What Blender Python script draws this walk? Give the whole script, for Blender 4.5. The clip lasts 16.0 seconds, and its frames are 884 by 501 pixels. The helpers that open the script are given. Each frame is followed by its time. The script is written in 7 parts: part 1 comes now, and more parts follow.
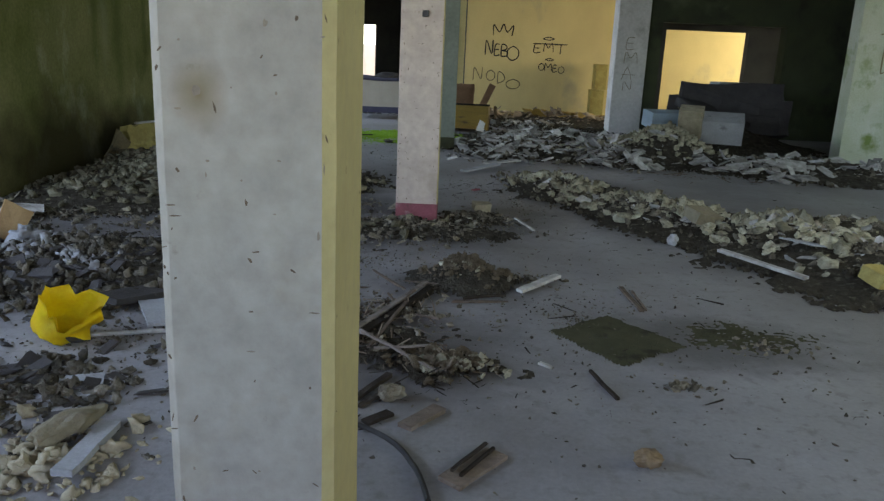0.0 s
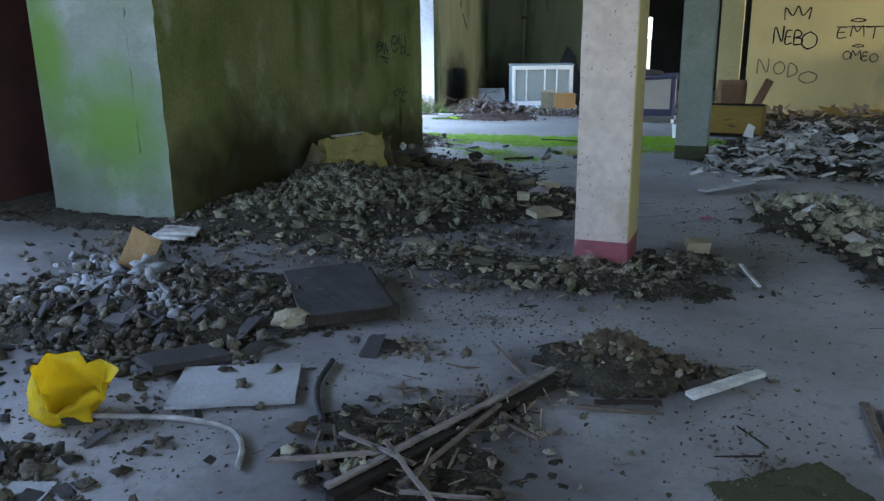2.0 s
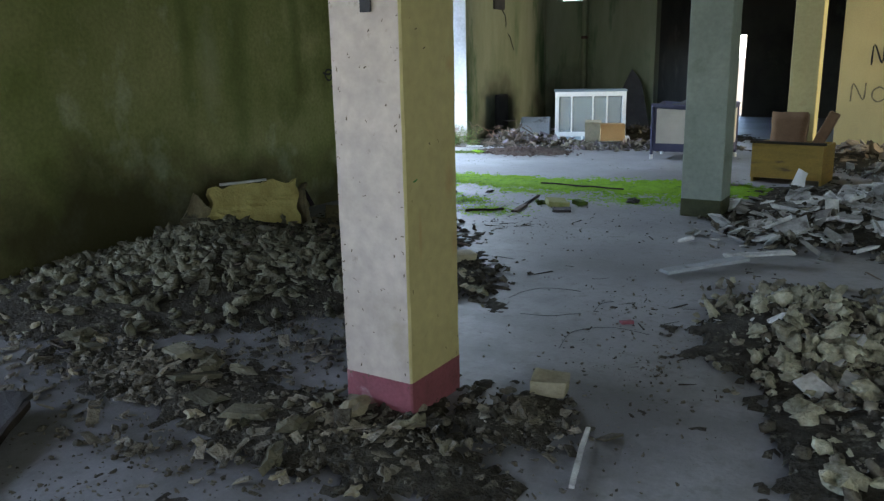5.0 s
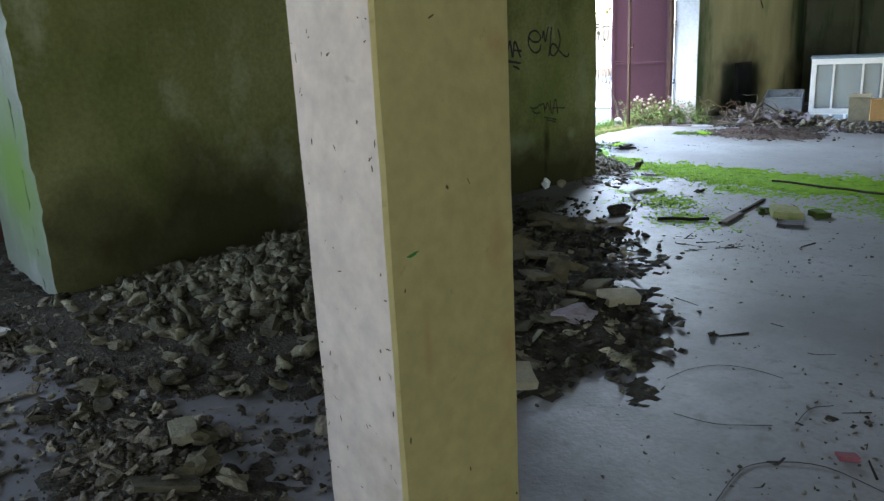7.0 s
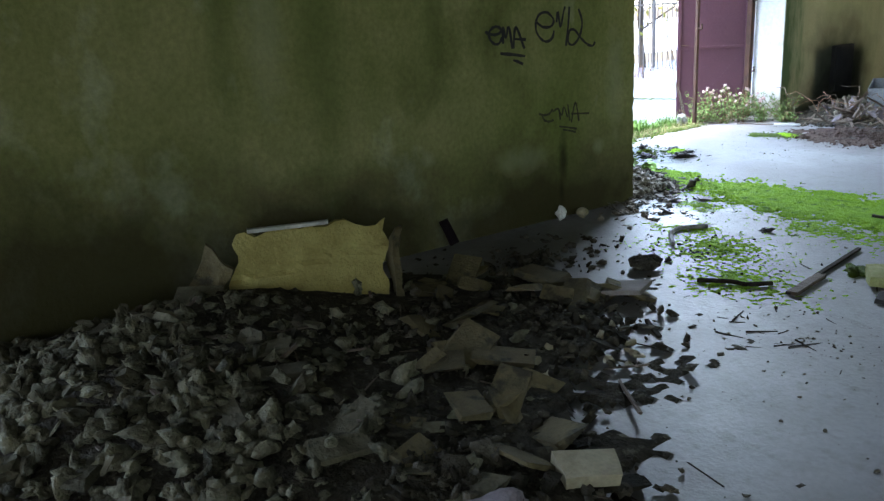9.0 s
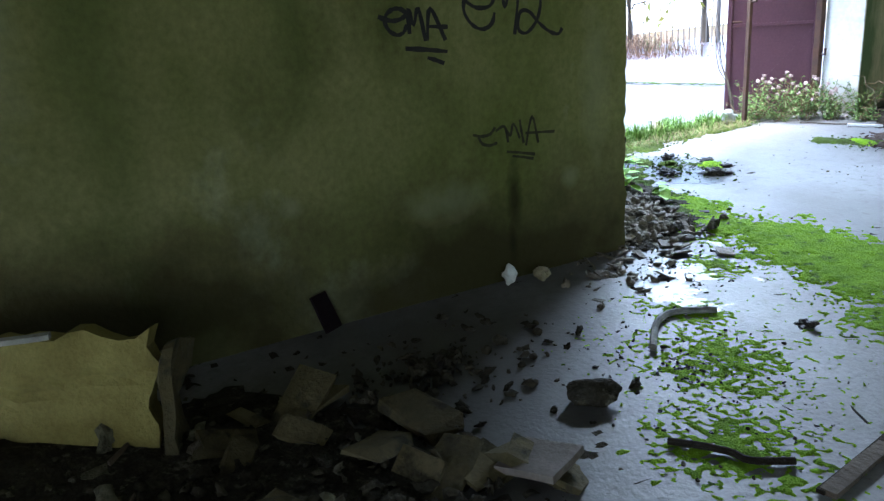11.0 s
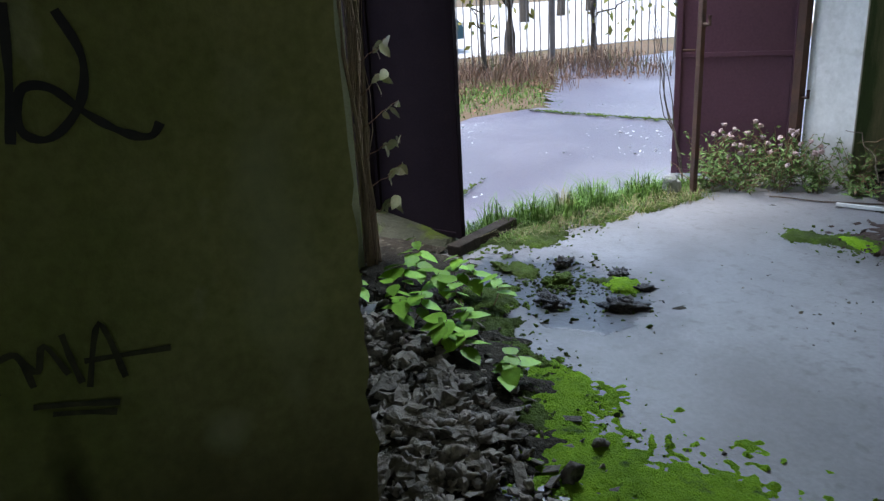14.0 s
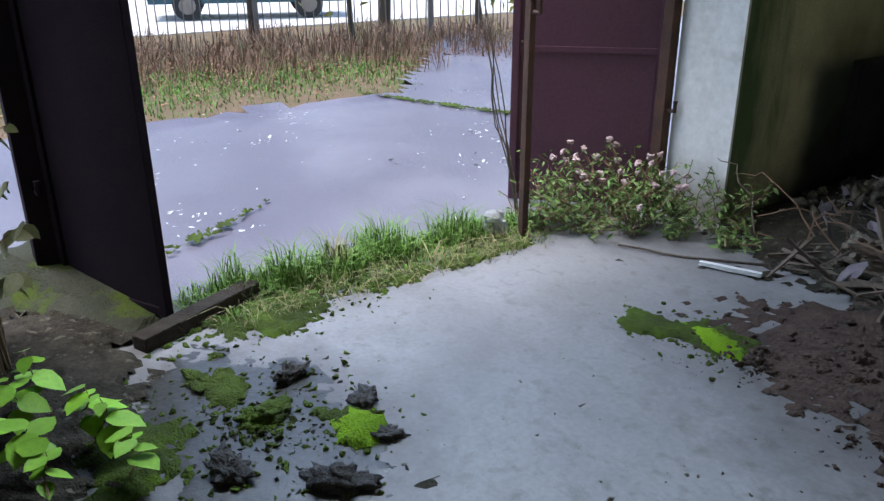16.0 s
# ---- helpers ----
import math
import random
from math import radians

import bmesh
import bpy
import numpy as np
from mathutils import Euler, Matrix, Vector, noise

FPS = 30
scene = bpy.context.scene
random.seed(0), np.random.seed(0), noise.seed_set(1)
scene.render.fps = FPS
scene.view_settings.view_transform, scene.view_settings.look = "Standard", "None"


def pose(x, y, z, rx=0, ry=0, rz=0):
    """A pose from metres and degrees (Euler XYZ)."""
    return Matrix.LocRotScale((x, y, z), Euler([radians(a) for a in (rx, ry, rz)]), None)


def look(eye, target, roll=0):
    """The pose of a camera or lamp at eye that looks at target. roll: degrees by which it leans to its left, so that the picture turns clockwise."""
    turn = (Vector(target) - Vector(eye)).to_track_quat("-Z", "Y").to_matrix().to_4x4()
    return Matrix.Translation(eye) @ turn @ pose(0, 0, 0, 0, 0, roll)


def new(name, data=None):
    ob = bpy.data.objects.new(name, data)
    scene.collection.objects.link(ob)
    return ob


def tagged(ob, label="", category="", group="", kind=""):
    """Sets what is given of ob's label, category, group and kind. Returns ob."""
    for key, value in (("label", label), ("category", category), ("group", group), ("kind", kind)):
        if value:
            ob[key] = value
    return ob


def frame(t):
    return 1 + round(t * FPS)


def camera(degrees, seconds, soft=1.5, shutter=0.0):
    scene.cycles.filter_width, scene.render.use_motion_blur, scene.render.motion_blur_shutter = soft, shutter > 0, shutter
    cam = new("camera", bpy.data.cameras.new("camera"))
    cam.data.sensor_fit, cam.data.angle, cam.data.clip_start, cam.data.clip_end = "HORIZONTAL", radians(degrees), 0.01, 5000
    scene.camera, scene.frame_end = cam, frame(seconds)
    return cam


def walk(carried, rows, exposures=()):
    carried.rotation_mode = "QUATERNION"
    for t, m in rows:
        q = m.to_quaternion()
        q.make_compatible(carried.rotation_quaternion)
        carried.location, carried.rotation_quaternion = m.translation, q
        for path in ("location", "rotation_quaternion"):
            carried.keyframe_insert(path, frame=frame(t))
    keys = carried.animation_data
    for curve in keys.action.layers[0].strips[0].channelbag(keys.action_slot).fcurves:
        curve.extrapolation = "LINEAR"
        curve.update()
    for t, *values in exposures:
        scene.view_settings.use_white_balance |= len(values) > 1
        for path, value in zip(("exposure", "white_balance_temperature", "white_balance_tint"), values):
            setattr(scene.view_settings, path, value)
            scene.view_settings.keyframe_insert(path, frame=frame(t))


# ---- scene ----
cam = camera(59.4, 16.0, soft=1.4)
METRES, EYE, TILT, LEAN, TURN = 14.6, 1.5, 0.0, 0.0, 0.0
ROWS = [
    (0.0, 0.0, 0.0, 0.0, 0.65, -14.93, -2.43),
    (0.5, 0.0164, 0.0166, -0.0016, 3.33, -15.79, -1.97),
    (1.0, 0.0284, 0.0437, -0.0005, 7.92, -17.01, -1.16),
    (1.5, 0.0403, 0.0728, -0.0014, 17.7, -17.2, 1.25),
    (2.0, 0.0457, 0.1023, -0.0007, 21.98, -15.35, 0.67),
    (2.5, 0.0541, 0.1337, 0.0021, 22.99, -14.03, -0.86),
    (3.0, 0.0697, 0.1605, 0.0034, 23.4, -13.12, 1.46),
    (5.5, 0.1193, 0.299, 0.0007, 38.51, -14.45, 1.04),
    (6.0, 0.1137, 0.324, 0.0012, 46.09, -14.9, 2.16),
    (6.5, 0.1, 0.3512, 0.0024, 46.75, -15.2, 2.16),
    (7.0, 0.0904, 0.3797, 0.0017, 49.75, -15.56, 2.77),
    (7.5, 0.0763, 0.4077, 0.0005, 52.25, -16.54, 2.71),
    (8.0, 0.0603, 0.4399, 0.0014, 53.02, -16.66, 2.8),
    (10.5, -0.0195, 0.5897, 0.0018, 61.04, -17.93, 4.21),
    (11.0, -0.039, 0.622, 0.0002, 61.32, -18.47, 4.07),
    (11.5, -0.0568, 0.6466, -0.0011, 61.22, -18.43, 3.97),
    (12.0, -0.0761, 0.6721, 0.0005, 61.26, -18.62, 3.88),
    (12.5, -0.0939, 0.6979, 0.0031, 61.34, -18.6, 3.47),
    (13.0, -0.1153, 0.7245, 0.0011, 61.58, -18.8, 3.64),
    (13.5, -0.1301, 0.7494, 0.0006, 61.44, -18.64, 3.63),
    (14.0, -0.1451, 0.7752, 0.0019, 61.17, -18.7, 3.02),
    (14.5, -0.1611, 0.8016, 0.0025, 59.58, -18.84, 2.64),
    (15.0, -0.1736, 0.8309, 0.0002, 59.21, -19.06, 2.43),
    (15.5, -0.1886, 0.8569, 0.0001, 58.61, -21.15, 1.18),
    (16.0, -0.2074, 0.8831, 0.0015, 55.72, -21.68, 0.22),
]
EXPOSURES = [(0.0, 3.3, 6500, 11), (2.0, 3.5, 5600, 10), (6.0, 3.5, 6300, 10), (8.0, 3.6, 6350, 10), (10.5, 3.55, 6000, 10), (12.0, 3.3, 6000, 10), (13.0, 2.8, 6200, 10), (13.5, 2.25, 6400, 11), (14.5, 1.85, 6450, 12), (16.0, 1.85, 6450, 12)]
walk(cam, [(t, pose(0, 0, EYE, TILT, LEAN, TURN) @ pose(METRES * x, METRES * y, METRES * z, 90 + pitch, roll, yaw)) for t, x, y, z, yaw, pitch, roll in ROWS], EXPOSURES)

# ---- world, sun, window and fill light ----
world = bpy.data.worlds.new("world")
scene.world = world
world.use_nodes = True
wn = world.node_tree
sky = wn.nodes.new("ShaderNodeTexSky")
sky.sky_type, sky.sun_disc = "NISHITA", False
sky.sun_elevation, sky.sun_rotation = radians(70), radians(225)
sky.dust_density = 1.0
wn.links.new(sky.outputs["Color"], wn.nodes["Background"].inputs["Color"])
wn.nodes["Background"].inputs["Strength"].default_value = 0.15
sun = new("sun", bpy.data.lights.new("sun", "SUN"))
sun.data.energy, sun.data.angle, sun.data.color = 1.5, radians(25), (1.0, 0.97, 0.94)
sun.matrix_world = look((-12.1, -12.1, 47.0), (0, 0, 0))


def area_lamp(name, x, y, z, target, w, h, watts, colour):
    lamp = new(name, bpy.data.lights.new(name, "AREA"))
    lamp.data.shape, lamp.data.size, lamp.data.size_y = "RECTANGLE", w, h
    lamp.data.energy, lamp.data.color = watts, colour
    lamp.matrix_world = look((x, y, z), target)
    return lamp


# South, west and store stand in unseen windows, inferred from the hall's light.
area_lamp("window_light_south", -1.5, -3.75, 2.5, (-1.0, 2.5, 0.0), 7.0, 1.7, 7.5, (1.0, 0.76, 0.6))
area_lamp("window_light_west", -5.9, 2.9, 2.5, (-1.0, 4.2, 0.0), 3.4, 1.7, 21, (0.68, 0.80, 1.0))
# East and side are added fill lamps without a known source.
area_lamp("fill_light_east", 5.75, 3.0, 2.5, (0.8, 4.6, 0.0), 5.6, 1.7, 15, (0.93, 1.0, 0.9))
area_lamp("fill_light_side", 10.8, 8.0, 2.3, (-2, 9.5, 0.5), 3.0, 1.6, 12, (0.86, 1.0, 0.9))
area_lamp("window_light_store", 10.8, 16.8, 1.9, (3, 17.0, 1.0), 2.4, 1.6, 165, (1.0, 0.88, 0.62))

# Fill lamp added high in the gate opening, out of view.
area_lamp("fill_light_gate", -6.2, 14.75, 2.62, (-2.0, 12.3, 0.0), 2.2, 0.55, 38, (0.71, 0.85, 1.0))

# ---- materials ----


def surf(name, c1, c2, scale=6.0, rough=0.85, bump=0.3, c3=None, spot=2.0, cut=0.55, metal=0.0, stretch=(1, 1, 1), islands=0.0, fine=60.0, objects=0.0, wet=None, spec=0.22, mottle=0.3, c4=None, spot4=0.6, cut4=0.55, soft=0.1):
    """Two colours mixed by noise, a third in patches, fine grain in colour and relief, all in world metres."""
    m = bpy.data.materials.new(name)
    m.use_nodes = True
    t = m.node_tree
    n, l = t.nodes, t.links
    b = n["Principled BSDF"]
    geo = n.new("ShaderNodeNewGeometry")
    mp = n.new("ShaderNodeMapping")
    mp.inputs["Scale"].default_value = stretch
    l.new(geo.outputs["Position"], mp.inputs["Vector"])

    def noise_tex(sc, detail=5.0, vec=mp):
        x = n.new("ShaderNodeTexNoise")
        x.inputs["Scale"].default_value, x.inputs["Detail"].default_value = sc, detail
        x.inputs["Roughness"].default_value = 0.6
        l.new(vec.outputs["Vector" if vec is mp else "Position"], x.inputs["Vector"])
        return x.outputs["Fac"]

    def ramp(fac, a, z):
        r = n.new("ShaderNodeMapRange")
        r.inputs["From Min"].default_value, r.inputs["From Max"].default_value = a, z
        l.new(fac, r.inputs["Value"])
        return r.outputs["Result"]

    def mix(fac, a, z, blend="MIX"):
        x = n.new("ShaderNodeMix")
        x.data_type, x.blend_type = "RGBA", blend
        for s, v in ((x.inputs["Factor"], fac), (x.inputs["A"], a), (x.inputs["B"], z)):
            if hasattr(v, "is_linked"):
                l.new(v, s)
            else:
                s.default_value = v if isinstance(v, float) else (*v, 1.0)
        return [o for o in x.outputs if o.type == "RGBA"][0]

    col = mix(ramp(noise_tex(scale), 0.3, 0.7), c1, c2)
    if c3:
        col = mix(ramp(noise_tex(spot, 6.0), cut, cut + soft), col, c3)
    if c4:
        col = mix(ramp(noise_tex(spot4, 7.0), cut4, cut4 + 0.2), col, c4)
    grain = noise_tex(fine, 4.0, geo)
    col = mix(mottle, col, mix(ramp(grain, 0.25, 0.75), (0.25, 0.25, 0.25), (0.75, 0.75, 0.75)), "OVERLAY")
    if islands or objects:
        src = geo.outputs["Random Per Island"]
        if objects:
            src = n.new("ShaderNodeObjectInfo").outputs["Random"]
        h = n.new("ShaderNodeHueSaturation")
        k = islands or objects
        l.new(ramp(src, 0.0, 1.0), h.inputs["Value"])
        r = h.inputs["Value"].links[0].from_node
        r.inputs["To Min"].default_value, r.inputs["To Max"].default_value = 1.0 - k, 1.0 + k
        l.new(col, h.inputs["Color"])
        col = h.outputs["Color"]
    l.new(col, b.inputs["Base Color"])
    if wet:
        w = ramp(noise_tex(wet, 5.0), 0.5, 0.6)
        r = n.new("ShaderNodeMapRange")
        r.inputs["To Min"].default_value, r.inputs["To Max"].default_value = rough, 0.12
        l.new(w, r.inputs["Value"])
        l.new(r.outputs["Result"], b.inputs["Roughness"])
    else:
        r = n.new("ShaderNodeMapRange")
        r.inputs["To Min"].default_value, r.inputs["To Max"].default_value = max(rough - 0.12, 0.05), min(rough + 0.12, 1.0)
        l.new(grain, r.inputs["Value"])
        l.new(r.outputs["Result"], b.inputs["Roughness"])
    b.inputs["Metallic"].default_value = metal
    b.inputs["Specular IOR Level"].default_value = spec
    if bump:
        bp = n.new("ShaderNodeBump")
        bp.inputs["Strength"].default_value, bp.inputs["Distance"].default_value = bump, 0.02
        add = n.new("ShaderNodeMath")
        l.new(grain, add.inputs[0])
        l.new(noise_tex(scale * 2.5), add.inputs[1])
        l.new(add.outputs["Value"], bp.inputs["Height"])
        l.new(bp.outputs["Normal"], b.inputs["Normal"])
    return m


CONCRETE = surf("floor_concrete", (0.165, 0.163, 0.17), (0.272, 0.271, 0.283), 0.9, 0.54, 0.2, (0.125, 0.117, 0.113), 0.5, 0.47, c4=(0.15, 0.143, 0.141), spot4=13.0, cut4=0.53, spec=0.4, mottle=0.3, fine=42.0, soft=0.3)
# Mossy concrete, its colour darkened for the shade under the gate leaf.
MOSSY_SHADE = surf("mossy_shaded_concrete", (0.035, 0.04, 0.026), (0.06, 0.062, 0.045), 7.0, 0.9, 0.7, (0.06, 0.085, 0.016), 5.0, 0.56, fine=80, spec=0.1)
CONCRETE2 = surf("damp_concrete", (0.12, 0.125, 0.115), (0.07, 0.075, 0.06), 4.0, 0.7, 0.4, (0.05, 0.08, 0.02), 3.0, 0.52)
PLASTER = surf("mossy_plaster", (0.255, 0.25, 0.115), (0.12, 0.14, 0.042), 1.1, 0.9, 0.25, (0.33, 0.35, 0.235), 1.7, 0.575, stretch=(1, 1, 0.7), c4=(0.075, 0.09, 0.026), spot4=0.9, cut4=0.53, spec=0.06, mottle=0.4, fine=30.0, soft=0.16)

PLASTER_GREEN = surf("algae_plaster", (0.16, 0.18, 0.155), (0.095, 0.12, 0.05), 2.2, 0.9, 0.25, (0.075, 0.125, 0.022), 1.3, 0.5, c4=(0.07, 0.10, 0.03), spot4=2.3, cut4=0.6)
PLASTER_RETURN = surf("pale_algae_plaster", (0.155, 0.17, 0.145), (0.10, 0.12, 0.08), 1.6, 0.9, 0.25, (0.085, 0.12, 0.03), 0.9, 0.54, c4=(0.24, 0.255, 0.235), spot4=1.4, cut4=0.55, soft=0.2)
PLASTER_PALE = surf("pale_damp_plaster", (0.46, 0.48, 0.41), (0.35, 0.385, 0.27), 1.8, 0.9, 0.25, (0.15, 0.21, 0.06), 1.3, 0.56, c4=(0.06, 0.07, 0.035), spot4=1.7, cut4=0.6)
PLASTER_YELLOW = surf("yellow_plaster", (0.52, 0.43, 0.20), (0.44, 0.36, 0.17), 1.4, 0.9, 0.2, (0.34, 0.30, 0.18), 0.8, 0.6, stretch=(1, 1, 0.6))
PLASTER_GREY = surf("stained_grey_plaster", (0.235, 0.245, 0.175), (0.14, 0.155, 0.095), 1.2, 0.9, 0.25, (0.06, 0.10, 0.05), 1.0, 0.56, stretch=(1.4, 1.4, 0.35))
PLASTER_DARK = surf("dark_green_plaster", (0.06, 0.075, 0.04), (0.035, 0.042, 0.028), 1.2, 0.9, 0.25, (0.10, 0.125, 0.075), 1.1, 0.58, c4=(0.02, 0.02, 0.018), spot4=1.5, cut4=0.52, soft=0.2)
# Black of the sooted far walls, also used where only darkness shows.
SOOT_AND_SHADE = surf("soot_and_shade_black", (0.035, 0.035, 0.035), (0.07, 0.07, 0.06), 1.2, 0.95, 0.25, (0.10, 0.10, 0.085), 1.1, 0.62)
WHITEWASH = surf("white_plaster", (0.64, 0.64, 0.63), (0.52, 0.53, 0.52), 2.5, 0.9, 0.1, (0.33, 0.34, 0.31), 2.2, 0.56, soft=0.2, mottle=0.35, fine=22.0)
CREAM = surf("cream_paint", (0.45, 0.375, 0.315), (0.375, 0.31, 0.26), 1.6, 0.7, 0.12, (0.31, 0.255, 0.19), 3.0, 0.6, mottle=0.3, fine=16.0, c4=(0.12, 0.085, 0.055), spot4=17.0, cut4=0.645, soft=0.2)
GREYPAINT = surf("weathered_grey_white_paint", (0.31, 0.285, 0.24), (0.25, 0.23, 0.195), 1.8, 0.75, 0.15, (0.21, 0.175, 0.11), 1.4, 0.58, mottle=0.32, fine=18.0, c4=(0.10, 0.08, 0.05), spot4=14.0, cut4=0.665, soft=0.2)
YELLOW_PAINT = surf("yellow_paint", (0.42, 0.36, 0.172), (0.35, 0.30, 0.142), 1.3, 0.65, 0.12, (0.31, 0.22, 0.11), 2.4, 0.6, mottle=0.22, fine=20.0, c4=(0.11, 0.08, 0.05), spot4=15.0, cut4=0.655, soft=0.2)
RED_BASE = surf("dusty_red_paint", (0.215, 0.07, 0.085), (0.15, 0.052, 0.06), 6.0, 0.8, 0.2, (0.29, 0.22, 0.21), 5.0, 0.6)
DARKFOOT = surf("dark_foot_band", (0.03, 0.034, 0.02), (0.055, 0.06, 0.03), 8.0, 0.9, 0.4)
DARKRED = surf("maroon_passage_shade", (0.09, 0.035, 0.03), (0.06, 0.03, 0.025), 2.0, 0.9, 0.2)
COLUMN_GREY = surf("damp_grey_green_paint", (0.215, 0.24, 0.205), (0.155, 0.18, 0.15), 1.8, 0.75, 0.15, (0.10, 0.115, 0.075), 1.6, 0.58, mottle=0.3, fine=20.0, soft=0.2)
CEIL = surf("dark_ceiling_plaster", (0.17, 0.16, 0.14), (0.11, 0.11, 0.10), 1.5, 0.95, 0.2, (0.05, 0.12, 0.11), 0.7, 0.58)
# Debris soil; its dark colour also carries the shade between the lumps.
SOIL = surf("debris_soil_with_gap_shade", (0.024, 0.022, 0.018), (0.066, 0.059, 0.046), 13.0, 0.95, 1.0, (0.12, 0.112, 0.088), 18.0, 0.57, fine=60, spec=0.06, mottle=0.6)
CLODS = surf("wet_black_clod", (0.03, 0.028, 0.026), (0.055, 0.05, 0.046), 14.0, 0.5, 0.8, (0.11, 0.105, 0.10), 11.0, 0.6, fine=70)
REDSOIL = surf("reddish_soil", (0.045, 0.030, 0.025), (0.085, 0.058, 0.047), 9.0, 0.95, 0.9, (0.05, 0.046, 0.042), 5.0, 0.56, fine=45)
RUBBLE = surf("plaster_rubble", (0.22, 0.20, 0.155), (0.10, 0.09, 0.07), 14.0, 0.95, 0.8, (0.09, 0.08, 0.065), 11.0, 0.58, islands=0.6, spec=0.06)
RUBBLE_DARK = surf("dark_mud_rubble", (0.15, 0.138, 0.11), (0.05, 0.046, 0.037), 14.0, 0.9, 0.8, (0.25, 0.235, 0.2), 17.0, 0.6, islands=0.6, spec=0.06)
LUMP = surf("plaster_lump", (0.16, 0.15, 0.105), (0.075, 0.07, 0.05), 9.0, 0.95, 0.5, (0.06, 0.06, 0.045), 7.0, 0.58, objects=0.45, spec=0.06)
# Darker copy of RUBBLE_DARK: shade on the heap's back put into colour.
RUBBLE_SHADE = surf("shade_dark_rubble", (0.085, 0.077, 0.06), (0.026, 0.024, 0.019), 14.0, 0.9, 0.8, (0.15, 0.14, 0.115), 17.0, 0.62, islands=0.6, spec=0.06)
RUBBLE_GREEN = surf("algae_rubble", (0.185, 0.178, 0.125), (0.06, 0.058, 0.04), 14.0, 0.95, 0.8, (0.05, 0.048, 0.036), 9.0, 0.55, islands=0.55, spec=0.06)
FLUFF = surf("dirty_insulation_wool", (0.40, 0.385, 0.29), (0.19, 0.18, 0.125), 16.0, 1.0, 0.9, (0.12, 0.11, 0.085), 8.0, 0.6, islands=0.35, spec=0.06)
STONE = surf("wet_dark_rubble", (0.15, 0.132, 0.108), (0.25, 0.225, 0.19), 9.0, 0.7, 0.6, (0.06, 0.056, 0.046), 8.0, 0.56, islands=0.45)
BROWNWOOL = surf("matted_brown_wool", (0.20, 0.165, 0.115), (0.085, 0.07, 0.048), 22.0, 1.0, 1.0, (0.20, 0.18, 0.14), 16.0, 0.58, fine=160, spec=0.06)
CHALK = surf("grey_brown_stone", (0.27, 0.245, 0.205), (0.14, 0.125, 0.10), 7.0, 0.85, 0.6, (0.06, 0.058, 0.05), 6.0, 0.58, objects=0.4)
FIBRE = surf("pale_straw_fibre", (0.26, 0.22, 0.17), (0.15, 0.12, 0.09), 9.0, 0.9, 0.1, islands=0.4)
SCRAP = surf("pale_board_scrap", (0.46, 0.46, 0.44), (0.17, 0.165, 0.155), 8.0, 0.85, 0.3, (0.13, 0.12, 0.11), 6.0, 0.6, islands=0.5, spec=0.06)
WOOD = surf("weathered_wood", (0.15, 0.12, 0.095), (0.085, 0.068, 0.054), 5.0, 0.85, 0.4, (0.07, 0.055, 0.04), 4.0, 0.58, stretch=(1, 4, 4), objects=0.35)
SCRAPWOOD = surf("grey_weathered_batten", (0.24, 0.21, 0.19), (0.15, 0.13, 0.115), 6.0, 0.85, 0.3, (0.08, 0.07, 0.06), 5.0, 0.6)
DARKWOOD = surf("rotten_dark_wood", (0.022, 0.018, 0.015), (0.05, 0.042, 0.034), 8.0, 0.85, 0.5, objects=0.3, spec=0.06)
GREYBOARD = surf("grey_board", (0.32, 0.33, 0.34), (0.24, 0.25, 0.26), 4.0, 0.7, 0.2, (0.15, 0.15, 0.15), 5.0, 0.6)
DARKSLAB = surf("charred_board", (0.03, 0.028, 0.028), (0.055, 0.052, 0.052), 4.0, 0.75, 0.3, (0.11, 0.105, 0.10), 6.0, 0.64)
CHIP = surf("chipped_plaster", (0.24, 0.20, 0.15), (0.17, 0.14, 0.11), 14.0, 0.9, 0.5)
FOAMDARK = surf("ochre_stone", (0.22, 0.16, 0.09), (0.15, 0.11, 0.07), 14.0, 0.9, 0.5, (0.09, 0.07, 0.05), 10.0, 0.56)
OCHRE = surf("damp_ochre_plaster", (0.125, 0.105, 0.055), (0.07, 0.06, 0.034), 9.0, 0.9, 0.5, (0.04, 0.036, 0.024), 7.0, 0.55, objects=0.35)
FOAM = surf("yellowed_foam", (0.36, 0.31, 0.11), (0.22, 0.18, 0.06), 5.0, 0.95, 0.4, (0.25, 0.19, 0.08), 5.0, 0.62)
PALECHUNK = surf("cream_plaster_chunk", (0.30, 0.27, 0.19), (0.19, 0.17, 0.115), 8.0, 0.9, 0.4, (0.25, 0.22, 0.17), 7.0, 0.6, objects=0.25)
YELLOW_PLASTIC = surf("yellow_plastic", (0.80, 0.62, 0.02), (0.74, 0.55, 0.02), 5.0, 0.4, 0.05, (0.45, 0.35, 0.05), 6.0, 0.68)
BLACKRUBBER = surf("black_rubber", (0.02, 0.02, 0.02), (0.035, 0.035, 0.035), 9.0, 0.6, 0.2)
MOSSBRICK = surf("pale_mossy_brick", (0.30, 0.29, 0.14), (0.19, 0.21, 0.07), 9.0, 0.95, 0.5, (0.12, 0.16, 0.03), 7.0, 0.56)
MOSS = surf("bright_moss", (0.22, 0.40, 0.012), (0.13, 0.25, 0.012), 7.0, 1.0, 1.0, (0.055, 0.10, 0.02), 9.0, 0.58, fine=130)
CARPET = surf("sodden_carpet", (0.05, 0.052, 0.03), (0.075, 0.072, 0.045), 6.0, 0.95, 0.6, (0.03, 0.03, 0.022), 5.0, 0.56, fine=120, spec=0.06)
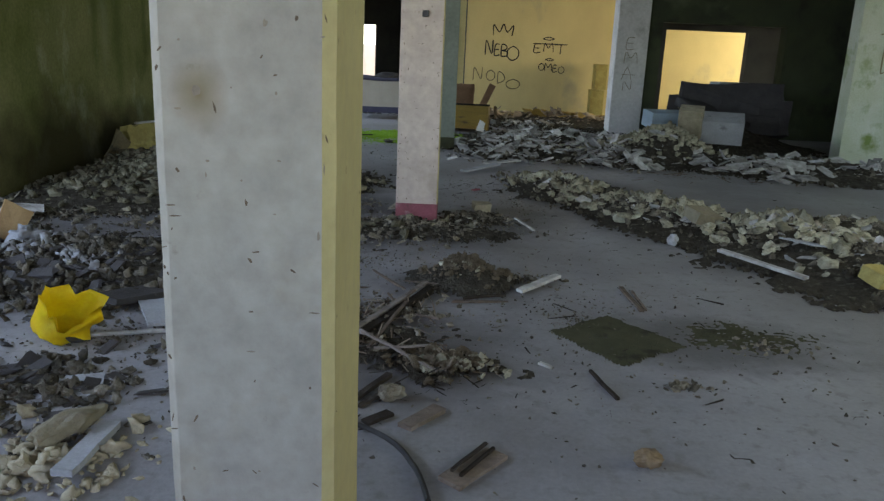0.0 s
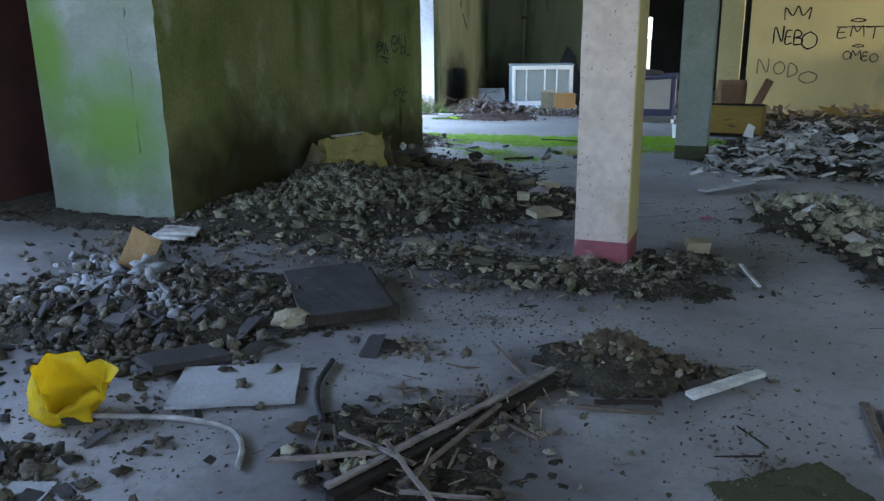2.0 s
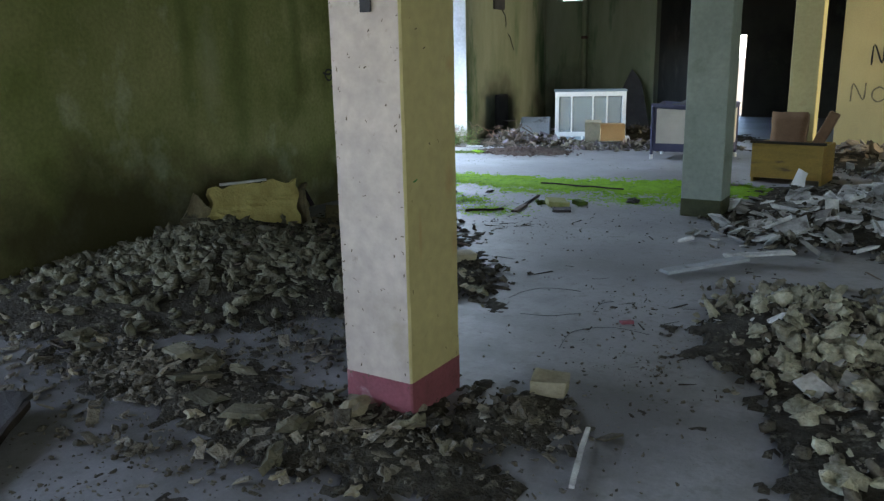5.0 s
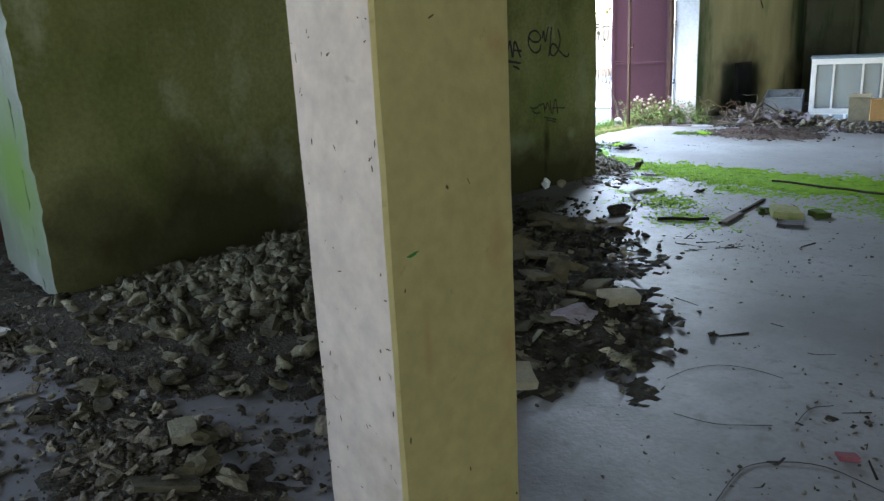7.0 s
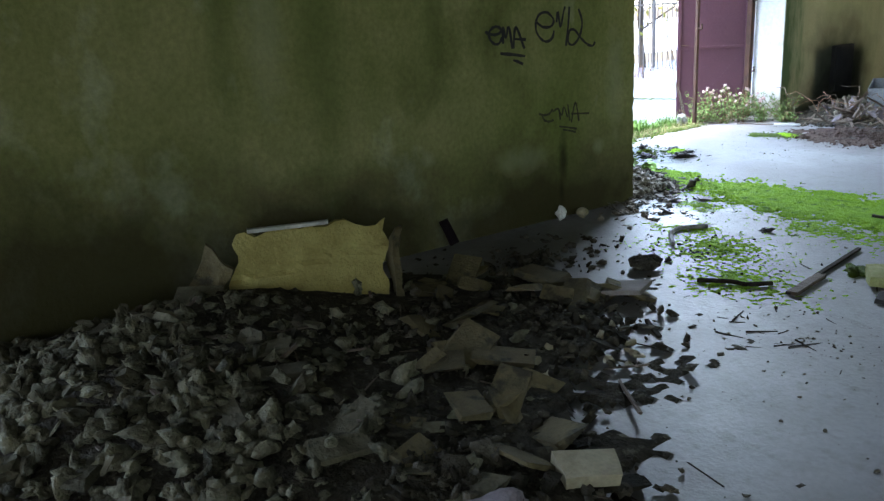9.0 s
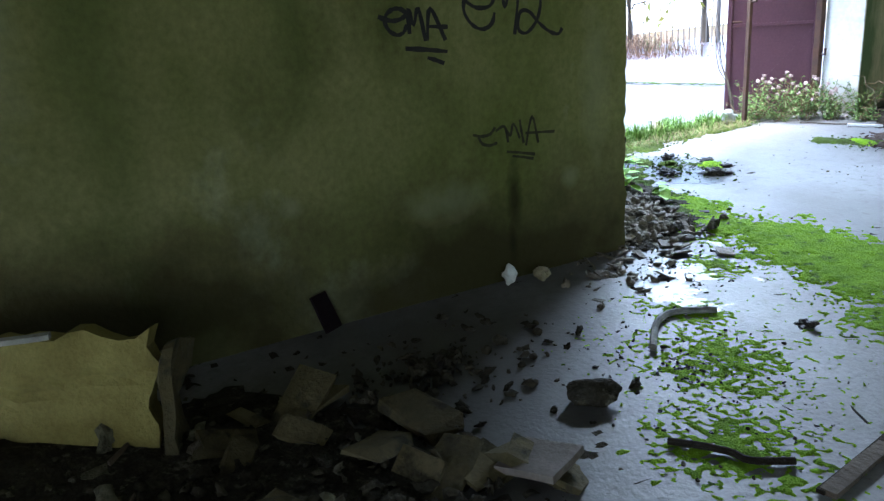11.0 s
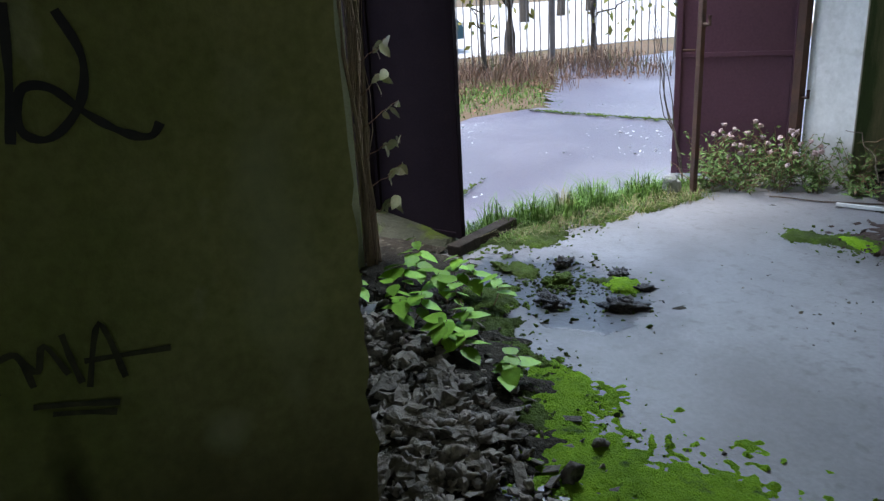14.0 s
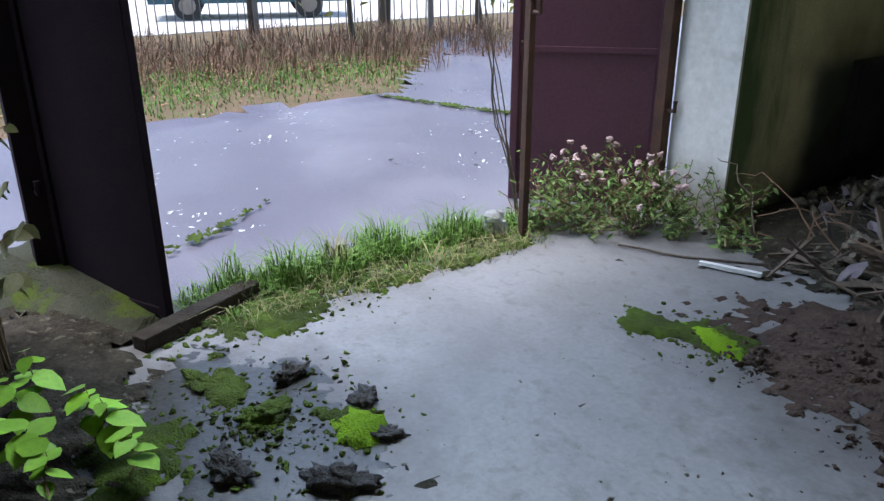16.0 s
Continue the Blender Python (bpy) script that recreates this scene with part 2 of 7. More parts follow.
DARKMOSS = surf("dark_moss", (0.085, 0.14, 0.015), (0.045, 0.06, 0.018), 6.0, 1.0, 1.0, (0.10, 0.17, 0.015), 5.0, 0.58, fine=120)
GRASS = surf("grass_blades", (0.095, 0.20, 0.03), (0.14, 0.24, 0.055), 4.0, 0.7, 0.0, (0.22, 0.21, 0.09), 3.0, 0.58, islands=0.5)
STRAW = surf("dry_straw_blades", (0.30, 0.27, 0.14), (0.20, 0.19, 0.09), 5.0, 0.8, 0.0, islands=0.4)
DRYGRASS = surf("dry_weed_stalks", (0.22, 0.14, 0.09), (0.16, 0.09, 0.06), 3.0, 0.8, 0.0, (0.11, 0.13, 0.05), 1.5, 0.55, islands=0.4)
LEAF = surf("fresh_leaf", (0.27, 0.50, 0.04), (0.19, 0.40, 0.035), 9.0, 0.5, 0.1, objects=0.3)
LEAFDULL = surf("weed_leaf", (0.10, 0.18, 0.05), (0.15, 0.22, 0.07), 8.0, 0.6, 0.1, (0.20, 0.17, 0.08), 5.0, 0.62, islands=0.4)
LEAFPALE = surf("faded_vine_leaf", (0.42, 0.40, 0.26), (0.30, 0.31, 0.17), 9.0, 0.6, 0.1, objects=0.25)
LITTER = surf("dead_leaf_litter", (0.065, 0.056, 0.045), (0.12, 0.105, 0.088), 8.0, 0.8, 0.2, (0.07, 0.06, 0.05), 6.0, 0.58, islands=0.55)
LITTERB = surf("brown_fallen_leaves", (0.27, 0.15, 0.09), (0.34, 0.21, 0.13), 2.0, 0.85, 0.0, (0.12, 0.07, 0.045), 1.5, 0.58, islands=0.4)
AUTUMN = surf("autumn_foliage", (0.30, 0.24, 0.06), (0.17, 0.20, 0.05), 2.0, 0.7, 0.0, (0.26, 0.14, 0.04), 1.5, 0.6, islands=0.4)
FLOWER = surf("faded_pink_seed_heads", (0.40, 0.30, 0.31), (0.30, 0.22, 0.225), 20.0, 0.9, 0.2, islands=0.3)
ASPHALT = surf("old_asphalt", (0.092, 0.083, 0.108), (0.128, 0.117, 0.145), 0.8, 0.32, 0.2, (0.17, 0.16, 0.188), 0.4, 0.5, fine=90, soft=0.2)
EARTH = surf("yard_earth", (0.15, 0.095, 0.06), (0.10, 0.085, 0.04), 0.7, 0.95, 0.5, (0.17, 0.10, 0.05), 0.6, 0.58)
STREET = surf("pale_street", (0.50, 0.49, 0.46), (0.42, 0.41, 0.39), 0.4, 0.8, 0.2)
MAROON = surf("maroon_gate_paint", (0.118, 0.055, 0.08), (0.098, 0.047, 0.068), 1.2, 0.5, 0.08, (0.10, 0.045, 0.05), 2.0, 0.62)
# Near-black steel: painted shade on the left gate leaf, own colour elsewhere.
BLACKSHADE = surf("black_and_shaded_steel", (0.010, 0.007, 0.010), (0.016, 0.011, 0.014), 2.0, 0.95, 0.1, (0.03, 0.018, 0.016), 3.0, 0.64, spec=0.04)
IRON = surf("pale_weathered_iron", (0.24, 0.21, 0.18), (0.17, 0.14, 0.12), 3.0, 0.8, 0.1)
RUST = surf("rusty_steel", (0.10, 0.055, 0.04), (0.06, 0.04, 0.035), 8.0, 0.8, 0.3, metal=0.2)
VINEBARK = surf("pale_brown_creeper_bark", (0.26, 0.20, 0.14), (0.16, 0.12, 0.085), 9.0, 0.95, 0.5, stretch=(1, 1, 0.3))
BARK = surf("tree_bark", (0.10, 0.08, 0.06), (0.06, 0.05, 0.04), 6.0, 0.95, 0.6, stretch=(1, 1, 0.3))
ENAMEL = surf("dirty_white_enamel", (0.72, 0.73, 0.73), (0.60, 0.62, 0.62), 3.0, 0.4, 0.05, (0.40, 0.39, 0.35), 3.0, 0.64)
CARDBOARD = surf("brown_cardboard", (0.36, 0.24, 0.12), (0.28, 0.19, 0.09), 3.0, 0.9, 0.1)
PAINTED_WOOD = surf("yellow_brown_veneer", (0.30, 0.20, 0.045), (0.22, 0.15, 0.04), 4.0, 0.6, 0.15, (0.12, 0.08, 0.04), 3.0, 0.6, stretch=(1, 1, 5))
FABRIC_BEIGE = surf("beige_mesh_fabric", (0.46, 0.42, 0.36), (0.40, 0.36, 0.31), 5.0, 0.95, 0.2, fine=220)
FABRIC_NAVY = surf("navy_fabric", (0.05, 0.05, 0.09), (0.07, 0.07, 0.11), 5.0, 0.95, 0.2)
FABRIC_DARK = surf("dark_upholstery", (0.03, 0.03, 0.033), (0.05, 0.048, 0.05), 5.0, 0.95, 0.3)
FABRIC_BROWN = surf("brown_upholstery", (0.19, 0.115, 0.07), (0.14, 0.085, 0.05), 5.0, 0.95, 0.3)
REDPLASTIC = surf("red_board", (0.30, 0.045, 0.05), (0.22, 0.04, 0.04), 5.0, 0.6, 0.1)
BLUEGREY = surf("blue_grey_plastic", (0.22, 0.28, 0.33), (0.17, 0.22, 0.26), 4.0, 0.6, 0.1)
PLASTICBAG = surf("crumpled_white_plastic", (0.27, 0.285, 0.30), (0.17, 0.175, 0.185), 6.0, 0.8, 0.4)
RAG = surf("grey_violet_rags", (0.17, 0.15, 0.17), (0.24, 0.21, 0.23), 6.0, 0.9, 0.5, (0.08, 0.07, 0.08), 5.0, 0.58, islands=0.4)
INK = surf("black_spray_paint", (0.018, 0.018, 0.02), (0.03, 0.03, 0.03), 9.0, 0.75, 0.0)
INKSMUDGE = surf("rubbed_spray_paint", (0.022, 0.022, 0.018), (0.06, 0.06, 0.032), 16.0, 0.9, 0.0)
INKFADE = surf("faded_brown_spray_paint", (0.20, 0.17, 0.10), (0.15, 0.13, 0.08), 12.0, 0.9, 0.0)

CARPAINT = surf("dark_teal_car_paint", (0.06, 0.12, 0.14), (0.05, 0.10, 0.12), 2.0, 0.35, 0.0, metal=0.2)
CARDARK = surf("dark_red_car_paint", (0.09, 0.035, 0.04), (0.08, 0.03, 0.035), 2.0, 0.3, 0.0, metal=0.2)
WATER = surf("puddle_water", (0.05, 0.049, 0.047), (0.03, 0.03, 0.026), 9.0, 0.34, 0.16, fine=30.0, spec=0.4)
GLASS = bpy.data.materials.new("dusty_glass")
GLASS.use_nodes = True
gb = GLASS.node_tree.nodes["Principled BSDF"]
gb.inputs["Base Color"].default_value = (0.75, 0.8, 0.8, 1)
gb.inputs["Roughness"].default_value, gb.inputs["Transmission Weight"].default_value = 0.15, 0.85

# ---- builders ----
RNG = random.Random(7)


def link(name, bm, material, smooth=False):
    me = bpy.data.meshes.new(name)
    bm.to_mesh(me)
    bm.free()
    for m in material if isinstance(material, (list, tuple)) else (material,):
        me.materials.append(m)
    if smooth:
        me.polygons.foreach_set("use_smooth", [True] * len(me.polygons))
    return new(name, me)


def part(name, bm, material, parent, label="", smooth=False):
    """One mesh object under a thing or a part; the bmesh is in the parent's space."""
    ob = link(name, bm, material, smooth)
    ob.parent = parent
    return tagged(ob, label)


def thing(name, m, label, category, group="", kind=""):
    ob = new(name)
    ob.empty_display_size = 0.1
    ob.matrix_basis = m
    return tagged(ob, label, category, group, kind)


def solo(name, bm, material, m, label, category, group="", kind="", smooth=False):
    ob = link(name, bm, material, smooth)
    ob.matrix_basis = m
    return tagged(ob, label, category, group, kind)


def box(x0, x1, y0, y1, z0, z1, bevel=0.0, bm=None, m=None, wobble=0.0, cuts=0, seed=0):
    """A box, optionally bevelled, subdivided and made uneven."""
    b = bmesh.new()
    bmesh.ops.create_cube(b, size=1.0, matrix=Matrix.Translation(((x0 + x1) / 2, (y0 + y1) / 2, (z0 + z1) / 2)) @ Matrix.Diagonal((x1 - x0, y1 - y0, z1 - z0, 1)))
    if cuts:
        bmesh.ops.subdivide_edges(b, edges=b.edges[:], cuts=cuts, use_grid_fill=True)
    if bevel:
        bmesh.ops.bevel(b, geom=b.edges[:], offset=bevel, segments=2, affect="EDGES", profile=0.6) if not cuts else None
    if wobble:
        for v in b.verts:
            p = v.co * 6 + Vector((seed * 3.1, seed, 0))
            v.co += wobble * Vector((noise.noise(p), noise.noise(p + Vector((9, 0, 0))), noise.noise(p + Vector((0, 9, 0)))))
    if m is not None:
        b.transform(m)
    if bm is None:
        return b
    return merge(bm, b)


def merge(bm, other):
    me = bpy.data.meshes.new("tmp")
    other.to_mesh(me)
    other.free()
    bm.from_mesh(me)
    bpy.data.meshes.remove(me)
    return bm


def tube(points, r, sides=8, bm=None, taper=1.0):
    """A round bar along points, with closed ends."""
    bm = bm or bmesh.new()
    pts = [Vector(p) for p in points]
    rings = []
    for i, p in enumerate(pts):
        d = (pts[min(i + 1, len(pts) - 1)] - pts[max(i - 1, 0)]).normalized()
        q = d.to_track_quat("Z", "Y")
        rr = r * (1 + (taper - 1) * i / max(len(pts) - 1, 1))
        rings.append([bm.verts.new(p + q @ Vector((rr * math.cos(a * math.tau / sides), rr * math.sin(a * math.tau / sides), 0))) for a in range(sides)])
    for a, b in zip(rings, rings[1:]):
        for i in range(sides):
            bm.faces.new((a[i], a[(i + 1) % sides], b[(i + 1) % sides], b[i]))
    bm.faces.new(rings[0][::-1])
    bm.faces.new(rings[-1])
    return bm


def bend(a, b, sag=0.0, wig=0.0, n=7, seed=0):
    a, b = Vector(a), Vector(b)
    out = []
    for i in range(n):
        u = i / (n - 1)
        p = a.lerp(b, u)
        p.z += sag * 4 * u * (1 - u)
        s = wig * math.sin(math.pi * u)
        p += s * Vector((noise.noise(Vector((u * 3, seed, 0))), noise.noise(Vector((seed, u * 3, 5))), 0.4 * noise.noise(Vector((2, seed, u * 3)))))
        out.append(p)
    return out


def lump(size, seed, sub=2, rough=0.35, flat=1.0):
    """An irregular chunk."""
    b = bmesh.new()
    bmesh.ops.create_icosphere(b, subdivisions=sub, radius=1.0)
    off = Vector((seed * 7.3, seed * 1.7, seed * 3.9))
    for v in b.verts:
        k = 1 + rough * noise.noise(v.co * 1.3 + off) * 1.6 + rough * 0.6 * noise.noise(v.co * 3.4 + off)
        v.co = Vector((v.co.x * size[0] * k, v.co.y * size[1] * k, v.co.z * size[2] * k * flat))
    return b


def crag(a, b, c, seed):
    """A torn, ragged clod."""
    m = lump((a, b, c), seed, 4, 0.5)
    for v in m.verts:
        n = v.co.normalized()
        v.co += n * 0.022 * (abs(noise.noise(v.co * 28 + Vector((seed, 0, 0)))) * 2 - 0.6) + n * 0.007 * noise.noise(v.co * 80)
    return m


# ---- heaps: (x, y, rx, ry, height) ----
MOUNDS = [
    # This line's last mound adds soil to darken the side passage floor.
    (-2.95, 7.6, 0.75, 0.75, 0.17), (-3.3, 8.45, 0.5, 0.6, 0.16), (-2.3, 7.85, 0.8, 0.7, 0.13), (-1.7, 8.4, 0.8, 0.55, 0.085), (-2.6, 9.2, 0.8, 0.75, 0.07), (-4.5, 6.35, 0.7, 0.25, 0.05), (-3.3, 6.75, 0.6, 0.4, 0.06), (-6.15, 13.12, 0.55, 0.28, 0.05), (-5.6, 7.3, 0.45, 1.1, 0.06),
    (-0.2, 6.2, 0.7, 0.35, 0.045), (-1.4, 6.3, 0.9, 0.3, 0.035), (0.25, 6.75, 0.3, 0.3, 0.03),
    (0.15, 4.85, 0.26, 0.19, 0.15), (0.0, 3.45, 0.3, 0.22, 0.04), (-0.55, 3.9, 0.4, 0.35, 0.035), (-2.3, 5.0, 0.7, 0.5, 0.08), (-2.9, 4.6, 0.7, 0.4, 0.07),
    (1.3, 8.4, 0.5, 0.6, 0.09), (2.0, 7.2, 0.5, 0.6, 0.14), (2.8, 6.2, 0.6, 0.6, 0.2), (3.4, 5.2, 0.7, 0.6, 0.18), (3.6, 6.6, 0.6, 0.6, 0.12),
    (0.9, 11.6, 0.6, 0.7, 0.13), (1.6, 12.9, 1.0, 0.8, 0.14), (2.6, 11.2, 0.7, 0.6, 0.16), (3.25, 11.5, 0.6, 0.6, 0.36), (4.6, 10.6, 0.9, 0.6, 0.16), (5.8, 10.2, 0.9, 0.6, 0.14),
    (2.4, 16.5, 1.6, 1.2, 0.12), (4.7, 13.3, 0.9, 0.7, 0.42),
    (-3.95, 15.9, 0.5, 0.4, 0.04), (-4.3, 16.75, 0.7, 0.4, 0.13), (-3.2, 16.9, 0.8, 0.3, 0.05), (-1.9, 17.4, 0.9, 0.5, 0.07), (-5.2, 17.6, 0.4, 0.8, 0.12), (-3.2, 19.0, 1.5, 0.7, 0.14),
    (-4.35, 12.35, 0.45, 0.4, 0.06), (-5.0, 12.6, 0.5, 0.4, 0.09), (-5.6, 12.4, 0.4, 0.5, 0.08),
]


def height(x, y):
    h = 0.0
    for cx, cy, rx, ry, k in MOUNDS:
        d = ((x - cx) / rx) ** 2 + ((y - cy) / ry) ** 2
        if d < 6:
            h += k * math.exp(-d)
    return h


def sheet(name, x0, x1, y0, y1, step, material, label, category, mask, lift, parent=None):
    """A thin uneven layer that lies on the floor wherever mask is above nought, its edge ragged."""
    nx, ny = int((x1 - x0) / step) + 1, int((y1 - y0) / step) + 1
    keep, verts, faces = {}, [], []
    val = [[mask(x0 + i * step, y0 + j * step) for j in range(ny)] for i in range(nx)]

    def vert(i, j):
        if (i, j) not in keep:
            x, y = x0 + i * step, y0 + j * step
            keep[i, j] = len(verts)
            k = max(val[i][j], 0.0)
            verts.append((x + 0.3 * step * noise.noise(Vector((x * 31, y * 31, 1))), y + 0.3 * step * noise.noise(Vector((x * 31, y * 31, 9))), lift(x, y, k) if val[i][j] > 0 else -0.004))
        return keep[i, j]

    for i in range(nx - 1):
        for j in range(ny - 1):
            if sum(val[a][b] > 0 for a, b in ((i, j), (i + 1, j), (i, j + 1), (i + 1, j + 1))) >= 2:
                faces.append((vert(i, j), vert(i + 1, j), vert(i + 1, j + 1), vert(i, j + 1)))
    me = bpy.data.meshes.new(name)
    me.from_pydata(verts, [], faces)
    me.materials.append(material)
    me.polygons.foreach_set("use_smooth", [True] * len(me.polygons))
    ob = new(name, me)
    if parent:
        ob.parent = parent
        return tagged(ob, label)
    return tagged(ob, label, category, kind="stuff")


def fbm(x, y, s, seed=0.0):
    return noise.noise(Vector((x * s, y * s, seed))) + 0.5 * noise.noise(Vector((x * s * 2.1, y * s * 2.1, seed + 4))) + 0.25 * noise.noise(Vector((x * s * 4.3, y * s * 4.3, seed + 8)))


def shapes(kind):
    """A dozen base shapes for loose debris, as arrays."""
    out = []
    for k in range(12):
        if kind == "flake":
            b = box(-1, 1, -0.7, 0.7, -0.12, 0.12)
            for v in b.verts:
                v.co += Vector((RNG.uniform(-0.35, 0.35), RNG.uniform(-0.3, 0.3), RNG.uniform(-0.08, 0.08)))
        elif kind == "stick":
            b = box(-1, 1, -0.06, 0.06, -0.045, 0.045)
            for v in b.verts:
                v.co += Vector((RNG.uniform(-0.1, 0.1), RNG.uniform(-0.03, 0.03), RNG.uniform(-0.02, 0.02)))
        elif kind == "leaf":
            b = bmesh.new()
            vs = [b.verts.new(p) for p in ((-1, 0, 0.1), (-0.2, 0.5, 0.25), (0.5, 0.4, 0.1), (1, 0, 0.3), (0.5, -0.4, 0.2), (-0.2, -0.5, 0.1), (0, 0, -0.05))]
            for v in vs:
                v.co += Vector((RNG.uniform(-0.15, 0.15), RNG.uniform(-0.15, 0.15), RNG.uniform(-0.25, 0.25)))
            for i in range(6):
                b.faces.new((vs[i], vs[(i + 1) % 6], vs[6]))
        else:
            b = lump((1, 0.85, 0.6), k + (50 if kind == "wool" else 0), 1 if kind == "grain" else 2, 0.75)
        b.verts.ensure_lookup_table()
        bmesh.ops.triangulate(b, faces=b.faces[:])
        out.append((np.array([v.co[:] for v in b.verts]), np.array([[v.index for v in f.verts] for f in b.faces])))
        b.free()
    return out


SHAPES = {k: shapes(k) for k in ("chunk", "flake", "stick", "leaf", "wool", "grain")}


def scatter(name, label, category, kind, spots, sizes, material, seed, parent=None, sink=0.42, tilt=0.5, base=height):
    """Loose debris on the heaps: spots are (x, y, rx, ry, number) clouds. One mesh of kind stuff."""
    r = np.random.RandomState(seed)
    vs, fs, base_i = [], [], 0
    for cx, cy, rx, ry, n in spots:
        for _ in range(n):
            a, d = r.uniform(0, math.tau), abs(r.normal(0, 0.55))
            if d > 1.25:
                d = r.uniform(0, 1.0)
            x, y = cx + rx * d * math.cos(a), cy + ry * d * math.sin(a)
            s = sizes[0] * (sizes[1] / sizes[0]) ** (r.uniform() ** 1.8)
            v, f = SHAPES[kind][r.randint(12)]
            e = Euler((r.normal(0, tilt), r.normal(0, tilt), r.uniform(0, math.tau))).to_matrix()
            v = (v * s * np.array([1, r.uniform(0.6, 1.0), r.uniform(0.6, 1.1)])) @ np.array(e).T
            z = base(x, y) - v[:, 2].min() * (1 - sink) - 0.003
            vs.append(v + np.array([x, y, z]))
            fs.append(f + base_i)
            base_i += len(v)
    vs, fs = np.concatenate(vs), np.concatenate(fs)
    me = bpy.data.meshes.new(name)
    me.from_pydata(vs.tolist(), [], fs.tolist())
    me.materials.append(material)
    if kind in ("wool", "chunk"):
        me.polygons.foreach_set("use_smooth", [True] * len(me.polygons))
    ob = new(name, me)
    if parent:
        ob.parent = parent
        return tagged(ob, label, kind="stuff")
    return tagged(ob, label, category, kind="stuff")


# ---- setting ----
def slab_wall(name, x0, x1, y0, y1, z0, z1, material, label, holes=(), jag=0.0):
    """A wall along x or y with real openings (a, b, z0, z1) along its length."""
    along_x = (x1 - x0) >= (y1 - y0)
    a0, a1 = (x0, x1) if along_x else (y0, y1)
    bm = bmesh.new()
    cuts = sorted({a0, a1, *[h[0] for h in holes], *[h[1] for h in holes]})
    for p, q in zip(cuts, cuts[1:]):
        zs = [(z0, z1)]
        for h in holes:
            if h[0] <= p and h[1] >= q:
                zs = [(s, e) for u, v in zs for s, e in ((u, min(v, h[2])), (max(u, h[3]), v)) if e - s > 0.01]
        for s, e in zs:
            box(*((p, q, y0, y1) if along_x else (x0, x1, p, q)), s, e, bm=bm)
    bmesh.ops.remove_doubles(bm, verts=bm.verts[:], dist=0.001)
    ob = link(name, bm, material)
    return tagged(ob, label, "wall", kind="structure")


H = 3.7
floor = tagged(link("floor", box(-6.05, 11.0, -4.0, 24.6, -0.25, 0.0), CONCRETE), "worn grey concrete floor with dirt stains", "floor", kind="structure")
# Ceiling stays unseen; its dark colour limits the fill light.
ceiling = tagged(link("ceiling", box(-6.6, 11.3, -4.3, 24.9, H, H + 0.25), CEIL), "unseen dark plastered ceiling that cuts bounced light", "ceiling", kind="structure")
# Unseen outer walls, their openings added where the lamps stand.
slab_wall("wall_south", -6.4, 11.3, -4.3, -4.0, -0.25, H, PLASTER_GREY, "unseen plaster wall with assumed window openings", [(-5.0, 2.0, 1.4, 3.5)])
slab_wall("wall_east", 11.0, 11.3, -4.0, 24.6, -0.25, H, PLASTER_GREY, "unseen plaster wall with assumed window openings", [(6.5, 9.5, 1.4, 3.1), (15.6, 18.0, 1.0, 2.7)])
# Unseen near wall, added with its opening for the east fill lamp.
slab_wall("wall_east_near", 5.9, 6.2, -4.0, 8.3, -0.25, H, PLASTER_GREY, "unseen plaster wall added to hold a fill lamp", [(0.1, 5.9, 1.5, 3.4)])
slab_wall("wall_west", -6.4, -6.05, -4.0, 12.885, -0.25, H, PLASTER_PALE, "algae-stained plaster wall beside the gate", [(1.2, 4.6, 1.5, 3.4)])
# Thin dark sheet added for the darkness seen past the return wall.
slab_wall("wall_west_lining", -6.04, -5.98, 5.2, 9.3, 0.0, H - 0.01, DARKRED, "dark maroon sheet added to keep the side passage dark")
slab_wall("wall_west_lintel", -6.4, -6.05, 12.885, 16.6, 2.95, H, PLASTER_GREY, "plastered lintel over the gate opening")
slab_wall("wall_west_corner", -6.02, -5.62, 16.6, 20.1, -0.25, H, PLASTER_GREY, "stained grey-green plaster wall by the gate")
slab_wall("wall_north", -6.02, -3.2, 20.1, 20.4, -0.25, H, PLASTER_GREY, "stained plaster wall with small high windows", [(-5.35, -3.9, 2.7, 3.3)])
slab_wall("wall_north_return", -3.5, -3.2, 20.4, 24.6, -0.25, H, SOOT_AND_SHADE, "soot-blackened wall")
slab_wall("wall_far", -3.5, 11.3, 24.6, 24.9, -0.25, H, SOOT_AND_SHADE, "soot-blackened wall with a bright doorway", [(-3.08, -2.32, 0.0, 1.98)])
slab_wall("wall_far_side", 0.35, 0.6, 18.9, 24.6, -0.25, H, SOOT_AND_SHADE, "soot-blackened side wall")
slab_wall("wall_yellow", 0.35, 11.0, 18.6, 18.9, -0.25, H, PLASTER_YELLOW, "yellow plaster wall with graffiti")
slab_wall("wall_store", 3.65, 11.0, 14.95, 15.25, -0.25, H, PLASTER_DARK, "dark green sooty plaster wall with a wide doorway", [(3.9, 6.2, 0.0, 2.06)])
# Inner wall added, its black standing for the dark depth of the doorway.
slab_wall("wall_store_inner", 3.3, 11.0, 16.1, 16.3, -0.25, H, SOOT_AND_SHADE, "inner wall coloured black for the darkness inside the doorway", [(4.28, 5.93, 0.0, 1.97)])
slab_wall("wall_right", 5.85, 11.0, 11.6, 11.9, -0.25, H, PLASTER_PALE, "pale green-stained plaster wall")
slab_wall("wall_return", -5.26, -4.2, 6.64, 6.94, -0.25, H, PLASTER_RETURN, "plaster wall end with bright green algae")
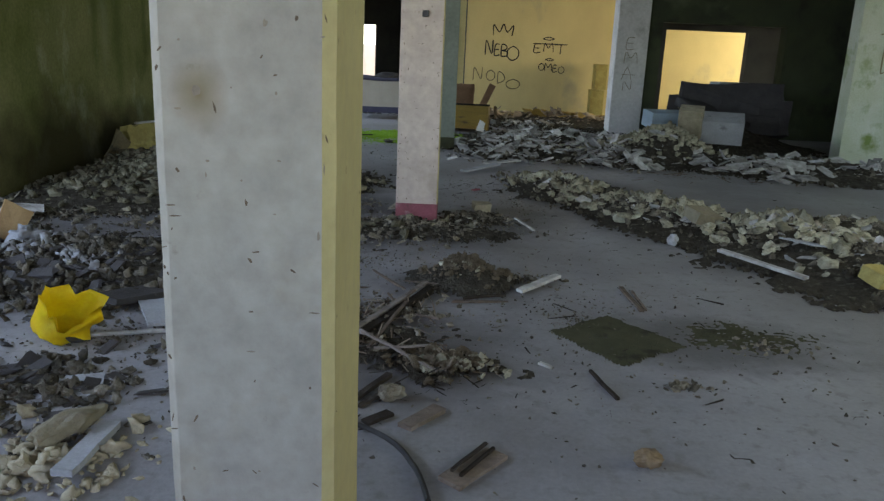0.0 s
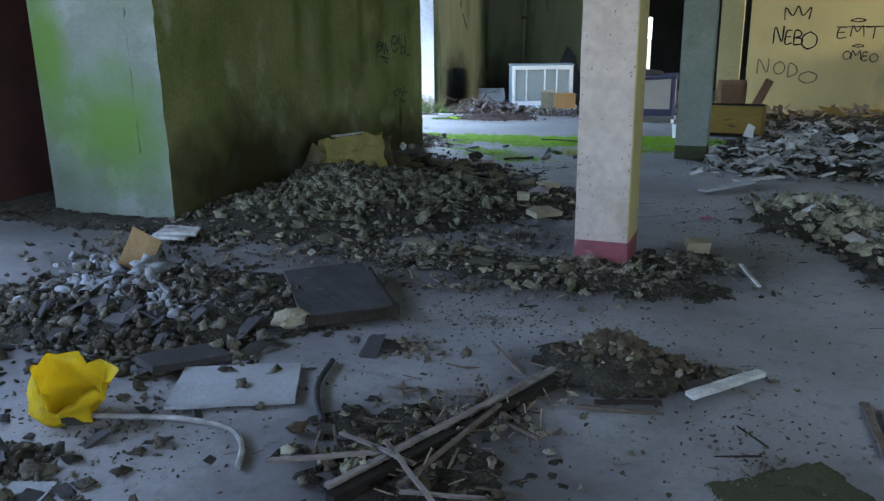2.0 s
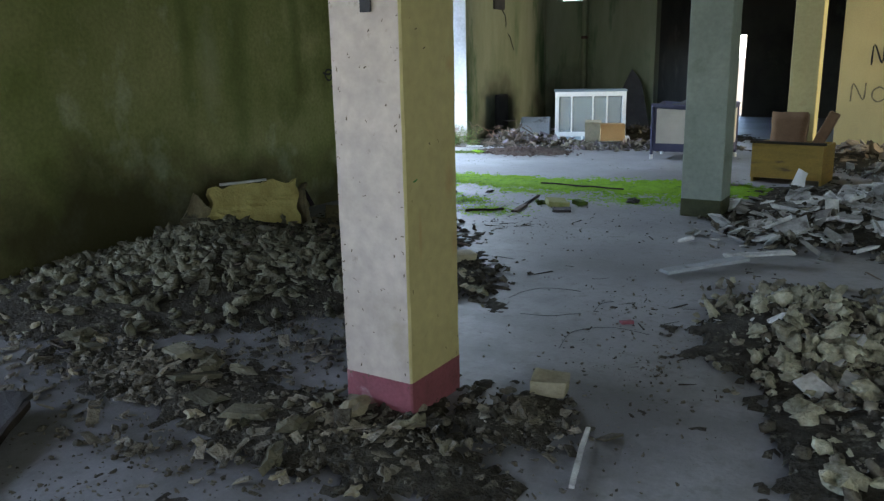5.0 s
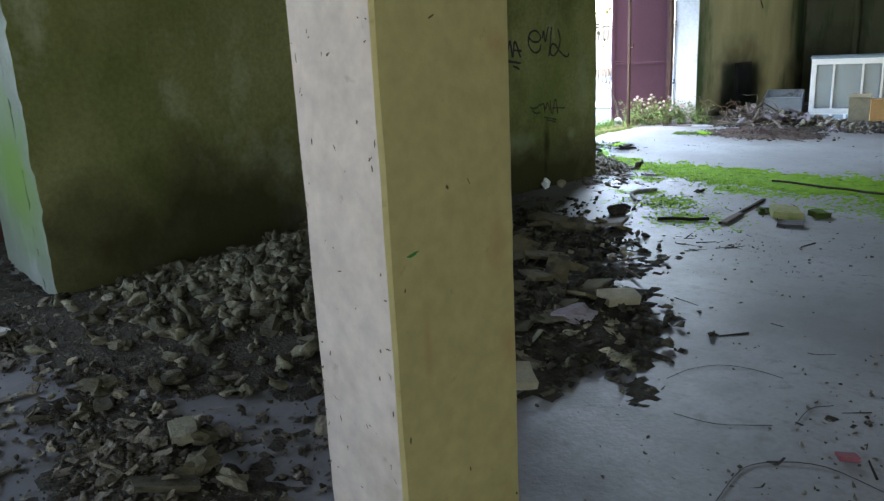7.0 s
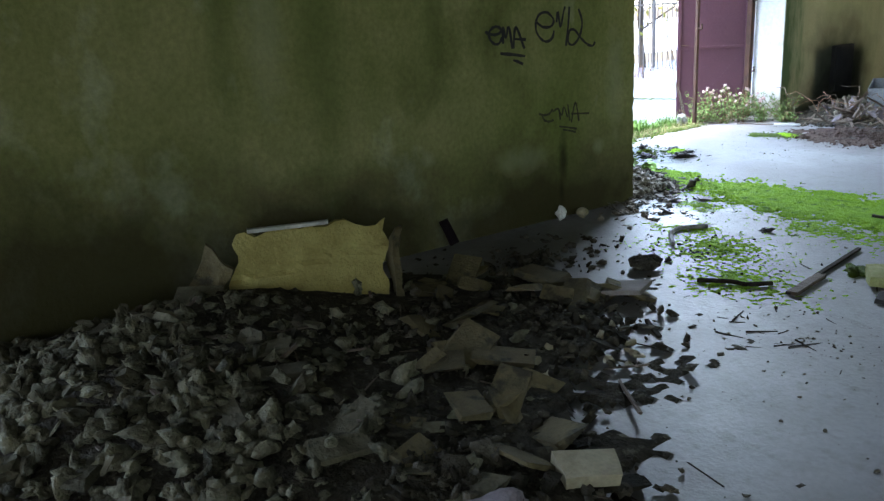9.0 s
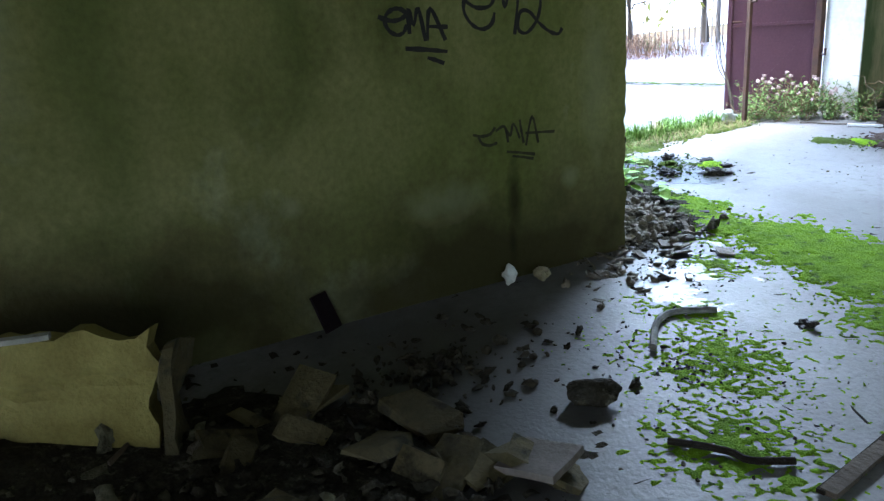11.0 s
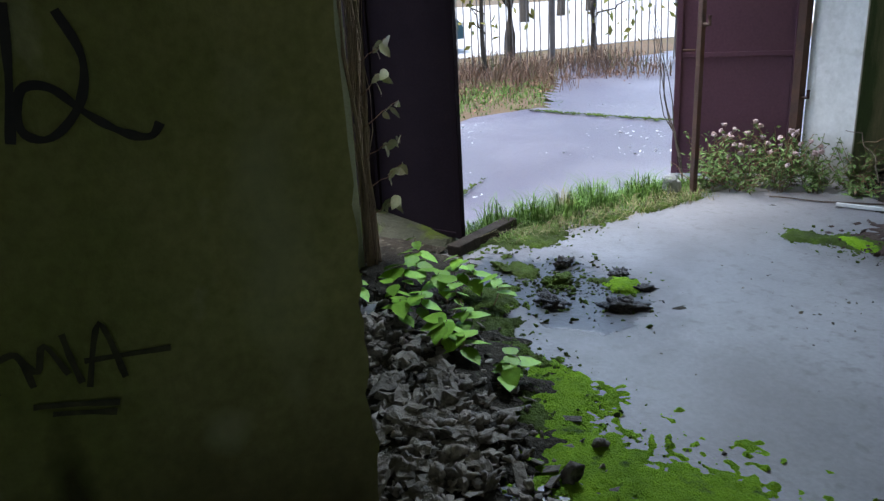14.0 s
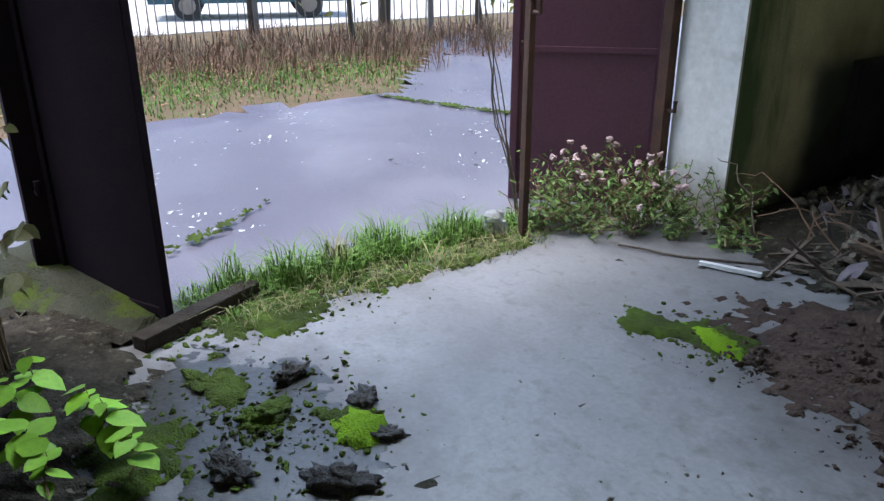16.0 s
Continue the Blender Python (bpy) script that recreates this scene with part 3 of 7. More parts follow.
# Unseen black wall added to close off the dark gap.
slab_wall("wall_store_back", -4.95, -4.2, 9.3, 9.5, -0.25, H, SOOT_AND_SHADE, "unseen black cross wall added behind the partition")


HEAP_DARK = [(-4.6, 6.1, 1.3, 0.7), (-3.4, 5.6, 1.2, 0.8), (0.6, 7.0, 0.6, 0.5), (-0.9, 7.2, 0.9, 0.7), (-1.2, 6.15, 1.9, 0.8), (0.35, 6.5, 0.75, 0.6), (-2.2, 8.0, 2.0, 1.8), (-0.3, 3.7, 0.85, 0.75), (0.15, 4.8, 0.55, 0.45), (-2.6, 4.6, 1.5, 0.95), (2.1, 7.1, 0.9, 1.1), (3.2, 5.6, 1.2, 1.1), (1.4, 8.4, 0.8, 1.0), (2.5, 11.8, 2.6, 1.9), (-3.0, 10.5, 1.3, 1.1), (-4.3, 12.4, 1.0, 0.65), (-5.2, 13.55, 0.8, 0.6), (-5.6, 13.0, 0.8, 0.6), (-4.0, 15.5, 1.0, 0.7), (1.5, 3.95, 0.8, 0.45)]


def heap_darkening(m):
    """Dark mud tone put into the concrete's colour round the heaps, with ragged soft edges."""
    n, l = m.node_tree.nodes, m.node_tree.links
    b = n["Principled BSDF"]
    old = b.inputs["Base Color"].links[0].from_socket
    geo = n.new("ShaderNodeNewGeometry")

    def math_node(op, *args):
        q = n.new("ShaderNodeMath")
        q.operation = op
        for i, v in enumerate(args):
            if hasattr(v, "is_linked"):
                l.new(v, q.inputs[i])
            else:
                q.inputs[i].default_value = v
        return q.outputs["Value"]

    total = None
    for x, y, rx, ry in HEAP_DARK:
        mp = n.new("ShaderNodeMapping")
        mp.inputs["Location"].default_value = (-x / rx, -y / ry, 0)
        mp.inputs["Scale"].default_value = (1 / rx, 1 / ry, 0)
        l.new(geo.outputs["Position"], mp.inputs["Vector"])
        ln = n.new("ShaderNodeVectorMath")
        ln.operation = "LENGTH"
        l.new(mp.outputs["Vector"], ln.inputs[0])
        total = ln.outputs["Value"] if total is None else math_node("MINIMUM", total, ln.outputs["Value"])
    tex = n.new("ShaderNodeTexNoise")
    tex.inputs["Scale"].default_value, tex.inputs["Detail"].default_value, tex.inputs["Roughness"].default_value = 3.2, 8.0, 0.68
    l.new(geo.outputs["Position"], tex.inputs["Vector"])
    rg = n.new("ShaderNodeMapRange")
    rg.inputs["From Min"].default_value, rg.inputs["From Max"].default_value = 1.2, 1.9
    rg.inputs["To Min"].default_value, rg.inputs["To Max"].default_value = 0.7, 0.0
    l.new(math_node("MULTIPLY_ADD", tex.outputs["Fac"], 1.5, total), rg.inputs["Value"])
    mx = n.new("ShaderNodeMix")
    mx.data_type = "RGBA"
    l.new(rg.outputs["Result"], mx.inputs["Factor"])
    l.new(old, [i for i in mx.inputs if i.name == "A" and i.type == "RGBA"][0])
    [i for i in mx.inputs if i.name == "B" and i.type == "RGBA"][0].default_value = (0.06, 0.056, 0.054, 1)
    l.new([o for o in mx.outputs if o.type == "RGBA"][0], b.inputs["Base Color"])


heap_darkening(CONCRETE)


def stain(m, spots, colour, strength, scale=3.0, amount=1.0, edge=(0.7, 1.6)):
    """Soft ragged stains, in places shade, mixed into the paint. spots: (x, y, z, rx, ry, rz)."""
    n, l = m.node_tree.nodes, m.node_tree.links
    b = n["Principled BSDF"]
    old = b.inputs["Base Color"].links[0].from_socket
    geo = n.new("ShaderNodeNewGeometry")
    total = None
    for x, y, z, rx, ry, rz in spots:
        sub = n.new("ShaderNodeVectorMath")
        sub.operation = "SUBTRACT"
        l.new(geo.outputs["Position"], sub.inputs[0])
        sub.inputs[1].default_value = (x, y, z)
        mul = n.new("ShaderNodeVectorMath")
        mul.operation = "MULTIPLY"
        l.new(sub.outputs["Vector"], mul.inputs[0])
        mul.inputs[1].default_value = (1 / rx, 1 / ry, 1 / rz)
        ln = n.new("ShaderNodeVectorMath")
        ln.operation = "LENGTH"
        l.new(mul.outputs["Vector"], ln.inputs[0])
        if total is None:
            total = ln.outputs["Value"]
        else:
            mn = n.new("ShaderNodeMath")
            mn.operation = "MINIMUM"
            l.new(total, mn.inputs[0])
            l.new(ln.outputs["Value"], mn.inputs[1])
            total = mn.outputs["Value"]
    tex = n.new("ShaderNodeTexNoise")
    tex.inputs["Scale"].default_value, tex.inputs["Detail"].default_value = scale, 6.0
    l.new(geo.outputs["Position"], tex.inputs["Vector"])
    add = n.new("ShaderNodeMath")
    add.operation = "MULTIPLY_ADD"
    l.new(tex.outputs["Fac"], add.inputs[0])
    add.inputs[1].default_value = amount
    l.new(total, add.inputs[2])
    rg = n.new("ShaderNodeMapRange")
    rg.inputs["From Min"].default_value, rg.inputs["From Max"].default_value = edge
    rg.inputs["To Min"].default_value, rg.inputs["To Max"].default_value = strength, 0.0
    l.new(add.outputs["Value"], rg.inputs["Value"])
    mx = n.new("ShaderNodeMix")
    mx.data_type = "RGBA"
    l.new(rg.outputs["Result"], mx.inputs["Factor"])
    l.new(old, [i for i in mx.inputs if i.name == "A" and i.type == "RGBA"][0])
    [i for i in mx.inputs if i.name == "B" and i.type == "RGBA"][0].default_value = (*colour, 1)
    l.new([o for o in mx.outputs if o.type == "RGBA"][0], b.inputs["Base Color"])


# scorch of a rubbish fire and a darker wall foot beyond it, water runs, a pale mended patch and algae on the partition
# and its end
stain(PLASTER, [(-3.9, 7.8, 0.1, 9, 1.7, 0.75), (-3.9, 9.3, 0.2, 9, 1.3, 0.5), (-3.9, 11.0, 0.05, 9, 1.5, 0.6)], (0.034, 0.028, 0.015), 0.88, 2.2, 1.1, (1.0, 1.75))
stain(PLASTER, [(-3.9, 9.35, 1.6, 9, 0.16, 1.3), (-3.9, 8.75, 1.9, 9, 0.1, 1.0), (-3.9, 10.15, 1.9, 9, 0.1, 0.9)], (0.05, 0.08, 0.018), 0.5, 5.0, 0.9, (0.7, 1.6))
stain(PLASTER, [(-3.9, 11.255, 0.45, 9, 0.05, 0.22), (-3.9, 11.235, 0.2, 9, 0.035, 0.14)], (0.022, 0.019, 0.011), 0.8, 9.0, 0.8, (0.6, 1.5))
stain(PLASTER, [(-3.9, 10.85, 0.5, 9, 0.24, 0.1), (-3.9, 9.0, 1.55, 9, 0.12, 0.5), (-3.9, 11.62, 0.5, 9, 0.06, 0.06), (-3.9, 10.05, 0.62, 9, 0.05, 0.05), (-3.9, 11.8, 1.0, 9, 0.1, 0.4)], (0.30, 0.31, 0.2), 0.4, 9.0, 1.3, (0.9, 1.9))
stain(PLASTER_RETURN, [(-4.5, 6.7, 0.75, 0.75, 1.0, 0.6), (-5.1, 6.7, 1.4, 0.3, 1.0, 0.9)], (0.085, 0.15, 0.022), 0.9, 2.5, 1.2, (0.9, 1.7))
stain(GREYPAINT, [(-0.483, 1.52, 1.385, 0.04, 1.0, 0.055)], (0.15, 0.11, 0.045), 0.8, 16.0, 0.7, (0.3, 1.9))
stain(YELLOW_PAINT, [(-0.058, 6.86, 1.0, 9, 0.03, 0.08), (-0.058, 6.9, 0.72, 9, 0.03, 0.06), (-0.058, 6.88, 1.5, 9, 0.03, 0.03), (-0.058, 6.62, 0.8, 9, 0.012, 0.1)], (0.33, 0.17, 0.08), 0.45, 18.0, 1.0, (0.6, 1.9))
# Soot round the low box, widened to put the wall's shade into colour.
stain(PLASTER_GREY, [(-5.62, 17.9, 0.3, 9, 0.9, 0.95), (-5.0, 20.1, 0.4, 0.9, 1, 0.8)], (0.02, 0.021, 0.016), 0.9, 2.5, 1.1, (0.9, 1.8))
stain(WHITEWASH, [(-5.8, 16.59, 0.0, 9, 2, 0.3)], (0.22, 0.21, 0.17), 0.8, 6.0, 1.2, (0.9, 1.8))
# Shade behind the partition's end, painted black on the plaster.
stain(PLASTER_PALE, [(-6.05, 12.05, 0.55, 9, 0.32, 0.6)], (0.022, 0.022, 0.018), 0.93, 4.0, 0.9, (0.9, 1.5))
# Darker green towards the foot of the same wall.
stain(PLASTER_PALE, [(-6.05, 12.5, 0.0, 9, 1.2, 0.34)], (0.035, 0.045, 0.016), 0.65, 4.0, 1.1, (0.9, 1.8))
stain(GREYPAINT, [(-0.46, 1.52, 0.0, 0.3, 1.0, 0.35)], (0.2, 0.17, 0.13), 0.6, 6.0, 1.0, (0.8, 1.7))


def partition():
    """The long mossy partition, its free edges broken and uneven."""
    bm = bmesh.new()
    ny, nz = 54, 70
    y0, y1 = 6.64, 12.01

    def ring(x, sgn):
        rows = []
        for j in range(nz + 1):
            z = -0.05 + (H + 0.05) * j / nz
            row = []
            for i in range(ny + 1):
                y = y0 + (y1 - y0) * i / ny
                dy = 0.0
                if i in (0, ny):
                    dy = 0.018 * noise.noise(Vector((z * 5, i, 3))) + 0.022 * noise.noise(Vector((z * 23, i, 5)))
                dx = sgn * 0.012 * noise.noise(Vector((y * 0.9, z * 0.9, 2))) + sgn * 0.003 * noise.noise(Vector((y * 6, z * 6, 2)))
                row.append(bm.verts.new((x + dx, y + dy, z)))
            rows.append(row)
        return rows

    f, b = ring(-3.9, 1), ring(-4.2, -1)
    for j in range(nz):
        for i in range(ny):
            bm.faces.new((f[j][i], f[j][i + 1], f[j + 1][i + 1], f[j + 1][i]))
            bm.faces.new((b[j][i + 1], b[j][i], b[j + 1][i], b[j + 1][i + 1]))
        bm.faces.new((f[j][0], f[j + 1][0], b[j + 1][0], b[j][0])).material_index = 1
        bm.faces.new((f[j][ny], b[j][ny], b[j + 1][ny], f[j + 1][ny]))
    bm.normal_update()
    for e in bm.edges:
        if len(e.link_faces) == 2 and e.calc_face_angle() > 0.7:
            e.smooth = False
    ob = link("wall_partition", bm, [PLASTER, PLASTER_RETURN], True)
    return tagged(ob, "long mossy olive plaster partition wall with black tags", "wall", kind="structure")


wall_partition = partition()


def column(name, x0, x1, y0, y1, front, side, base, label, c=0.009):
    """A square column: body with chamfered edges, painted faces, coloured base band."""
    ob = thing(name, pose((x0 + x1) / 2, (y0 + y1) / 2, 0), label, "column")
    w, d = (x1 - x0) / 2, (y1 - y0) / 2
    ring = [(-w + c, -d), (w - c, -d), (w, -d + c), (w, d - c), (w - c, d), (-w + c, d), (-w, d - c), (-w, -d + c)]

    def shaft(z0, z1, grow, n):
        bm = bmesh.new()
        rows = []
        for j in range(n + 1):
            z = z0 + (z1 - z0) * j / n
            row = []
            for k, (x, y) in enumerate(ring):
                e = 0.0015 * noise.noise(Vector((z * 4, k, x0 * 3))) + 0.0015 * noise.noise(Vector((z * 31, k, 1)))
                row.append(bm.verts.new((x * (1 + grow) + e, y * (1 + grow) + e, z)))
            rows.append(row)
        for a, b in zip(rows, rows[1:]):
            for k in range(8):
                q = bm.faces.new((a[k], a[(k + 1) % 8], b[(k + 1) % 8], b[k]))
                q.material_index = 0 if k in (0, 7, 6) else 1
        return bm

    part("shaft", shaft(0.0, H, 0.0, 60), [front, side], ob)
    if base:
        part("base_band", shaft(0.0, 0.17, 0.008, 5), [base, base], ob, "dusty dark red painted base")
    return ob


column_a = column("column", -0.58, -0.22, 1.52, 2.04, GREYPAINT, YELLOW_PAINT, RED_BASE, "square concrete column with cream and yellow paint, scuffed", 0.024)
column_b = column("column", -0.415, -0.058, 6.52, 6.925, CREAM, YELLOW_PAINT, RED_BASE, "square column painted cream and yellow with red base")
column_c = column("column", -0.27, 0.11, 11.5, 11.88, COLUMN_GREY, COLUMN_GREY, DARKFOOT, "grey-green damp column with dark foot band")
column_e = column("column", -0.1, 0.28, 16.5, 16.88, YELLOW_PAINT, YELLOW_PAINT, None, "yellow painted square column")
column_d = column("column", 3.05, 3.64, 14.85, 15.3, WHITEWASH, PLASTER_GREEN, None, "whitewashed wall pier with faint graffiti")
pier_gate = tagged(link("wall_gate_pier", box(-6.03, -5.61, 16.585, 16.6 + 0.004, 0.0, 2.95), WHITEWASH), "whitewashed reveal of the gate opening", "wall", kind="structure")

# ---- outdoors ----
ground = tagged(link("ground", box(-400, 400, -400, 400, -0.6, -0.3), EARTH), "bare earth ground reaching the horizon", "ground", kind="structure")
yard = tagged(link("yard", box(-30, -6.05, -10, 40, -0.3, -0.06), EARTH), "weedy yard earth with fallen leaves", "ground", kind="structure")
north_yard = tagged(link("yard_north", box(-6.05, 12, 24.9, 40, -0.3, -0.06), EARTH), "grassy earth behind the building", "ground", kind="structure")

asphalt = sheet("road", -16.0, -6.3, 5.0, 30.0, 0.2, ASPHALT, "old dark asphalt yard, cracked", "asphalt", lambda x, y: 10.4 + 0.35 * fbm(0.3 * x, y, 0.9, 3) + max(0.0, min(y - 17.3, 3.5)) * 1.2 + x, lambda x, y, k: -0.035 + 0.012 * fbm(x, y, 0.5, 2))
asphalt["kind"] = "structure"
street = tagged(link("pavement", box(-60, -18.2, -60, 80, -0.058, -0.04), STREET), "pale paved street beyond the fence", "street", kind="structure")
sill = tagged(link("threshold", box(-6.4, -6.05, 12.85, 16.6, -0.28, -0.012, cuts=3, wobble=0.02), CONCRETE2), "broken mossy concrete threshold", "threshold", kind="structure")


def gate_leaf(a, b, z0, z1, material, label, side, ribs=(0.93,)):
    """A steel leaf: sheet, tube frame, mid rail, brace plate, handle, hinges. side: the face that carries the handle."""
    a, b = Vector((*a, 0)), Vector((*b, 0))
    d = b - a
    L = d.length
    ob = thing("gate_leaf", Matrix.Translation(a) @ pose(0, 0, 0, 0, 0, math.degrees(math.atan2(d.y, d.x))), label, "gate")
    part("sheet", box(0.02, L - 0.02, -0.004, 0.004, z0 + 0.02, z1 - 0.02), material, ob)
    for x in (0.0, L - 0.045):
        part("stile", box(x, x + 0.045, -0.02, 0.02, z0, z1, 0.004), material, ob)
    for z in (z0, *[z0 + k for k in ribs], z1 - 0.045):
        part("rail", box(0.045, L - 0.045, -0.014, 0.014, z, z + 0.035, 0.003), material, ob)
    bm = bmesh.new()
    q = [bm.verts.new(p) for p in ((L - 0.05, side * 0.016, z0 + 0.9), (L - 0.05, side * 0.016, z0 + 0.05), (0.12, side * 0.0065, z0 + 0.05))]
    q2 = [bm.verts.new(v.co - Vector((0, side * 0.003, 0))) for v in q]
    bm.faces.new(q)
    bm.faces.new(q2[::-1])
    for i in range(3):
        bm.faces.new((q[i], q2[i], q2[(i + 1) % 3], q[(i + 1) % 3]))
    bmesh.ops.recalc_face_normals(bm, faces=bm.faces[:])
    part("brace_plate", bm, material, ob)
    part("handle", tube(((0.06, side * 0.02, z0 + 0.99), (0.06, side * 0.05, z0 + 0.99), (0.15, side * 0.05, z0 + 0.99)), 0.008), RUST, ob, "small rusty handle")
    for z in (z0 + 0.25, z0 + 1.7):
        part("hinge", tube(((L + 0.012, 0, z), (L + 0.012, 0, z + 0.12)), 0.016), RUST, ob)
    return ob


gate_leaf((-6.76, 15.95), (-6.1, 16.56), -0.02, 2.75, MAROON, "maroon painted steel gate leaf standing open", -1)
# The shade on this leaf is put into its near-black colour.
gate_leaf((-6.16, 13.61), (-6.79, 13.308), 0.03, 2.8, BLACKSHADE, "steel gate leaf standing open, coloured near black for shade", -1, ())


def post(x, y, z1, w, label, material=RUST, lugs=()):
    ob = thing("gate_post", pose(x, y, 0), label, "post")
    part("bar", box(-w, w, -w, w, -0.1, z1, 0.005), material, ob)
    for z in lugs:
        part("lug", tube(((w, 0, z), (w + 0.05, 0, z), (w + 0.05, 0, z + 0.06)), 0.014), material, ob)
    return ob


post(-6.1, 15.52, 2.95, 0.02, "rusty square steel gate post in the grass", RUST, (1.2,))
post(-6.07, 16.545, 2.94, 0.035, "dark steel gate frame against the pier", RUST, (0.6, 1.5))
post(-6.83, 13.26, 2.95, 0.06, "dark round-edged gate jamb post", BLACKSHADE, (0.5, 1.6))
solo("timber", box(-0.31, 0.31, -0.045, 0.045, 0, 0.075, 0.008), DARKWOOD, pose(-6.1, 13.72, 0.0, 0, -2, 112), "weathered square timber lying at the threshold", "timber")
wedge = bmesh.new()
wv = [wedge.verts.new(p) for p in ((-0.5, -0.2, 0), (0.5, -0.12, 0), (0.5, 0.15, 0), (-0.5, 0.2, 0), (-0.42, -0.02, 0.2), (-0.42, 0.12, 0.2), (0.46, 0.0, 0.03), (0.46, 0.1, 0.03))]
for f in ((3, 2, 1, 0), (0, 1, 6, 4), (4, 6, 7, 5), (5, 7, 2, 3), (0, 4, 5, 3), (1, 2, 7, 6)):
    wedge.faces.new([wv[k] for k in f])
bmesh.ops.subdivide_edges(wedge, edges=wedge.edges[:], cuts=4, use_grid_fill=True)
for v in wedge.verts:
    v.co += 0.02 * Vector((noise.noise(v.co * 9), noise.noise(v.co * 9 + Vector((5, 0, 0))), noise.noise(v.co * 9 + Vector((0, 5, 0)))))
solo("concrete_ramp", wedge, MOSSY_SHADE, pose(-6.6, 13.3, 0.0, 0, 0, 27), "mossy broken concrete wedge under the dark gate leaf", "ramp")


# ---- fence, street ----
def fence():
    a, b = Vector((-17.3, 12.2, 0)), Vector((-12.6, 26.0, 0))
    d = (b - a)
    L = d.length
    ob = thing("fence", Matrix.Translation(a) @ pose(0, 0, 0, 0, 0, math.degrees(math.atan2(d.y, d.x))), "tall rusty iron bar fence along the street", "fence")
    bar = None
    n = int(L / 0.135)
    r = random.Random(3)
    for i in range(n):
        h = 1.75 + r.uniform(-0.05, 0.05)
        if bar is None:
            o = part("bar", box(-0.009, 0.009, -0.009, 0.009, -0.06, 1.8), IRON, ob)
            bar = o.data
        else:
            o = new("bar", bar)
            o.parent = ob
        o.location = (i * 0.135, 0, 0)
        o.rotation_euler = (0, r.uniform(-0.025, 0.025), 0)
        o.scale = (1, 1, h / 1.8)
    for z in (1.5,):
        part("rail", box(0, L, 0.012, 0.045, z, z + 0.04), IRON, ob)
    for i in range(6):
        part("post", box(i * L / 5 - 0.04, i * L / 5 + 0.04, 0.046, 0.12, -0.06, 1.95), IRON, ob)
    return ob


fence()


def car(x, y, turn, paint, label):
    """A parked saloon: body, cabin glass, wheels, lights."""
    ob = thing("car", pose(x, y, -0.04, 0, 0, turn), label, "car", "parked cars")
    prof = [(-2.1, 0.35), (-2.12, 0.7), (-2.0, 0.85), (-1.2, 0.92), (-0.7, 1.38), (0.6, 1.4), (1.2, 0.95), (1.95, 0.82), (2.1, 0.6), (2.08, 0.35)]

    def extrude(pr, w, inset=0.0):
        bm = bmesh.new()
        l = [bm.verts.new((px, -w + (inset if pz > 1 else 0), pz)) for px, pz in pr]
        r = [bm.verts.new((px, w - (inset if pz > 1 else 0), pz)) for px, pz in pr]
        bm.faces.new(l[::-1])
        bm.faces.new(r)
        for i in range(len(pr)):
            bm.faces.new((l[i], l[(i + 1) % len(pr)], r[(i + 1) % len(pr)], r[i]))
        bmesh.ops.recalc_face_normals(bm, faces=bm.faces[:])
        return bm

    part("body", extrude(prof, 0.84, 0.12), paint, ob)
    for s in (-1, 1):
        bm = bmesh.new()
        vs = [bm.verts.new((px, s * (0.85 if pz < 1 else 0.755), pz)) for px, pz in ((-1.05, 0.95), (-0.68, 1.31), (0.55, 1.33), (1.05, 0.97))]
        bm.faces.new(vs)
        part("side_window", bm, BLACKRUBBER, ob)
    for px in (-1.3, 1.3):
        for s in (-1, 1):
            w = part("wheel", tube(((px, s * 0.7, 0.31), (px, s * 0.88, 0.31)), 0.31, 18), BLACKRUBBER, ob)
            part("rim", tube(((px, s * 0.86, 0.31), (px, s * 0.89, 0.31)), 0.18, 14), IRON, w)
    for s in (-1, 1):
        part("headlight", box(2.03, 2.1, s * 0.62 - 0.15, s * 0.62 + 0.15, 0.6, 0.74, 0.01), ENAMEL, ob)
    return ob


car(-20.9, 19.7, 70, CARPAINT, "dark teal saloon car parked behind the fence")
car(-20.2, 14.2, 72, CARDARK, "dark red saloon car parked behind the fence")


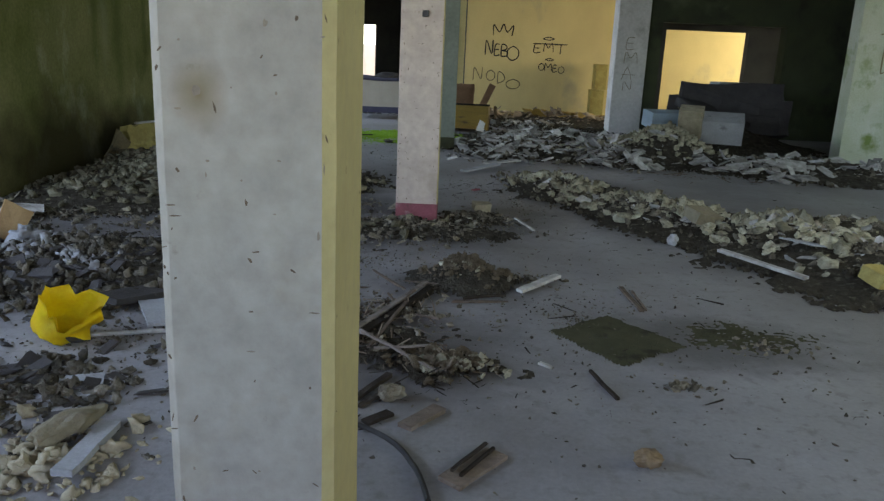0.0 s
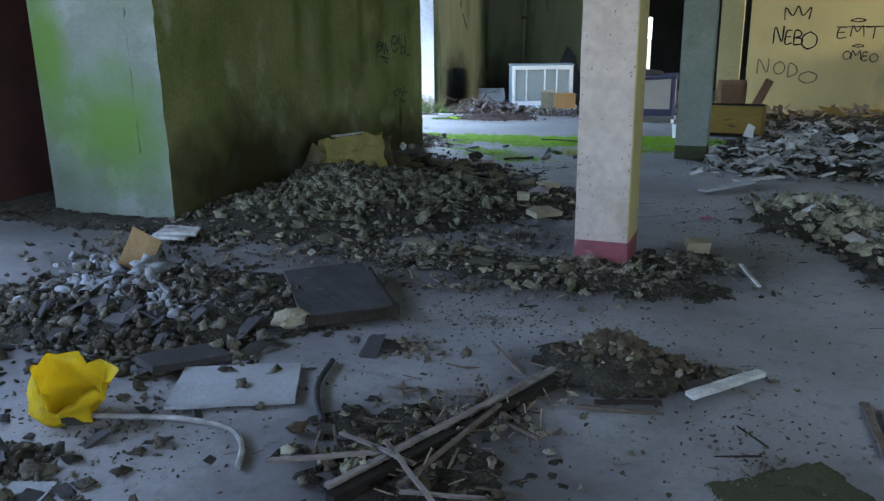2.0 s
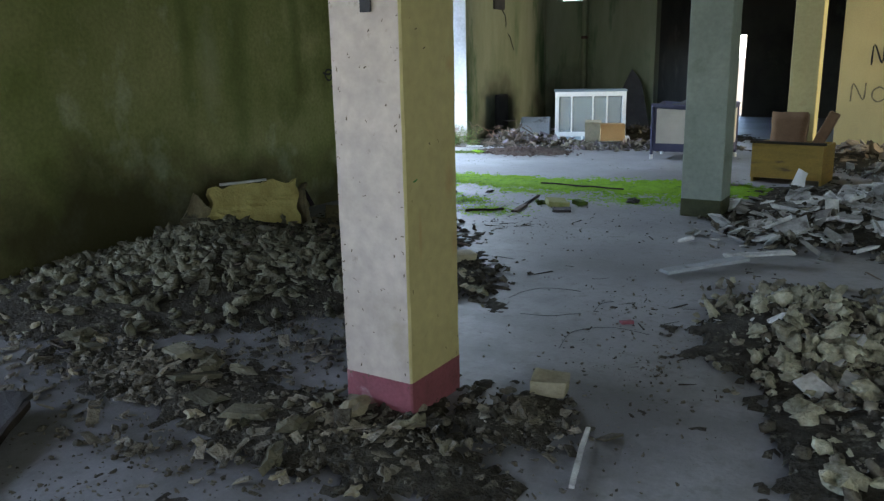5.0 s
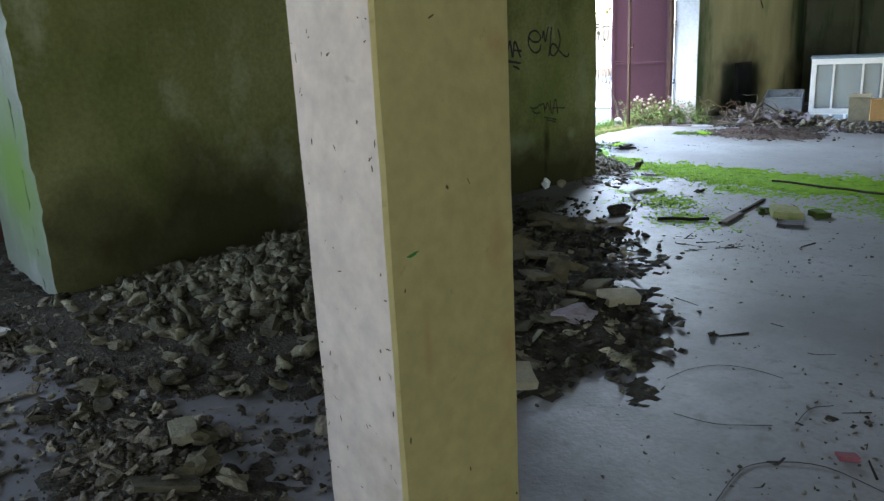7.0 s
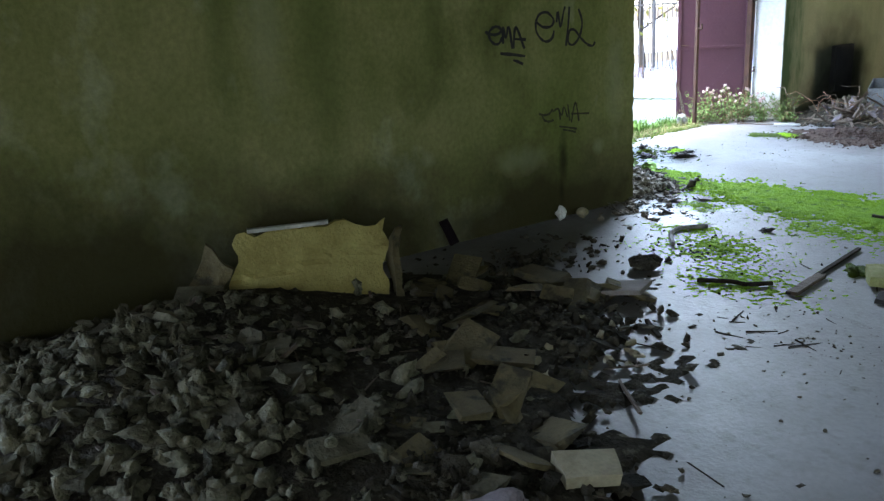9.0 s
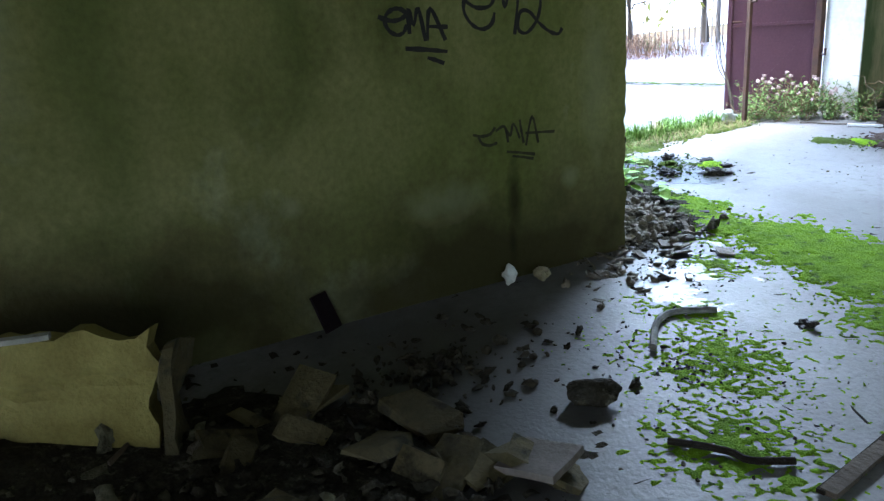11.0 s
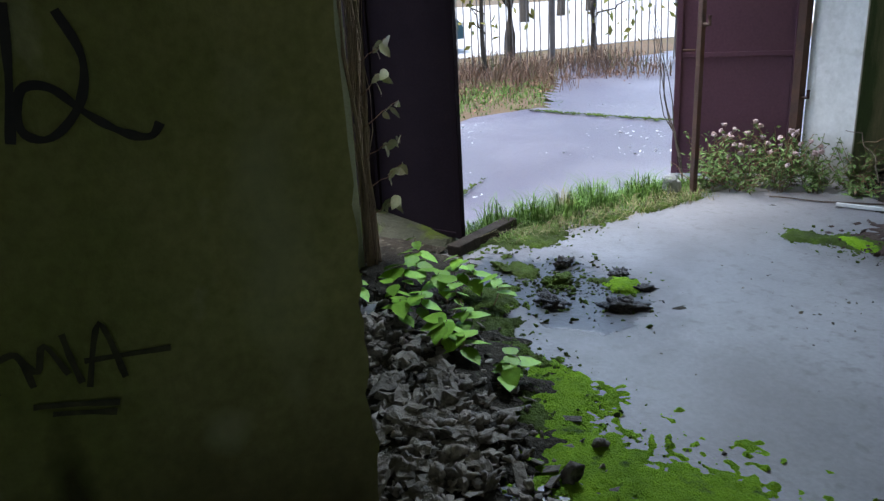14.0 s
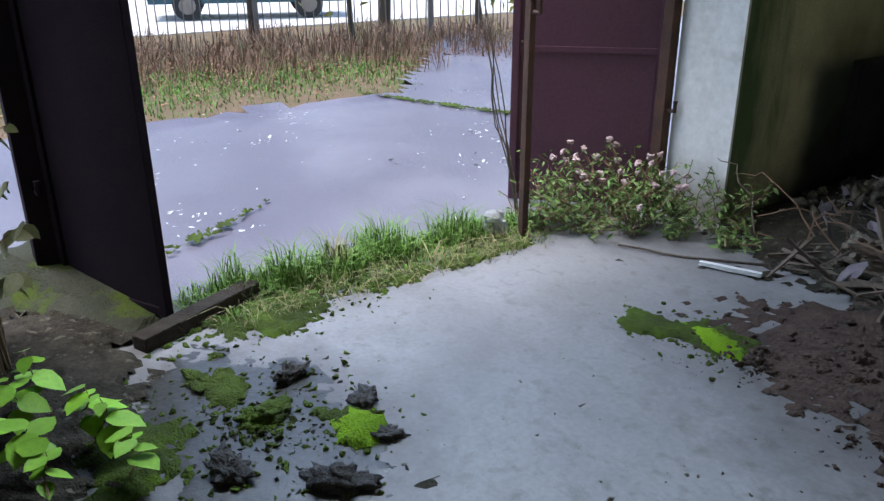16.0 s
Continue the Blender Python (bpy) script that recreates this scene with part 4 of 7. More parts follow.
def tree(x, y, h, r, seed, label, leaves=500, spread=1.6, low=0.45, lean=0.0):
    rr = random.Random(seed)
    ob = thing("tree", pose(x, y, -0.06, 0, lean, rr.uniform(0, 360)), label, "tree", "trees by the fence")
    part("trunk", tube(bend((0, 0, -0.1), (rr.uniform(-0.3, 0.3), 0.2, h), 0, 0.35, 9, seed), r, 9, taper=0.3), BARK, ob)
    tips = []
    for i in range(9):
        z = h * (low + (1 - low) * i / 9)
        a = rr.uniform(0, math.tau)
        e = Vector((math.cos(a) * spread * rr.uniform(0.5, 1), math.sin(a) * spread * rr.uniform(0.5, 1), z + rr.uniform(0.3, 1.1)))
        part("limb", tube(bend((0, 0, z), e, 0, 0.4, 6, seed + i), r * 0.3, 6, taper=0.25), BARK, ob)
        tips += [e, e.lerp(Vector((0, 0, z)), 0.4)]
    vs, fs = [], []
    for _ in range(leaves):
        t = rr.choice(tips) + Vector((rr.gauss(0, 0.45), rr.gauss(0, 0.45), rr.gauss(0, 0.35)))
        q = Euler((rr.uniform(0, 6), rr.uniform(0, 6), rr.uniform(0, 6))).to_matrix()
        s, k = rr.uniform(0.05, 0.11), len(vs)
        vs += [t + q @ Vector(p) * s for p in ((-1, 0, 0), (0, 0.5, 0.12), (1, 0, 0), (0, -0.5, 0.12))]
        fs += [(k, k + 1, k + 2), (k, k + 2, k + 3)]
    me = bpy.data.meshes.new("crown")
    me.from_pydata([v[:] for v in vs], [], fs)
    me.materials.append(AUTUMN)
    c = new("crown", me)
    c.parent = ob
    return ob


for i, (x, y, h, r) in enumerate([(-15.6, 17.7, 5.0, 0.09), (-15.3, 20.0, 6.0, 0.12), (-14.6, 21.6, 4.5, 0.07), (-15.9, 15.6, 4.2, 0.06), (-14.7, 19.1, 3.8, 0.05), (-13.9, 23.2, 5.0, 0.1)]):
    tree(x, y, h, r, 20 + i, "slim young tree with thin yellowing leaves", 520, 1.5, 0.2)
for i in range(9):
    tree(-31 - 3 * (i % 3), 6 + i * 4.2, 8.5 + (i % 4), 0.22, 60 + i, "tall autumn tree across the street", 1500, 3.2, 0.15)


def blades(name, label, spots, hmin, hmax, material, seed, width=0.006, lean=0.35, base=lambda x, y: 0.0, category="grass"):
    """Grass or stalks as thin bent blades; one mesh of kind stuff."""
    r = random.Random(seed)
    vs, fs = [], []
    for cx, cy, rx, ry, n in spots:
        for _ in range(n):
            a, d = r.uniform(0, math.tau), r.uniform(0, 1) ** 0.6
            x, y = cx + rx * d * math.cos(a), cy + ry * d * math.sin(a)
            h = r.uniform(hmin, hmax) * (1.15 - 0.5 * d)
            t = r.uniform(0, math.tau)
            lx, ly = math.cos(t) * h * lean * r.uniform(0.2, 1.3), math.sin(t) * h * lean * r.uniform(0.2, 1.3)
            px, py = -math.sin(t) * width, math.cos(t) * width
            z, k = base(x, y), len(vs)
            vs += [(x - px, y - py, z), (x + px, y + py, z), (x + lx * 0.35 - px * 0.8, y + ly * 0.35 - py * 0.8, z + h * 0.6), (x + lx * 0.35 + px * 0.8, y + ly * 0.35 + py * 0.8, z + h * 0.6), (x + lx, y + ly, z + h * (0.95 - 0.25 * lean))]
            fs += [(k, k + 1, k + 3, k + 2), (k + 2, k + 3, k + 4)]
    me = bpy.data.meshes.new(name)
    me.from_pydata(vs, [], fs)
    me.materials.append(material)
    return tagged(new(name, me), label, category, kind="stuff")


edge = [(-6.27, 13.8 + 0.11 * i, 0.15, 0.14, 190) for i in range(18)]
blades("grass", "short green grass growing along the threshold", edge, 0.03, 0.13, GRASS, 1, 0.003, 1.0)
blades("grass", "low ragged grass creeping over the floor edge", [(-6.05 - 0.012 * (i % 5), 13.85 + 0.13 * i, 0.12, 0.13, 110) for i in range(14)], 0.015, 0.07, GRASS, 6, 0.0025, 1.3)
blades("straw", "dead straw lying along the grass edge", [(-6.04, 13.9 + 0.2 * i, 0.14, 0.16, 60) for i in range(9)], 0.04, 0.15, STRAW, 7, 0.002, 1.9, category="straw")
blades("grass", "taller tufts of green grass at the threshold", [(-6.25, 14.2, 0.14, 0.14, 260), (-6.3, 14.75, 0.18, 0.17, 420), (-6.22, 14.45, 0.16, 0.14, 300), (-6.28, 15.2, 0.16, 0.18, 300), (-6.3, 13.95, 0.14, 0.12, 160)], 0.09, 0.3, GRASS, 2, 0.003, 0.8)
blades("grass", "green grass and weeds at the far edge of the asphalt", [(-11.6 - 0.5 * (i % 4), 11.5 + 0.3 * i, 1.1, 0.7, 420) for i in range(24)], 0.02, 0.11, GRASS, 3, 0.006, 1.0, lambda x, y: -0.06)
blades("dry_weeds", "brown dry weed stalks before the fence", [(-13.0 - 0.6 * (i % 5), 12.5 + 0.4 * i, 1.5, 0.9, 260) for i in range(24)], 0.08, 0.65, DRYGRASS, 4, 0.006, 0.8, lambda x, y: -0.06, "weeds")
scatter("leaf_litter", "fallen brown leaves before the fence", "leaves", "leaf", [(-13.2, 13 + i * 1.1, 2.4, 1.1, 620) for i in range(11)], (0.02, 0.055), LITTERB, 31, base=lambda x, y: -0.05, tilt=0.25)
scatter("petals", "small pale fallen leaves on the asphalt", "leaves", "leaf", [(-7.6 - 0.8 * (i % 4), 14.2 + 0.55 * i, 1.3, 1.2, 38) for i in range(8)], (0.012, 0.028), ENAMEL, 32, base=lambda x, y: -0.032, tilt=0.15)
sheet("moss", -8.0, -6.5, 13.4, 15.0, 0.016, DARKMOSS, "moss along a crack in the asphalt", "moss", lambda x, y: 0.1 - 5.0 * abs((x + 7.2) * 0.82 + (y - 14.1) * 0.57) - 0.45 * abs((x + 7.2) * 0.57 - (y - 14.1) * 0.82) + 0.45 * fbm(x, y, 8, 2) + 0.4 * fbm(x, y, 25, 4), lambda x, y, k: -0.03 + 0.012 + min(k, 0.3) * 0.04)


sheet("moss", -10.6, -7.8, 16.6, 18.4, 0.02, DARKMOSS, "grassy crack across the asphalt", "moss", lambda x, y: 0.14 - 4.5 * abs((x + 9.2) * 0.35 - (y - 17.5) * 0.94) + 0.4 * fbm(x, y, 7, 2) + 0.3 * fbm(x, y, 22, 4), lambda x, y, k: -0.02 + min(k, 0.3) * 0.04)

# ---- rubble heaps and loose debris ----
pile = thing("rubble_pile", pose(0, 0, 0), "heaped plaster rubble, soil and waste on the floor", "rubble", kind="stuff")
sheet("soil", -7.0, 7.4, 2.6, 20.0, 0.034, SOIL, "debris soil, dark with the shade between lumps", "soil", lambda x, y: height(x, y) - 0.02 + 0.02 * fbm(x, y, 3.5, 1) + 0.018 * fbm(x, y, 15, 1) + 0.014 * fbm(x, y, 41, 3), lambda x, y, k: height(x, y) + min(k * 3, 1) * (0.008 + 0.025 * fbm(x, y, 5, 2) + 0.055 * abs(fbm(x, y, 8, 5)) + 0.02 * abs(fbm(x, y, 17, 6))), pile)
LEFT = [(-2.95, 7.45, 1.15, 1.0, 1900), (-2.3, 7.95, 1.4, 0.9, 1500), (-2.7, 8.8, 1.1, 1.0, 120)]
scatter("debris", "lumpy algae-tinted plaster rubble", "", "chunk", LEFT, (0.009, 0.06), RUBBLE_GREEN, 1, pile)
scatter("debris", "flat flakes behind the heap, coloured dark for shade", "", "flake", [(-1.4, 8.5, 0.8, 0.7, 120), (-2.2, 9.7, 0.8, 0.7, 90)], (0.015, 0.06), RUBBLE_SHADE, 73, pile, tilt=0.3)
scatter("debris", "broken flat plaster flakes", "", "flake", [(a, b, c, d, n // 9) for a, b, c, d, n in LEFT], (0.012, 0.045), RUBBLE_GREEN, 72, pile, tilt=0.35)
scatter("debris", "mud and crumbs on the heap's back, darkened for shade", "", "chunk", [(-2.6, 9.1, 1.1, 1.0, 700), (-1.5, 8.5, 0.8, 0.7, 800), (-3.2, 10.3, 0.6, 0.9, 300), (-2.3, 9.7, 0.6, 0.5, 350)], (0.006, 0.035), RUBBLE_SHADE, 61, pile)
COLB = [(-0.2, 6.25, 0.95, 0.5, 900), (-1.5, 6.25, 1.4, 0.6, 1200), (-3.3, 6.2, 1.0, 0.5, 420), (-1.0, 7.0, 0.8, 0.5, 260), (0.35, 6.75, 0.5, 0.45, 300), (-0.9, 5.75, 0.9, 0.25, 180)]
scatter("debris", "grey plaster crumbs round the column", "", "chunk", COLB, (0.004, 0.024), RUBBLE_DARK, 3, pile)
scatter("debris", "flat scraps round the column", "", "flake", [(a, b, c, d, n // 5) for a, b, c, d, n in COLB], (0.01, 0.05), RUBBLE, 4, pile, tilt=0.3)
STRIP = [(1.15, 8.9, 0.5, 0.7, 600), (1.5, 8.0, 0.55, 0.7, 760), (2.0, 7.2, 0.6, 0.7, 860), (2.7, 6.35, 0.75, 0.75, 960), (3.4, 5.5, 0.8, 0.8, 840), (4.0, 6.6, 0.9, 0.9, 600)]
scatter("debris", "mixed pale rubble beside the bare path", "", "chunk", [(a, b, c, d, n // 2) for a, b, c, d, n in STRIP], (0.008, 0.045), RUBBLE, 5, pile)
scatter("debris", "dark crumbs between the pale rubble", "", "chunk", [(a, b, c, d, n // 2) for a, b, c, d, n in STRIP], (0.01, 0.04), RUBBLE_DARK, 62, pile)
scatter("debris", "torn tufts of dirty mineral wool", "", "wool", [(a, b, c, d, n // 5) for a, b, c, d, n in STRIP], (0.02, 0.075), FLUFF, 6, pile)
scatter("debris", "flat pale scraps beside the path", "", "flake", [(a, b, c, d, n // 10) for a, b, c, d, n in STRIP], (0.015, 0.07), SCRAP, 7, pile, tilt=0.4)
FARF = [(0.7, 11.1, 0.7, 0.8, 330), (1.3, 12.3, 1.0, 1.0, 420), (2.4, 13.3, 1.2, 1.2, 420), (2.3, 10.9, 0.9, 0.8, 350), (4.4, 10.4, 1.2, 0.8, 300), (5.8, 10.0, 1.0, 0.8, 220), (1.6, 15.2, 1.2, 1.0, 260)]
scatter("debris", "dark rubble in the side bay", "", "chunk", FARF, (0.012, 0.055), RUBBLE_DARK, 8, pile)
scatter("debris", "pale broken boards and paper scraps", "", "flake", [(a, b, c, d, n // 2) for a, b, c, d, n in FARF], (0.025, 0.12), SCRAP, 9, pile, tilt=0.35)
scatter("debris", "heap of pale mineral wool", "", "wool", [(3.2, 11.4, 0.75, 0.6, 330), (2.5, 11.5, 0.8, 0.6, 110)], (0.03, 0.09), FLUFF, 10, pile)
scatter("debris", "yellowish debris below the yellow wall", "", "flake", [(2.3, 17.0, 1.8, 1.3, 420), (1.0, 17.9, 0.9, 0.5, 120)], (0.03, 0.13), FIBRE, 11, pile, tilt=0.35)
scatter("debris", "loose laths and splinters", "", "stick", [(1.2, 12.2, 1.4, 1.6, 80), (3.0, 9.9, 1.6, 1.0, 50), (-2.4, 8.4, 1.3, 1.2, 60), (-0.3, 4.2, 0.6, 0.6, 40), (2.3, 16.8, 1.8, 1.2, 90), (-3.2, 17.2, 1.6, 0.6, 70)], (0.04, 0.18), WOOD, 12, pile, tilt=0.15)
NEAR = [(-2.3, 5.0, 0.9, 0.6, 620), (-3.0, 4.4, 0.9, 0.7, 600), (-1.7, 3.0, 0.7, 0.6, 420), (-2.9, 3.2, 0.9, 0.9, 420), (-2.0, 4.2, 0.9, 0.4, 420), (-3.4, 5.6, 0.8, 0.6, 220)]
scatter("debris", "dark crumbs and soil lumps", "", "chunk", NEAR, (0.008, 0.045), RUBBLE_DARK, 13, pile)
scatter("debris", "dark torn scraps and splintered board", "", "flake", [(-2.3, 4.6, 1.2, 0.9, 170), (-1.9, 3.1, 0.9, 0.7, 90)], (0.02, 0.09), DARKSLAB, 81, pile, tilt=0.3)
scatter("debris", "white mineral wool lumps", "", "wool", [(-2.85, 4.75, 0.5, 0.3, 110), (-2.3, 4.7, 0.3, 0.2, 45), (-3.3, 5.4, 0.5, 0.3, 90)], (0.015, 0.05), PLASTICBAG, 14, pile)
scatter("debris", "yellowish plaster lumps", "", "chunk", [(-1.35, 2.45, 0.4, 0.35, 260)], (0.01, 0.045), PALECHUNK, 15, pile)
scatter("debris", "brown matted wool tufts", "", "wool", [(0.15, 4.85, 0.27, 0.19, 330), (0.02, 3.45, 0.28, 0.19, 140), (-0.5, 3.75, 0.35, 0.25, 40)], (0.012, 0.036), BROWNWOOL, 16, pile)
scatter("debris", "pale lumps in the matted wool", "", "wool", [(0.08, 3.42, 0.22, 0.15, 60), (0.15, 4.8, 0.2, 0.12, 18), (-0.55, 3.65, 0.3, 0.2, 25)], (0.012, 0.035), FLUFF, 63, pile)
scatter("debris", "straw-like fibres in the matted debris", "", "stick", [(0.1, 4.85, 0.3, 0.2, 60), (0.05, 3.45, 0.3, 0.2, 70), (-0.45, 3.7, 0.5, 0.3, 90), (-0.2, 4.3, 0.4, 0.4, 40)], (0.015, 0.07), FIBRE, 64, pile, tilt=0.5)
scatter("debris", "black splinters in the matted debris", "", "stick", [(-0.4, 3.5, 0.5, 0.5, 80), (0.0, 3.3, 0.3, 0.3, 40), (-0.3, 2.9, 0.3, 0.3, 25), (0.2, 4.7, 0.4, 0.3, 40)], (0.015, 0.06), DARKWOOD, 65, pile, tilt=0.2)
scatter("debris", "crumbs round the broken laths", "", "chunk", [(-0.3, 4.2, 0.7, 0.5, 260), (0.6, 4.95, 0.3, 0.18, 90), (-0.85, 4.75, 0.25, 0.15, 110), (1.15, 3.35, 0.15, 0.12, 35), (1.75, 3.9, 0.3, 0.2, 60)], (0.006, 0.03), RUBBLE, 17, pile)
flat = lambda x, y: 0.0
scatter("grit", "small crumbs and grit strewn over the floor", "grit", "grain", [(0.8, 4.2, 2.2, 2.4, 2200), (-0.6, 5.3, 1.6, 0.7, 1500), (-1.6, 3.6, 1.2, 1.4, 1500), (-1.4, 7.2, 1.2, 0.6, 900), (0.7, 7.6, 0.8, 1.6, 700), (0.3, 8.5, 1.6, 2.4, 450), (-1.4, 10.5, 1.8, 1.6, 600), (-4.2, 14.4, 1.6, 1.6, 100), (2.2, 2.8, 1.2, 1.2, 150), (-1.2, 4.9, 1.0, 0.7, 160), (-2.0, 14.6, 2.0, 1.2, 60)], (0.003, 0.013), RUBBLE_DARK, 18, base=flat)
scatter("splinters", "thin dark splinters strewn over the floor", "splinters", "stick", [(0.8, 4.2, 2.0, 2.2, 60), (-1.6, 10.4, 1.6, 1.4, 70), (0.4, 8.5, 1.2, 2.0, 40)], (0.02, 0.09), DARKWOOD, 19, base=flat, tilt=0.05)
WEST = [(-4.3, 12.35, 0.45, 0.4, 330), (-4.0, 12.3, 0.35, 0.5, 160), (-5.0, 12.5, 0.6, 0.5, 260), (-3.6, 11.7, 0.4, 0.4, 50)]
scatter("wet_rubble", "wet dark stones at the wall end", "rubble", "chunk", WEST, (0.008, 0.042), STONE, 20)
scatter("wet_flakes", "wet slate-like plaster shards at the wall end", "rubble", "flake", [(a, b, c, d, n // 2) for a, b, c, d, n in WEST], (0.012, 0.045), STONE, 21, tilt=0.3)
scatter("leaf_litter", "crisp grey fallen leaves by the gate wall", "leaves", "leaf", [(-4.8, 12.45, 0.6, 0.4, 520), (-5.4, 12.6, 0.5, 0.4, 420), (-5.75, 12.5, 0.3, 0.4, 260)], (0.012, 0.042), LITTER, 22)
BACK = [(-4.25, 16.7, 0.7, 0.5, 260), (-3.1, 16.55, 0.9, 0.28, 220), (-1.9, 17.2, 1.0, 0.5, 220), (-5.2, 17.5, 0.4, 0.8, 120), (-3.0, 18.9, 1.6, 0.7, 200)]
scatter("waste_heap", "heap of grey waste and rags by the wall", "waste", "leaf", BACK, (0.03, 0.1), RAG, 23)
scatter("waste_heap", "pale rubble before the freezer", "rubble", "chunk", BACK, (0.015, 0.07), RUBBLE, 24)
scatter("soil_patch", "crumbled reddish soil with dark clods", "soil", "chunk", [(-3.95, 15.72, 0.8, 0.42, 1600), (-4.55, 15.38, 0.4, 0.16, 260), (-3.9, 15.25, 0.4, 0.2, 70)], (0.004, 0.024), REDSOIL, 25)
scatter("twigs", "dry brushwood on the waste heap", "twigs", "stick", [(-4.5, 16.5, 0.7, 0.4, 90)], (0.08, 0.35), WOOD, 26, tilt=0.35)
sheet("earth_patch", -5.3, -3.2, 14.7, 16.6, 0.03, REDSOIL, "patch of reddish rotted soil", "soil", lambda x, y: 0.55 - math.hypot((x + 4.0) / 1.0, (y - 15.75) / 0.55) * 0.6 + 0.25 * fbm(x, y, 2.6, 4) + 0.22 * fbm(x, y, 14, 1) - 0.05, lambda x, y, k: height(x, y) + 0.006 + 0.016 * fbm(x, y, 11, 1) * min(1, k * 4))


# ---- moss ----
def blobs(list_of):
    return lambda x, y: max(1 - math.hypot((x - a) / c, (y - b) / d) for a, b, c, d in list_of)


band = blobs([(-3.9, 12.75, 0.55, 0.32), (-4.3, 12.95, 0.3, 0.2), (-3.35, 12.8, 0.65, 0.45), (-2.8, 12.75, 0.9, 0.52), (-2.0, 12.78, 1.0, 0.55), (-1.1, 12.98, 1.0, 0.6), (-0.4, 13.2, 0.8, 0.55)])
thin = blobs([(-2.6, 11.35, 0.5, 0.4), (-2.1, 10.95, 0.5, 0.35), (-3.0, 11.6, 0.3, 0.25), (-1.0, 12.1, 0.7, 0.45), (-0.4, 12.4, 0.5, 0.5), (-3.4, 12.2, 0.3, 0.25), (-2.2, 12.2, 0.8, 0.3)])
sheet("moss", -4.2, 0.4, 10.3, 13.2, 0.014, MOSS, "thin speckled film of green moss on the wet floor", "moss", lambda x, y: 0.6 * thin(x, y) - 0.3 + 0.25 * fbm(x, y, 3, 6) + 0.3 * fbm(x, y, 11, 2) + 0.75 * fbm(x, y, 38, 3), lambda x, y, k: 0.0015 + min(k, 0.4) * 0.012)
sheet("moss", -4.8, 0.4, 10.4, 13.8, 0.016, MOSS, "bright green moss carpet on the damp floor", "moss", lambda x, y: band(x, y) - 0.14 + 0.4 * fbm(x, y, 2.4, 6) + 0.35 * fbm(x, y, 9, 2) + 0.55 * fbm(x, y, 27, 3), lambda x, y, k: 0.002 + min(k, 0.4) * 0.028 + 0.006 * fbm(x, y, 34, 1))
gatemoss = blobs([(-5.03, 13.87, 0.2, 0.13), (-6.05, 13.95, 0.35, 0.4), (-5.5, 13.6, 0.16, 0.1), (-4.75, 15.4, 0.28, 0.16), (-4.95, 15.3, 0.18, 0.12), (-4.75, 12.9, 0.4, 0.26), (-4.25, 12.68, 0.2, 0.2), (-5.0, 13.05, 0.3, 0.22), (-4.45, 12.75, 0.25, 0.25), (-5.3, 13.2, 0.3, 0.25), (-6.02, 14.6, 0.12, 0.4), (-6.02, 15.2, 0.1, 0.4)])
sheet("moss", -6.5, -4.0, 12.3, 16.0, 0.016, DARKMOSS, "dark green moss patches near the gate", "moss", lambda x, y: gatemoss(x, y) - 0.28 + 0.5 * fbm(x, y, 3.5, 7) + 0.4 * fbm(x, y, 13, 2) + 0.4 * fbm(x, y, 31, 3), lambda x, y, k: 0.003 + min(k, 0.4) * 0.05 + 0.006 * fbm(x, y, 35, 1))
sheet("moss", -5.4, -4.4, 13.6, 15.7, 0.016, MOSS, "bright moss cushions near the gate", "moss", lambda x, y: blobs([(-5.0, 13.9, 0.16, 0.1), (-4.72, 15.38, 0.16, 0.08)])(x, y) - 0.1 + 0.4 * fbm(x, y, 5, 3) + 0.4 * fbm(x, y, 30, 3), lambda x, y, k: 0.008 + min(k, 0.5) * 0.06 + 0.006 * fbm(x, y, 35, 1))
sheet("puddle", -4.4, -2.6, 11.2, 13.0, 0.02, WATER, "shallow rain puddle on the concrete", "puddle", lambda x, y: blobs([(-3.5, 12.1, 0.55, 0.35), (-3.2, 11.7, 0.4, 0.3), (-3.75, 12.5, 0.3, 0.25)])(x, y) - 0.25 + 0.5 * fbm(x, y, 3, 5) - 0.25 + 0.4 * fbm(x, y, 12, 5) + 0.2 * fbm(x, y, 30, 5), lambda x, y, k: 0.0025)
sheet("puddle", -6.0, -4.6, 13.0, 14.3, 0.02, WATER, "muddy wet film round the clods", "puddle", lambda x, y: blobs([(-5.3, 13.6, 0.5, 0.35), (-5.0, 13.6, 0.4, 0.3)])(x, y) - 0.02 + 0.5 * fbm(x, y, 3, 9) + 0.3 * fbm(x, y, 12, 5) + 0.2 * fbm(x, y, 30, 5), lambda x, y, k: 0.002)
sheet("carpet_scrap", 0.6, 1.4, 3.4, 4.4, 0.016, CARPET, "sodden dark square of old carpet", "carpet", lambda x, y: 0.25 + 0.02 * fbm(x, y, 5, 7) - max(abs((x - 0.96) * 0.8 + (y - 3.93) * 0.6), abs(-(x - 0.96) * 0.6 + (y - 3.93) * 0.8) * 0.9) + 0.015 * fbm(x, y, 14, 2), lambda x, y, k: 0.007 + 0.005 * fbm(x, y, 9, 1))
sheet("dirt_stain", 1.2, 2.2, 3.5, 4.6, 0.016, CARPET, "thin dried mud stain", "mud", lambda x, y: 0.28 - math.hypot((x - 1.65) / 0.5, (y - 4.02) / 0.3) * 0.5 + 0.25 * fbm(x, y, 5, 2) + 0.35 * fbm(x, y, 26, 2), lambda x, y, k: 0.003 + 0.003 * fbm(x, y, 20, 1))
